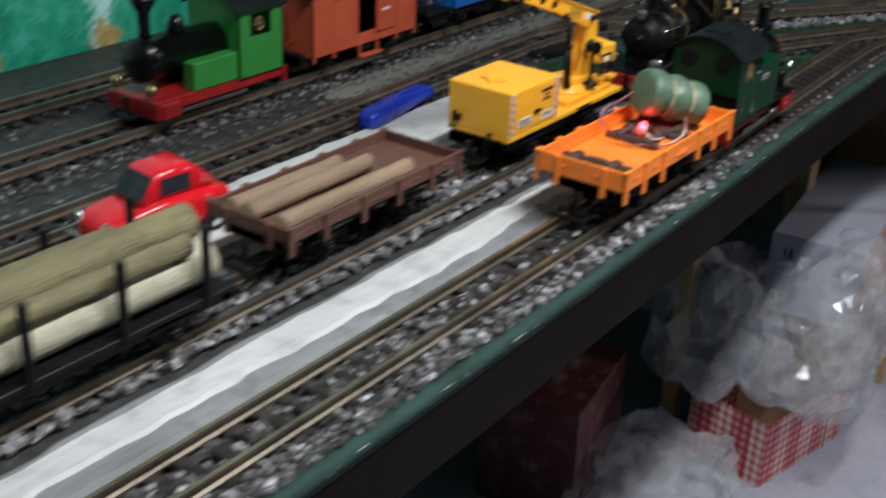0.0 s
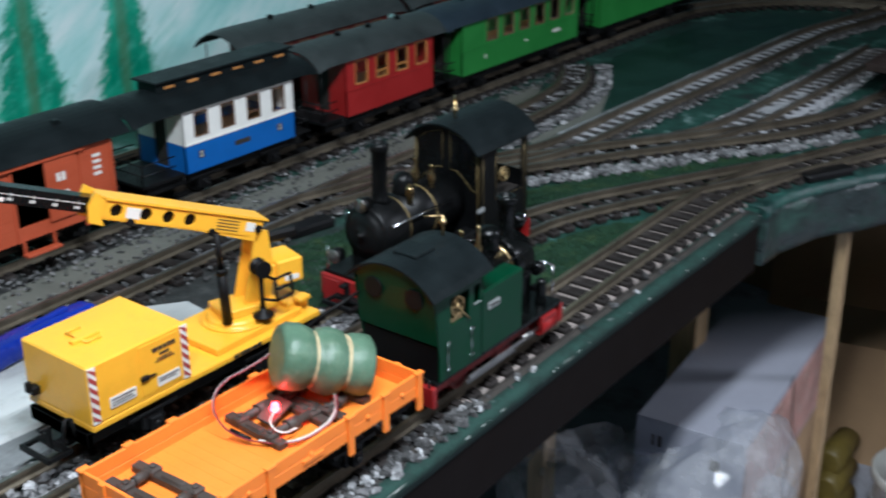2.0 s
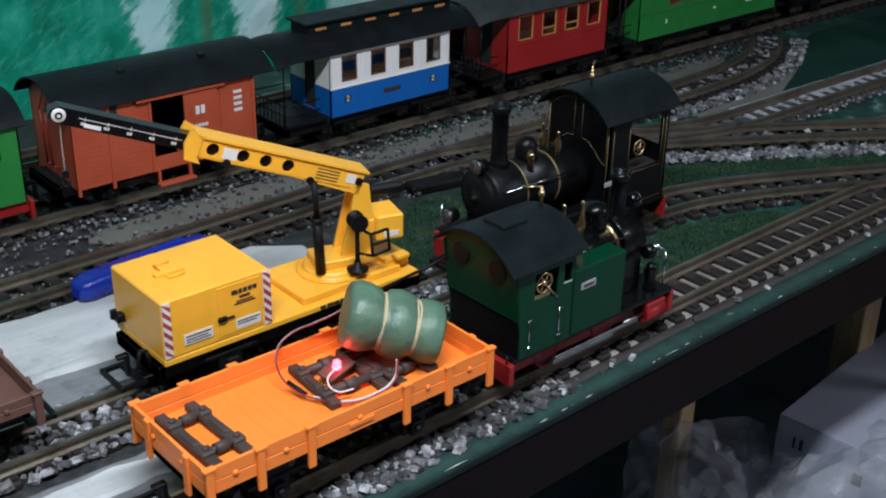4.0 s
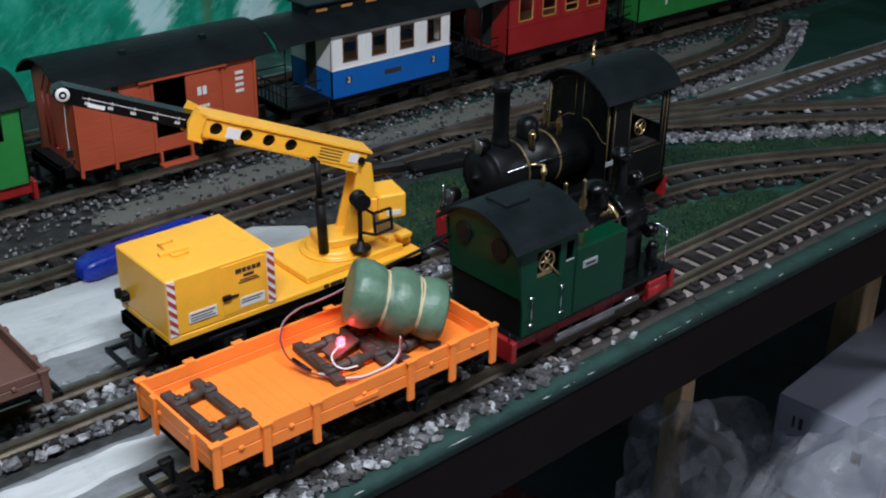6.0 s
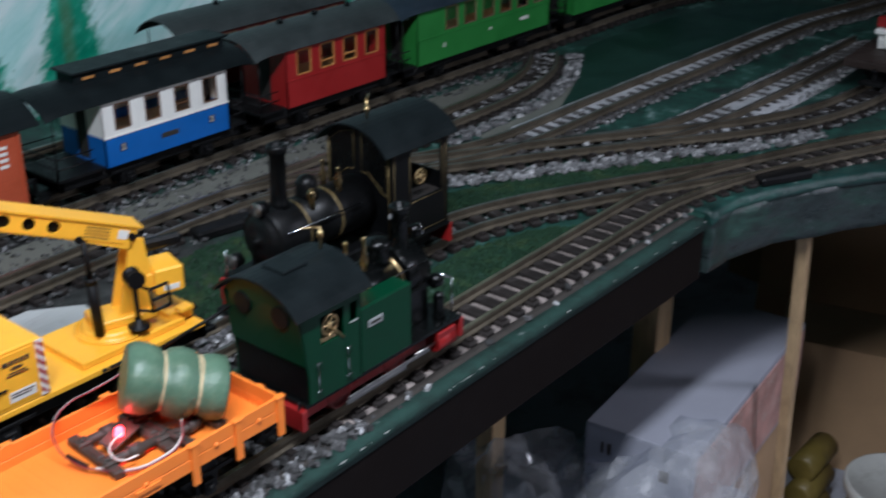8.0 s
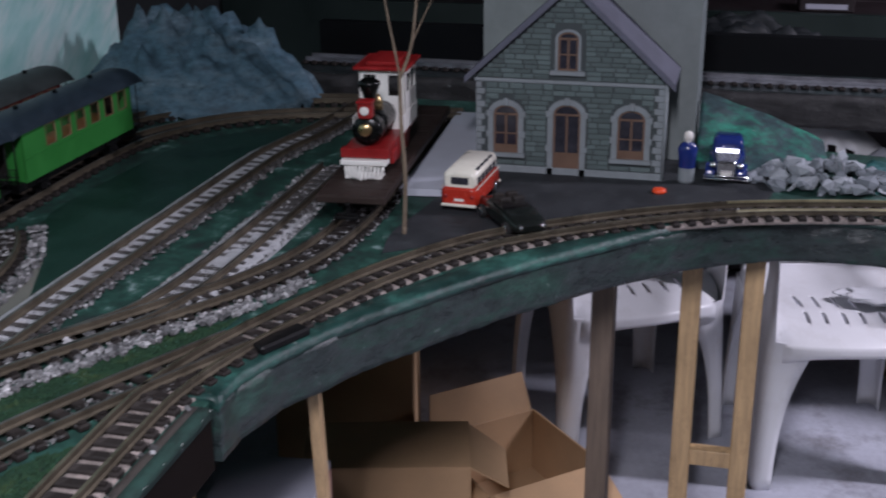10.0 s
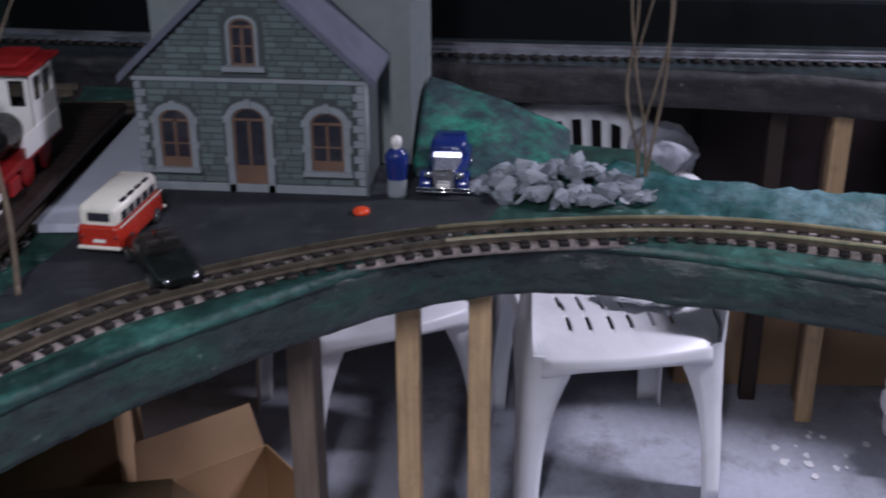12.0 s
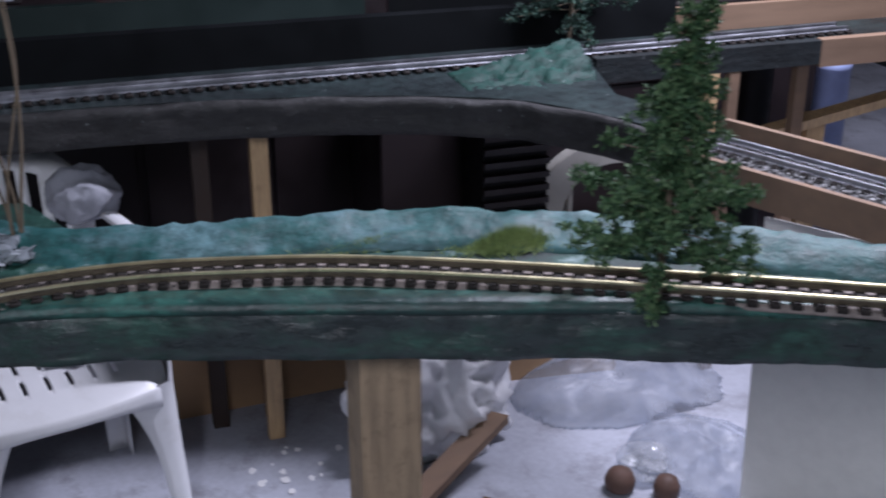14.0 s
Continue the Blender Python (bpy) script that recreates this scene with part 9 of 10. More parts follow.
M["raw_board"] = surface("raw_brown_board", (0.2, 0.13, 0.085), 0.7, vary=0.2, scale=5, stretch=(4, 0.5, 4))
ramp = thing("ramp_track_bed", "sloping track bed between raw brown boards", "track bed")
RA, RB = Vector((2.34, -2.41, -0.031)), Vector((1.55, -2.86, -0.057))
d = (RB - RA).normalized()
side = Vector((-d.y, d.x, 0)).normalized()
for o, up, dn, lab in ((-0.074, 0.002, -0.068, "board"), (0.077, 0.035, -0.06, "board")):
    bm = bmesh.new()
    a, b = RA + side * o, RB + side * o
    extrude_outline(bm, [a + Vector((0, 0, dn)), b + Vector((0, 0, dn)), b + Vector((0, 0, up)), a + Vector((0, 0, up))], side * 0.014)
    bmesh.ops.recalc_face_normals(bm, faces=bm.faces)
    part(lab, bm, M["raw_board"], ramp)
bm = bmesh.new()
extrude_outline(bm, [RA - side * 0.06, RA + side * 0.076, RB + side * 0.076, RB - side * 0.06], (0, 0, -0.02))
bmesh.ops.recalc_face_normals(bm, faces=bm.faces)
part("bed", bm, M["ballast_white"], ramp)
railway_track([tuple(RA + d * 0.01), tuple(RA.lerp(RB, 0.5)), tuple(RB)], "pale dusty track on the sloping bed", metal="rail_pale")
stones("ballast", [tuple(RA.lerp(RB, rnd.random()) + side * rnd.uniform(-0.055, 0.07) + Vector((0, 0, 0.004))) for k in range(2200)], (0.005, 0.009), M["ballast_white"], "white ballast on the sloping track bed")
setting("trim_far_end", [(2.87, 2.899, -3.058, -2.43, -0.05, 0.012)], M["shelf_dark"], "dark green painted edge of the far shelf", "edge board")
setting("trim_upper_board", [(3.101, 3.125, -3.6, -2.765, -0.03, 0.066)], M["raw_board"], "raw brown board along the far shelf", "board")
setting("trim_lower_board", [(2.87, 2.899, -3.6, -3.06, -0.058, 0.013)], M["raw_board"], "raw brown board along the far shelf", "board")


def wooden_post(x, y, w, d_, top, label, lean=(0, 0), bottom=FLOOR, material=None, name="wooden_post"):
    bm = bmesh.new()
    slab(bm, -d_ / 2, d_ / 2, -w / 2, w / 2, 0, top - bottom, 0.002)
    for v in bm.verts:
        f = v.co.z / (top - bottom)
        v.co.x += x + lean[0] * f
        v.co.y += y + lean[1] * f
        v.co.z += bottom
    return tagged(part(name, bm, material or M["post_wood"]), label, "post", "posts under the layout")


M["worn_pine"] = surface("worn_pine", (0.3, 0.22, 0.14), 0.65, vary=0.35, scale=10, stretch=(5, 5, 0.5), dirt=(0.08, 0.055, 0.035), dirt_amount=0.6)
wooden_post(1.95, -0.75, 0.038, 0.038, -0.03, "pale pine post carrying the curved table edge")
wooden_post(1.95, -0.866, 0.036, 0.038, -0.03, "pale pine post carrying the curved table edge")
wooden_post(1.9, -0.588, 0.042, 0.07, -0.03, "grey worn wooden post under the table", material=surface("grey_worn_post", (0.16, 0.12, 0.09), 0.7, vary=0.3, scale=12, stretch=(5, 5, 0.5)))
wooden_post(1.87, -1.62, 0.095, 0.095, -0.03, "thick square wooden post with dark top under the table", material=M["worn_pine"])
wooden_post(1.3, 0.04, 0.05, 0.05, -0.03, "wooden post under the middle of the table")
wooden_post(0.95, 0.13, 0.035, 0.035, -0.03, "yellowish wooden post beside the checked box")
M["dark_post"] = surface("dark_brown_post", (0.035, 0.022, 0.016), 0.7, vary=0.25, scale=10, stretch=(5, 5, 0.5))
for y, mt in ((-1.485, "dark_post"), (-1.622, "raw_board")):
    wooden_post(3.0, y, 0.04, 0.04, -0.075, "brown wooden post under the far shelf", material=M[mt])
wooden_post(2.9, -1.61, 0.04, 0.03, -0.075, "short pale post standing on the floor")
wooden_post(2.884, -2.815, 0.03, 0.026, -0.05, "brown post under the far shelf", material=M["raw_board"])
wooden_post(2.93, -3.045, 0.035, 0.03, -0.02, "brown post under the far shelf", material=M["raw_board"])
bm = bmesh.new()
slab(bm, 1.935, 1.965, -0.85, -0.768, -0.56, -0.525, 0.002)
tagged(part("cross_board", bm, M["post_wood"]), "short pine board nailed between two posts", "board")
bm = bmesh.new()
p0, p1 = Vector((1.433, -0.186, FLOOR)), Vector((1.235, -0.236, -0.05))
u = Vector((0.008, 0.0, 0.002))
v = Vector((0.0, 0.0085, 0.0))
extrude_outline(bm, [p0 - u - v, p0 + u - v, p0 + u + v, p0 - u + v], p1 - p0)
bmesh.ops.recalc_face_normals(bm, faces=bm.faces)
tagged(part("wooden_stick", bm, M["post_wood"]), "thin wooden batten leaning under the table edge", "stick")


# ---------- white plastic chairs ----------
def round_corner(x, y, hx, hy, r):
    """Pulls the corners of a rectangle in to a radius."""
    cx, cy = max(-hx + r, min(hx - r, x)), max(-hy + r, min(hy - r, y))
    dx, dy = x - cx, y - cy
    if dx and dy:
        k = max(abs(dx), abs(dy)) / math.hypot(dx, dy)
        return cx + dx * k, cy + dy * k
    return x, y


def skin_of(name, rows, parent, material, thick, closed=False):
    """A moulded sheet over rows of points."""
    bm = bmesh.new()
    vs = [[bm.verts.new(p) for p in r] for r in rows]
    n = len(vs[0])
    for a, b in zip(vs, vs[1:]):
        for k in range(n if closed else n - 1):
            bm.faces.new((a[k], a[(k + 1) % n], b[(k + 1) % n], b[k])).smooth = True
    ob = part(name, bm, material, parent)
    sol = ob.modifiers.new("skin", "SOLIDIFY")
    sol.thickness, sol.offset = thick, 0.0
    return ob


def plastic_chair(at, label):
    """A moulded armchair: dished slotted seat, legs that run up into arms, arched slatted back; front towards -x."""
    t = thing("plastic_chair", label, "chair", "white plastic chairs", at=at)
    W = M["white_plastic"]
    H, hx, hy, r = 0.442, 0.205, 0.21, 0.05
    slots = [(x0, x0 + 0.058, -0.1125 + 0.045 * k) for k in range(6) for x0 in (-0.165, -0.078)]
    bm = bmesh.new()
    n, w = 30, 96
    grid = []
    for i in range(n + 1):
        row = []
        for j in range(w + 1):
            u, v = i / n * 2 - 1, j / w * 2 - 1
            x, y = round_corner(hx * u, hy * v * (1 - 0.04 * (u + 1)), hx, hy, r)
            fall = -0.05 * max(0.0, (-u - 0.3) / 0.7) ** 2.6
            z = H - 0.014 * (1 - v * v) * (1 - u * u) + fall
            row.append(bm.verts.new((x - 0.03 * (1 - v * v) * max(0.0, -u) ** 3, y, z)))
        grid.append(row)
    for i in range(n):
        for j in range(w):
            c = (grid[i][j].co + grid[i + 1][j + 1].co) / 2
            if any(a < c.x < b and abs(c.y - y) < 0.0045 for a, b, y in slots):
                continue
            bm.faces.new((grid[i][j], grid[i + 1][j], grid[i + 1][j + 1], grid[i][j + 1])).smooth = True
    # the rim rolls down all round, deeper at the corners where the legs begin
    loop = grid[0] + [grid[i][w] for i in range(1, n + 1)] + grid[n][w - 1::-1] + [grid[i][0] for i in range(n - 1, 0, -1)]
    rings = [loop]
    for out, down, deep in ((0.0035, 0.003, 0.0), (0.006, 0.009, 0.0), (0.0072, 0.018, 0.012), (0.008, 0.026, 0.034)):
        ring = []
        for v in loop:
            d = Vector((v.co.x / hx, v.co.y / hy, 0))
            corner = (min(1.0, abs(d.x)) * min(1.0, abs(d.y))) ** 3
            ring.append(bm.verts.new(v.co + d.normalized() * out + Vector((0, 0, -down - deep * corner))))
        rings.append(ring)
    for a, b in zip(rings, rings[1:]):
        for k in range(len(loop)):
            j = (k + 1) % len(loop)
            bm.faces.new((a[k], a[j], b[j], b[k])).smooth = True
    bmesh.ops.recalc_face_normals(bm, faces=bm.faces)
    seat = part("seat", bm, W, t)
    sol = seat.modifiers.new("skin", "SOLIDIFY")
    sol.thickness = 0.004
    for sx in (-1, 1):
        for sy in (-1, 1):
            # front legs run on above the seat as the side panels that carry the arms
            levels = [(H + 0.18, 0.05, 0.008, 0.004), (H + 0.12, 0.055, 0.008, 0.0), (H + 0.05, 0.075, 0.008, -0.002), (H + 0.0, 0.105, 0.01, -0.002), (H - 0.045, 0.13, 0.014, -0.001)] if sx < 0 else []
            top = H - (0.062 if sx < 0 else 0.03)
            for k in range(13):
                f = k / 12
                levels.append((top * (1 - f), 0.045 + 0.09 * (1 - f) ** 3.0, 0.045 + 0.07 * (1 - f) ** 3.0, 0.014 * f))
            rows = []
            for z, wide, front, out in levels:
                ox, oy = sx * (hx + 0.004 + out), sy * (hy * (1.0 if sx < 0 else 0.93) + 0.009 + out)
                q = min(0.03, wide * 0.45)
                qf = min(q, front * 0.9)
                row = [(ox - sx * wide, oy, z), (ox - sx * (wide + q) / 2, oy, z), (ox - sx * q, oy, z)]
                row += [(ox - sx * q + sx * q * math.sin(b), oy - sy * qf + sy * qf * math.cos(b), z) for b in (0.4, 0.8, 1.2)]
                row += [(ox, oy - sy * qf, z), (ox, oy - sy * (front + qf) / 2, z), (ox, oy - sy * front, z)]
                rows.append(row)
            skin_of("leg", rows, t, W, 0.005)
    for sy in (-1, 1):
        rows = []
        for k in range(9):
            f = k / 8
            x, y = -hx + 0.0 + 0.43 * f, sy * (hy + 0.012 - 0.02 * f * f)
            z = H + 0.182 + 0.02 * math.sin(f * 3.1) + 0.02 * f
            rows.append([(x, y + sy * 0.03, z - 0.014), (x, y + sy * 0.022, z - 0.002), (x, y + sy * 0.008, z), (x, y - sy * 0.005, z - 0.002), (x, y - sy * 0.009, z - 0.008)])
        skin_of("arm", rows, t, W, 0.005)
    # back: wide arch with open slots under a rolled top rim
    cols, tall = 36, 16
    bm = bmesh.new()
    grid = []
    for i in range(tall + 1):
        f = i / tall
        row = []
        for j in range(cols + 1):
            g = j / cols * 2 - 1
            top = 0.365 - 0.13 * abs(g) ** 2.4
            x = 0.195 + 0.1 * f + 0.03 * (1 - g * g) * f + (0.03 * max(0.0, f - 0.9) / 0.1)
            row.append(bm.verts.new((x - 0.045 * g * g * f, (0.185 + 0.035 * f) * g, H + f * top - 0.004 * max(0.0, f - 0.9) / 0.1)))
        grid.append(row)
    for i in range(tall):
        for j in range(cols):
            f = (i + 0.5) / tall
            if 0.3 < f < 0.82 and 4 <= j < cols - 4 and (j - 4) % 4 in (1, 2):
                continue
            bm.faces.new((grid[i][j], grid[i][j + 1], grid[i + 1][j + 1], grid[i + 1][j])).smooth = True
    bk = part("backrest", bm, W, t)
    sol = bk.modifiers.new("skin", "SOLIDIFY")
    sol.thickness = 0.007
    return t


plastic_chair(pose(2.7, -1.09, FLOOR, 0, 0, 14), "white plastic garden chair standing under the curved track")
plastic_chair(pose(2.76, -0.53, FLOOR, 0, 0, 30), "white plastic garden chair in the dark under the table")
M["pale_cloth"] = surface("pale_cloth", (0.3, 0.31, 0.35), 0.7, vary=0.15, scale=12, bump=0.1)


def crumpled(name, centre, size, material, label, category, seed, rough=0.35, freq=3.0, flat_bottom=True, sub=5):
    """A crumpled closed form, such as a bag or a sack, that sits flat on what carries it."""
    bm = bmesh.new()
    bmesh.ops.create_icosphere(bm, subdivisions=sub, radius=1.0)
    for v in bm.verts:
        d = v.co.normalized()
        p = d * freq + Vector((seed, seed * 2, 0))
        k = 1 + rough * 0.9 * noise.noise(p * 0.6) - rough * 1.3 * (abs(noise.noise(p * 0.8)) - 0.2) - rough * 0.4 * (abs(noise.noise(p * 2.0)) - 0.2)
        q = Vector((d.x * size[0], d.y * size[1], d.z * size[2])) * k
        if flat_bottom and q.z < -size[2] * 0.72:
            q.z = -size[2] * 0.72 + (q.z + size[2] * 0.72) * 0.08
        v.co = q + Vector(centre)
    for f in bm.faces:
        f.smooth = True
    ob = part(name, bm, material)
    return tagged(ob, label, category)


def folded(name, centre, size, material, label, category, seed, rough=0.35, freq=3.0):
    """A heap of thin film: flat facets of uneven size that meet in sharp folds, flat underneath."""
    bm = bmesh.new()
    bmesh.ops.create_icosphere(bm, subdivisions=4, radius=1.0)
    dice = random.Random(int(seed * 7))
    low = -size[2] * 0.72
    # points gather along random ridges, so that the facets grow long and uneven
    knots = []
    for k in range(int(60 + 40 * rough)):
        d = Vector((dice.gauss(0, 1), dice.gauss(0, 1), dice.gauss(0, 1))).normalized()
        knots.append((d, dice.uniform(-1, 1)))
    for v in bm.verts:
        d = v.co.normalized()
        near = sorted(((d - q).length, h) for q, h in knots)[:3]
        w = [1 / (0.04 + n[0]) for n in near]
        h = sum(a * n[1] for a, n in zip(w, near)) / sum(w)
        crease = near[1][0] - near[0][0]
        k = 1.0 + rough * (0.75 * noise.noise(d * freq * 0.5 + Vector((seed, seed * 2, 0))) + 0.55 * h - 0.7 * min(crease, 0.22)) + dice.uniform(-0.012, 0.012)
        q = Vector((d.x * size[0], d.y * size[1], d.z * size[2])) * max(0.4, k)
        if q.z < low:
            q.z = low + (q.z - low) * 0.06
        v.co = q + Vector(centre)
    return tagged(part(name, bm, material), label, category)


def bag_film(name, color, cover, rough):
    m, n, l, b = nodes_of(name)
    b.inputs["Base Color"].default_value = (*color, 1)
    b.inputs["Roughness"].default_value = rough
    tr = n.new("ShaderNodeBsdfTransparent")
    tr.inputs["Color"].default_value = (0.85, 0.87, 0.9, 1)
    mx = n.new("ShaderNodeMixShader")
    out = n["Material Output"]
    f = ramp_of(n, l, noise_of(n, l, 14.0, 4.0, 0.6), [(0.35, cover[0]), (0.7, cover[1])])
    l.new(f, mx.inputs[0])
    l.new(tr.outputs[0], mx.inputs[1])
    l.new(b.outputs[0], mx.inputs[2])
    l.new(mx.outputs[0], out.inputs["Surface"])
    bp = n.new("ShaderNodeBump")
    bp.inputs["Strength"].default_value, bp.inputs["Distance"].default_value = 0.5, 0.006
    l.new(noise_of(n, l, 11.0, 3.0, 0.5, None, (1, 1, 0.35)), bp.inputs["Height"])
    l.new(bp.outputs["Normal"], b.inputs["Normal"])
    return m


M["film"] = bag_film("clear_plastic_film", (0.76, 0.77, 0.79), (0.14, 0.42), 0.08)
M["sack"] = surface("white_woven_sack", (0.8, 0.8, 0.82), 0.75, vary=0.06, scale=10, dirt=(0.5, 0.48, 0.47), dirt_amount=0.3, bump=0.12)
M["rag"] = surface("pale_grey_rag", (0.75, 0.77, 0.8), 0.8, vary=0.08, scale=9, bump=0.1)
crumpled("cloth", (2.91, -1.215, -0.212), (0.06, 0.075, 0.068), M["pale_cloth"], "grey cloth bundled on the chair arm", "cloth", 3.0, 0.3, 2.0)


crumpled("cloth", (2.654, -1.190, -0.449), (0.055, 0.1, 0.014), M["rag"], "crumpled pale grey cloth lying on the chair seat", "cloth", 13.0, 0.3, 2.0)


# ---------- boxes and clutter under the table ----------
def carton(name, label, at, L, W, H, material, flaps=(), open_top=False, lid=None):
    """A folded box of thin walls; flaps: (side, angle) that swing out from the top rim."""
    t = thing(name, label, "box", at=at)
    th = 0.004
    for nm, q in (("side_panel", (-L / 2, L / 2, -W / 2, -W / 2 + th)), ("side_panel", (-L / 2, L / 2, W / 2 - th, W / 2)), ("end_panel", (-L / 2, -L / 2 + th, -W / 2 + th, W / 2 - th)), ("end_panel", (L / 2 - th, L / 2, -W / 2 + th, W / 2 - th))):
        bm = bmesh.new()
        slab(bm, *q, 0.0, H, 0.0008)
        part(nm, bm, material, t)
    bm = bmesh.new()
    slab(bm, -L / 2 + th, L / 2 - th, -W / 2 + th, W / 2 - th, 0.0, th)
    part("base", bm, material, t)
    if not open_top:
        bm = bmesh.new()
        slab(bm, -L / 2, L / 2, -W / 2, W / 2, H, H + th, 0.001)
        part("top", bm, lid or material, t)
    for side, angle, reach in flaps:
        bm = bmesh.new()
        a = radians(angle)
        if side in ("-x", "+x"):
            s = -1 if side == "-x" else 1
            p = [(s * L / 2, -W / 2 + 0.006, H), (s * L / 2, W / 2 - 0.006, H), (s * L / 2 + s * reach * math.cos(a), W / 2 - 0.02, H + reach * math.sin(a)), (s * L / 2 + s * reach * math.cos(a), -W / 2 + 0.02, H + reach * math.sin(a))]
        else:
            s = -1 if side == "-y" else 1
            p = [(-L / 2 + 0.006, s * W / 2, H), (L / 2 - 0.006, s * W / 2, H), (L / 2 - 0.02, s * W / 2 + s * reach * math.cos(a), H + reach * math.sin(a)), (-L / 2 + 0.02, s * W / 2 + s * reach * math.cos(a), H + reach * math.sin(a))]
        nrm = (Vector(p[1]) - Vector(p[0])).cross(Vector(p[3]) - Vector(p[0])).normalized() * th
        extrude_outline(bm, p, nrm)
        bmesh.ops.recalc_face_normals(bm, faces=bm.faces)
        part("flap", bm, material, t)
    return t


M["white_card"] = surface("white_card", (0.34, 0.35, 0.41), 0.6, vary=0.1, scale=5)
M["printed_card"] = surface("printed_card", (0.45, 0.25, 0.22), 0.45, vary=0.5, scale=14, dirt=(0.6, 0.55, 0.5), dirt_amount=0.8)
wb = carton("cardboard_box", "long white cardboard box with printed side under the table", pose(1.285, -0.075, -0.585, 0, 0, 6), 0.52, 0.185, 0.17, M["white_card"])
bm = bmesh.new()
slab(bm, -0.25, 0.255, -0.0945, -0.0926, 0.01, 0.16)
part("printed_side", bm, M["printed_card"], wb)
bm = bmesh.new()
for y, z, w_ in ((-0.045, 0.12, 0.016), (0.05, 0.135, 0.006), (0.062, 0.135, 0.004)):
    slab(bm, -0.2612, -0.26, y - w_ / 2, y + w_ / 2, z - 0.01, z + 0.01)
part("print_bar", bm, M["ink"], wb)
carton("cardboard_box", "plain brown cardboard box carrying the white box", pose(1.3, -0.06, FLOOR, 0, 0, 5), 0.46, 0.2, 0.31, M["cardboard"])


def gingham():
    m, n, l, b = nodes_of("red_white_checked_paper")
    co = n.new("ShaderNodeTexCoord").outputs["Object"]
    mp = n.new("ShaderNodeMapping")
    mp.inputs["Rotation"].default_value = (0, 0, radians(12))
    l.new(co, mp.inputs["Vector"])
    sep = n.new("ShaderNodeSeparateXYZ")
    l.new(mp.outputs[0], sep.inputs[0])
    total = None
    outs = []
    for a in (sep.outputs[0], sep.outputs[1], sep.outputs[2]):
        w = n.new("ShaderNodeMath")
        w.operation = "MULTIPLY"
        l.new(a, w.inputs[0])
        w.inputs[1].default_value = 52.0
        fr = n.new("ShaderNodeMath")
        fr.operation = "FRACT"
        l.new(w.outputs[0], fr.inputs[0])
        gt = n.new("ShaderNodeMath")
        gt.operation = "GREATER_THAN"
        l.new(fr.outputs[0], gt.inputs[0])
        gt.inputs[1].default_value = 0.5
        outs.append(gt.outputs[0])
    add = n.new("ShaderNodeMath")
    l.new(outs[0], add.inputs[0])
    l.new(outs[2], add.inputs[1])
    add2 = n.new("ShaderNodeMath")
    l.new(add.outputs[0], add2.inputs[0])
    l.new(outs[1], add2.inputs[1])
    half = n.new("ShaderNodeMath")
    half.operation = "DIVIDE"
    l.new(add2.outputs[0], half.inputs[0])
    half.inputs[1].default_value = 3.0
    c = ramp_of(n, l, half.outputs[0], [(0.1, (0.65, 0.55, 0.52)), (0.5, (0.5, 0.12, 0.12)), (0.95, (0.32, 0.02, 0.03))])
    l.new(c, b.inputs["Base Color"])
    b.inputs["Roughness"].default_value = 0.5
    return m


M["gingham"] = gingham()
carton("checked_box", "red and white checked gift box filled with plastic film", pose(1.015, -0.065, FLOOR, 0, 0, -12), 0.3, 0.19, 0.15, M["gingham"], open_top=True)
folded("plastic_bag", (1.03, -0.12, -0.595), (0.21, 0.145, 0.18), M["film"], "crumpled clear plastic bag heaped on the checked box", "plastic bag", 1.0, 0.42, 2.4)
folded("plastic_bag", (1.14, -0.13, -0.67), (0.135, 0.12, 0.12), M["film"], "small crumpled clear plastic bag", "plastic bag", 6.0, 0.4, 3.0)
folded("plastic_bag", (0.66, 0.03, -0.84), (0.2, 0.16, 0.085), M["film"], "clear plastic film lying on the floor", "plastic bag", 8.0, 0.45, 3.4)
folded("plastic_bag", (0.93, 0.06, -0.6), (0.13, 0.15, 0.18), M["film"], "crumpled clear plastic bag beside the post", "plastic bag", 4.0, 0.4, 3.0)
folded("plastic_bag", (1.75, -0.55, -0.87), (0.16, 0.12, 0.045), M["film"], "flat clear plastic bag on the floor beside the bucket", "plastic bag", 14.0, 0.4, 3.4)


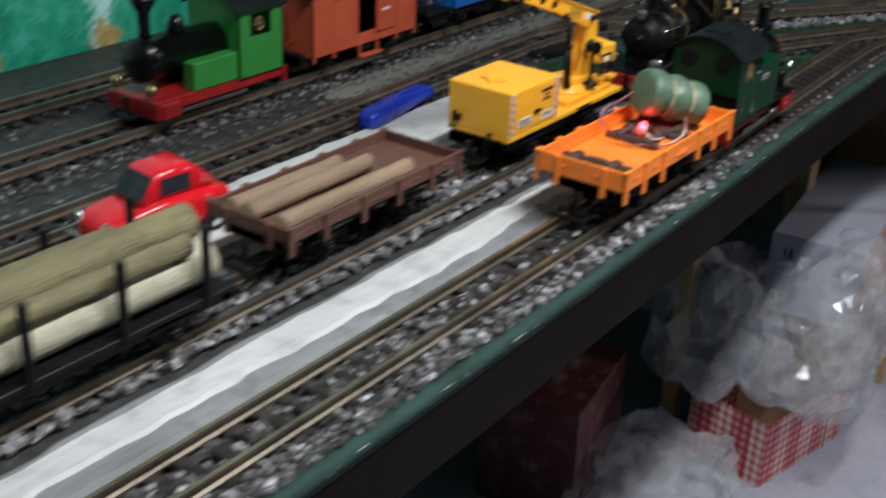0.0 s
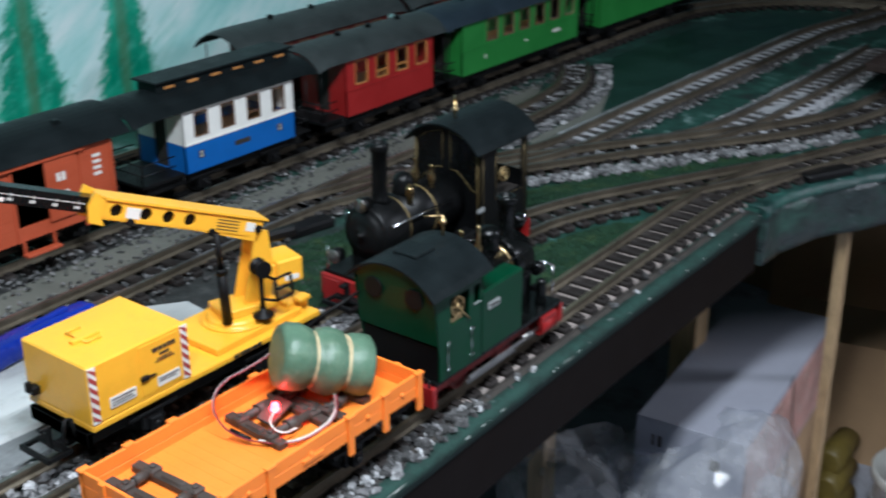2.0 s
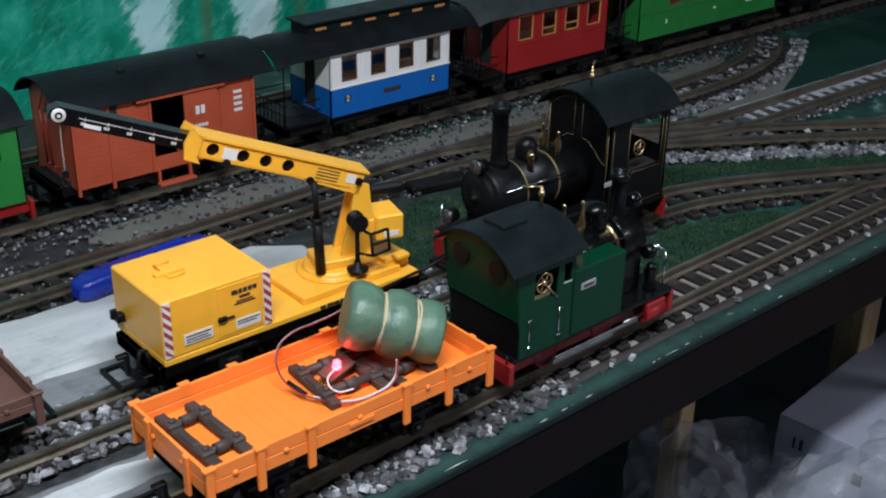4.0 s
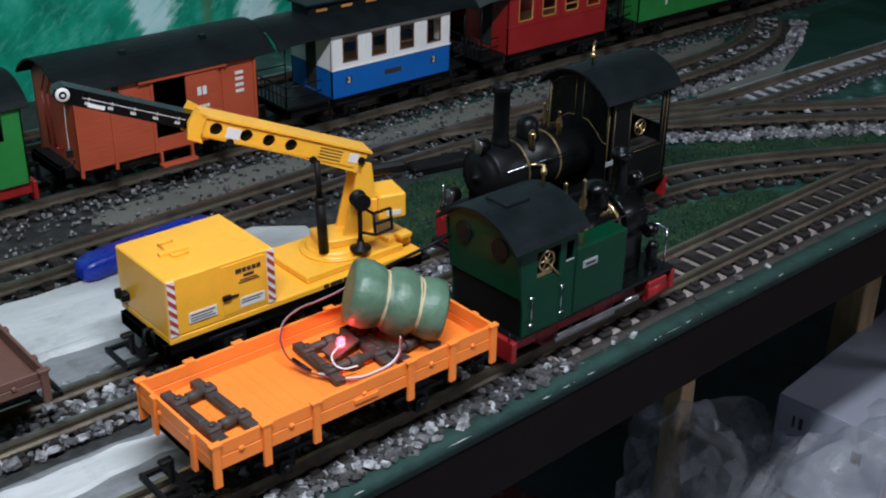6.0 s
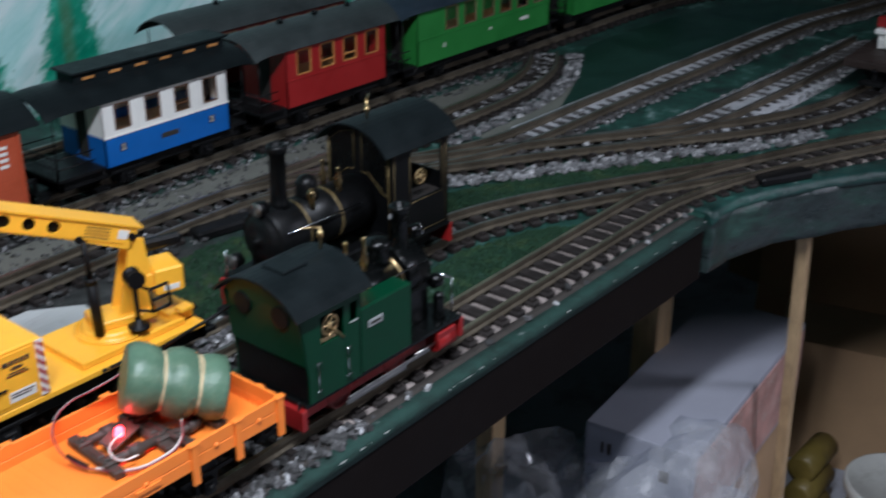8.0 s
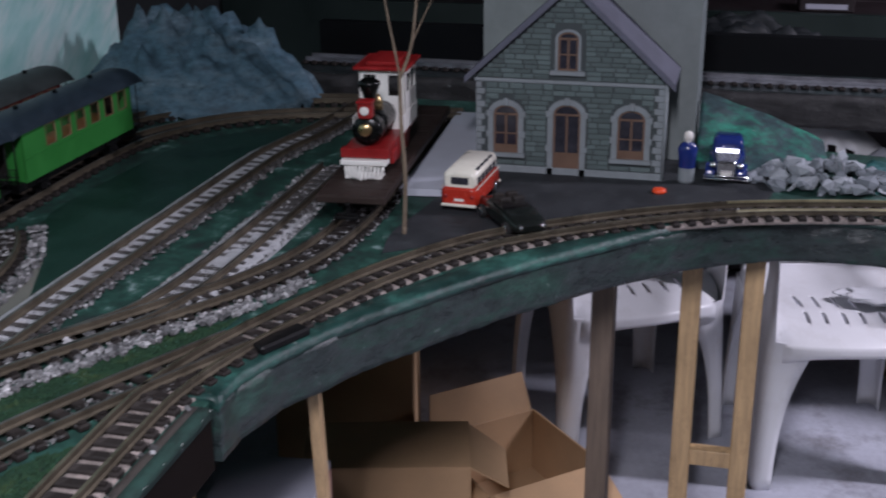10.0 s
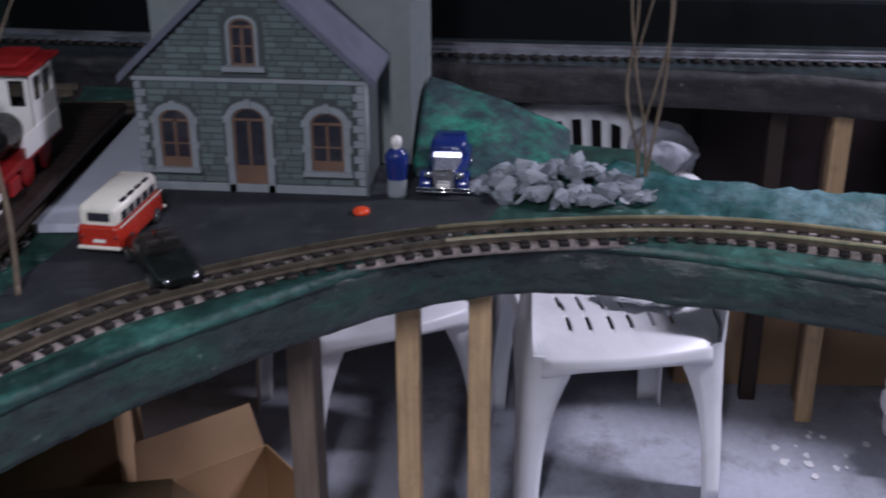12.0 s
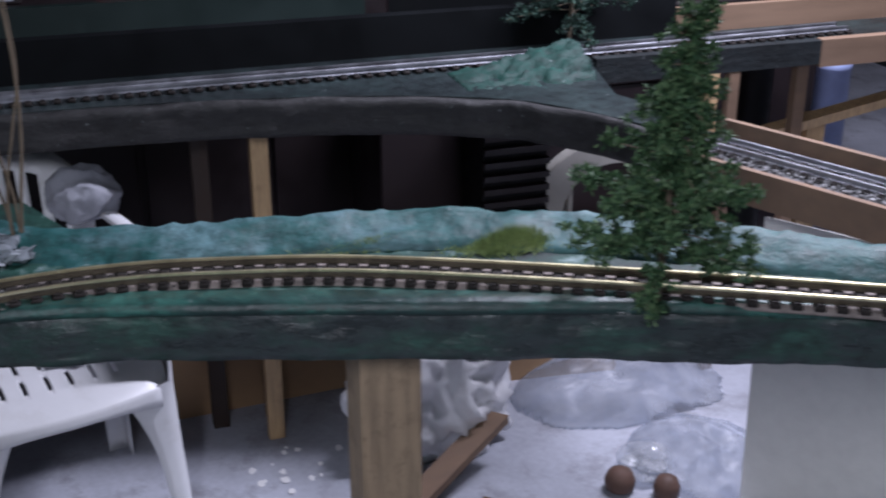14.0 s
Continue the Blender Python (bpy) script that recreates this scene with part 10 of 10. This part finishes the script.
def bucket(at):
    t = thing("glue_bucket", "white plastic glue bucket with yellow label and lid", "bucket", at=at)
    bm = bmesh.new()
    lathe(bm, [(0.083, 0.0), (0.085, 0.004), (0.096, 0.17), (0.0995, 0.172), (0.0995, 0.178), (0.097, 0.18)], seg=48)
    part("body", bm, M["white_plastic"], t)
    bm = bmesh.new()
    lathe(bm, [(0.101, 0.168), (0.1035, 0.17), (0.1035, 0.186), (0.101, 0.189), (0.096, 0.189), (0.0945, 0.184), (0.0005, 0.1835)], seg=48)
    part("lid", bm, surface("dusty_white_lid", (0.55, 0.55, 0.52), 0.5, vary=0.1, scale=12, dirt=(0.3, 0.29, 0.26), dirt_amount=0.6), t)

    def wrap(name, a0, a1, z0, z1, mat, off):
        bm2 = bmesh.new()
        n = 16
        rows = []
        for k in range(n + 1):
            a = radians(a0 + (a1 - a0) * k / n)
            rows.append([bm2.verts.new(((0.0852 + (z - 0.004) * 0.0663 + off) * math.cos(a), (0.0852 + (z - 0.004) * 0.0663 + off) * math.sin(a), z)) for z in (z0, z1)])
        for p, q in zip(rows, rows[1:]):
            bm2.faces.new((p[0], q[0], q[1], p[1])).smooth = True
        return part(name, bm2, mat, t)

    yl = surface("yellow_label", (0.85, 0.6, 0.03), 0.4, vary=0.05)
    wrap("label", 180, 252, 0.02, 0.105, yl, 0.0008)
    wrap("brand_band", 178, 262, 0.112, 0.14, surface("crimson_band", (0.35, 0.04, 0.09), 0.4, vary=0.1), 0.0008)
    bars = surface("red_print", (0.6, 0.12, 0.03), 0.5, vary=0.1)
    for k in range(6):
        wrap("print_bar", 186 + (k % 2) * 6, 246 - (k % 3) * 7, 0.03 + 0.011 * k, 0.0355 + 0.011 * k, bars, 0.0012)
    for k, ch in enumerate("COLLE MURALE"):
        if ch == " ":
            continue
        a = radians(182 + k * 5.0)
        r = 0.0853 + 0.122 * 0.0663 + 0.0012
        m4 = Matrix.Translation((r * math.cos(a), r * math.sin(a), 0.126)) @ Matrix.Rotation(a + math.pi / 2, 4, "Z") @ Matrix.Rotation(math.pi / 2, 4, "X")
        lettering("letter", ch, 0.016, M["label_white"], m4, t)
    bm = bmesh.new()
    for k in range(20):
        a0, a1 = math.pi * k / 20, math.pi * (k + 1) / 20
        tube(bm, (0.104 * math.cos(a0), 0.104 * math.sin(a0) * 0.9, 0.16 - 0.05 * math.sin(a0)), (0.104 * math.cos(a1), 0.104 * math.sin(a1) * 0.9, 0.16 - 0.05 * math.sin(a1)), 0.0018, seg=6)
    part("bail_handle", bm, M["white_plastic"], t)
    return t


bucket(pose(1.615, -0.345, FLOOR, 0, 0, -16))
carton("cardboard_box", "closed brown cardboard box behind the bucket", pose(1.955, -0.125, FLOOR, 0, 0, 14), 0.2, 0.36, 0.29, M["cardboard"], [("-y", -35, 0.1)])
carton("cardboard_box", "open brown cardboard box with a raised flap", pose(2.2, -0.36, FLOOR, 0, 0, 42), 0.3, 0.3, 0.17, M["cardboard"], [("-x", -20, 0.15), ("+y", -50, 0.12), ("-y", -60, 0.12), ("+x", 75, 0.1)], True)
carton("cardboard_box", "small white and brown carton standing among boxes", pose(1.84, -0.335, FLOOR, 0, 0, 30), 0.1, 0.07, 0.13, M["white_card"])
carton("cardboard_box", "tall brown cardboard box in the dark under the table", pose(2.38, 0.1, FLOOR, 0, 0, 12), 0.3, 0.34, 0.44, M["cardboard"], [("-y", 75, 0.15)], True)
carton("cardboard_box", "brown cardboard box far under the table", pose(2.78, 0.3, FLOOR, 0, 0, -8), 0.4, 0.36, 0.36, M["cardboard"], [("-x", 50, 0.16)], True)
carton("cardboard_box", "dark maroon printed carton standing behind the film", pose(0.62, 0.24, FLOOR, 0, 0, 10), 0.28, 0.2, 0.25, surface("maroon_card", (0.09, 0.02, 0.02), 0.5, vary=0.5, scale=10, dirt=(0.4, 0.35, 0.33), dirt_amount=0.5))
carton("cardboard_box", "brown cardboard box behind the legs", pose(3.24, -1.6, FLOOR, 0, 0, 4), 0.34, 0.62, 0.26, M["cardboard"])
carton("cardboard_box", "brown cardboard box behind the sack", pose(3.12, -2.38, FLOOR, 0, 0, -6), 0.3, 0.42, 0.2, M["cardboard"])
M["mustard"] = surface("mustard_tube", (0.17, 0.125, 0.03), 0.4, vary=0.2)
for k in range(3):
    bm = bmesh.new()
    lathe(bm, [(0.022, -0.06), (0.03, -0.058), (0.03, 0.058), (0.022, 0.06)], (1.63 + 0.03 * k, -0.17 + 0.012 * k, -0.87 + 0.045 * k), "X", 18)
    tagged(part("cardboard_tube", bm, M["mustard"]), "mustard yellow tube stacked behind the batten", "tube", "mustard tubes")

crumpled("white_sack", (2.74, -1.965, -0.73), (0.13, 0.19, 0.235), M["sack"], "white woven sack standing on the concrete floor", "sack", 5.0, 0.34, 4.2)
M["milky"] = bag_film("milky_plastic_film", (0.55, 0.57, 0.62), (0.14, 0.36), 0.4)
crumpled_hill("plastic_sheet", (2.85, -2.53, FLOOR + 0.005), (0.19, 0.3), 0.12, "milky plastic sheet lying in a heap on the floor", "plastic sheet", M["milky"], 9.0, 1.8)
crumpled_hill("plastic_sheet", (2.47, -2.57, FLOOR + 0.008), (0.19, 0.17), 0.09, "milky blue plastic sheet over a dark bag", "plastic sheet", M["milky"], 23.0, 1.6)
folded("plastic_bag", (2.47, -2.42, -0.872), (0.07, 0.07, 0.038), M["film"], "clear plastic bag holding dark things", "plastic bag", 19.0, 0.35, 3.0)
bm = bmesh.new()
extrude_outline(bm, [(2.265, -2.57, FLOOR), (1.75, -2.88, FLOOR), (1.735, -2.87, -0.17), (2.24, -2.535, -0.17)], (0.007, 0.01, 0))
bmesh.ops.recalc_face_normals(bm, faces=bm.faces)
tagged(part("white_board", bm, M["white"]), "large white board standing under the sloping track", "board")
bm = bmesh.new()
p0, p1 = Vector((2.47, -1.82, FLOOR + 0.005)), Vector((2.63, -2.1, -0.79))
extrude_outline(bm, [p0 + Vector((-0.02, -0.022, 0)), p0 + Vector((0.02, 0.022, 0)), p0 + Vector((0.02, 0.022, 0.022)), p0 + Vector((-0.02, -0.022, 0.022))], p1 - p0)
bmesh.ops.recalc_face_normals(bm, faces=bm.faces)
tagged(part("plank", bm, M["raw_board"]), "rough brown plank leaning on the sack", "plank")
bm = bmesh.new()
tube(bm, (2.45, -2.0, FLOOR + 0.016), (2.28, -2.2, FLOOR + 0.016), 0.015, seg=12)
tagged(part("stick", bm, M["raw_board"]), "short round stick lying on the floor", "stick")
M["rust"] = surface("brown_rusty_metal", (0.1, 0.055, 0.04), 0.7, vary=0.3, scale=20)
for k, (x, y, r) in enumerate(((2.42, -2.33, 0.035), (2.36, -2.42, 0.03))):
    bm = bmesh.new()
    lathe(bm, [(r * 0.6, 0.0), (r, 0.01), (r * 1.05, 0.03), (r * 0.8, 0.05), (r * 0.3, 0.058), (0.001, 0.059)], (x, y, FLOOR), seg=16)
    tagged(part("rusty_knob", bm, M["rust"]), "brown rusty round fitting on the floor", "fitting")
M["paint_spot"] = surface("white_paint_spot", (0.75, 0.75, 0.76), 0.7, vary=0.05)
verts, faces = [], []
for k in range(15):
    x, y = 2.72 + rnd.gauss(0, 0.06), -1.6 + rnd.gauss(0, 0.07)
    r = rnd.uniform(0.006, 0.018)
    n = len(verts)
    for j in range(9):
        a = 6.283 * j / 9
        q = r * rnd.uniform(0.7, 1.2)
        verts.append((x + q * math.cos(a), y + 0.7 * q * math.sin(a), FLOOR + 0.0012 + 0.00015 * k))
    faces.append(tuple(range(n, n + 9)))
me = bpy.data.meshes.new("paint_spots")
me.from_pydata(verts, [], faces)
me.materials.append(M["paint_spot"])
tagged(new("paint_spots", me), "white paint splashes on the concrete floor", "paint", kind="stuff")
M["grey_plastic"] = surface("dull_white_plastic", (0.34, 0.33, 0.3), 0.5, vary=0.15, scale=6)
# white moulded arch and dark furniture at the back
bm = bmesh.new()
hoop = thing("chair_back", "dull white plastic chair back showing behind the bank", "chair back", at=pose(3.35, -2.71, -0.72))
outer, inner = arch_points(-0.24, 0.24, 0.0, 0.12, 0.35, 28), arch_points(-0.19, 0.14, 0.0, 0.12, 0.28, 28)
ring_prism(bm, outer, inner, 0.0, 0.05)
part("rim", bm, M["grey_plastic"], hoop)
for y in (-0.16, 0.105):
    bm = bmesh.new()
    slab(bm, 0.02, 0.04, y - 0.008, y + 0.008, 0.0, 0.215, 0.003)
    part("slat", bm, M["grey_plastic"], hoop)
carton("crate", "dark crate under the far shelf", pose(3.4, -2.71, FLOOR), 0.3, 0.6, 0.18, M["printed_card"])
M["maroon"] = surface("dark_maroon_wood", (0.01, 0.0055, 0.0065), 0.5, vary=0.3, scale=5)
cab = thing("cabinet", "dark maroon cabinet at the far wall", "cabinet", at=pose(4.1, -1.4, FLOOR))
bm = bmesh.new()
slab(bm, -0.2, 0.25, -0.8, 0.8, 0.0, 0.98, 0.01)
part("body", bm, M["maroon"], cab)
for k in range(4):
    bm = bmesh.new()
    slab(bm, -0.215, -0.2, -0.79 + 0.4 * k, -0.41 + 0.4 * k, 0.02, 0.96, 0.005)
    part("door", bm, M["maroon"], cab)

# things beyond the far shelf
M["dark_green"] = surface("dark_green_board", (0.006, 0.016, 0.014), 0.5, vary=0.3, scale=4)
setting("trim_far_rise", [(3.42, 3.45, -2.0, 0.85, -0.12, 0.11)], M["dark_green"], "dark green board behind the far shelf", "board")
setting("trim_far_ledge", [(3.45, 3.75, -2.0, 0.85, 0.06, 0.1)], M["maroon"], "dark ledge behind the far shelf", "ledge")
for y, w, h in ((-1.05, 0.16, 0.05), (-1.42, 0.22, 0.035), (-1.75, 0.12, 0.06)):
    box = thing("stored_box", "maroon and white stored box on the dark ledge", "box", "stored boxes", at=pose(3.58, y, 0.1))
    bm = bmesh.new()
    slab(bm, -0.06, 0.06, -w / 2, w / 2, 0.0, h, 0.004)
    part("body", bm, M["coach_red"] if w > 0.2 else M["maroon"], box)
    bm = bmesh.new()
    slab(bm, -0.0615, -0.06, -w / 2 + 0.02, w / 2 - 0.02, h * 0.2, h * 0.5)
    part("label_strip", bm, M["white_card"], box)
slats = thing("slatted_crate", "dark slatted crate under the far shelf", "crate", at=pose(3.3, -2.405, FLOOR))
bm = bmesh.new()
slab(bm, 0.02, 0.2, -0.1, 0.1, 0.0, 0.66, 0.003)
part("body", bm, M["black"], slats)
for k in range(14):
    bm = bmesh.new()
    slab(bm, 0.0, 0.02, -0.1, 0.1, 0.06 + k * 0.04, 0.078 + k * 0.04, 0.001)
    part("slat", bm, M["maroon"], slats)
for p0, p1, w, lab in (((3.1, -3.02, -0.313), (3.1, -3.8, -0.185), 0.03, "light wooden batten slanting behind the sloping bed"), ((3.16, -3.27, FLOOR), (3.16, -3.27, -0.28), 0.06, "short wooden upright behind the sloping bed"), ((3.35, -3.02, FLOOR), (3.35, -3.02, -0.02), 0.06, "short wooden upright behind the sloping bed")):
    bm = bmesh.new()
    a, b = Vector(p0), Vector(p1)
    sd = (b - a).normalized().cross(Vector((1, 0, 0.2))).normalized() * w / 2
    fw = sd.cross((b - a).normalized()).normalized() * 0.02
    extrude_outline(bm, [a - sd - fw, a + sd - fw, a + sd + fw, a - sd + fw], b - a)
    bmesh.ops.recalc_face_normals(bm, faces=bm.faces)
    tagged(part("timber", bm, M["post_wood"]), lab, "timber", "timbers at the far end")
M["tin_blue"] = surface("pale_blue_tin", (0.25, 0.3, 0.5), 0.5, vary=0.1)
for x, y, r, lab, mt in ((3.5, -3.57, 0.055, "pale blue round tin behind the boards", "tin_blue"), (3.7, -2.7, 0.06, "dark round tin behind the boards", "maroon"), (3.6, -3.35, 0.055, "dark grey tin behind the boards", "black")):
    bm = bmesh.new()
    lathe(bm, [(r, 0.0), (r, 0.645), (r * 1.05, 0.647), (r * 1.05, 0.665), (r * 0.9, 0.668), (0.001, 0.668)], (x, y, FLOOR), seg=24)
    tagged(part("tin", bm, M[mt]), lab, "tin")

# chests added in place of unclear dark clutter, to cover the lit floor
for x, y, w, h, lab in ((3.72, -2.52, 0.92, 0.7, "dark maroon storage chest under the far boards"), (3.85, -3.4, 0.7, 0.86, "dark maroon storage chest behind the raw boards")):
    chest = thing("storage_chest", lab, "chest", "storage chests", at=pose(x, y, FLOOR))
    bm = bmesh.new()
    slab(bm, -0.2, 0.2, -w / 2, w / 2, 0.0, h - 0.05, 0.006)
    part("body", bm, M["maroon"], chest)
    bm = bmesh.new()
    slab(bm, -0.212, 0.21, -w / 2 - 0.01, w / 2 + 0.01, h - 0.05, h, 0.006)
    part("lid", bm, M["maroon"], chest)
    for q in (-0.25, 0.25):
        bm = bmesh.new()
        slab(bm, -0.216, -0.2, q * w - 0.02, q * w + 0.02, h - 0.12, h - 0.03, 0.002)
        part("hasp", bm, M["steel"], chest)
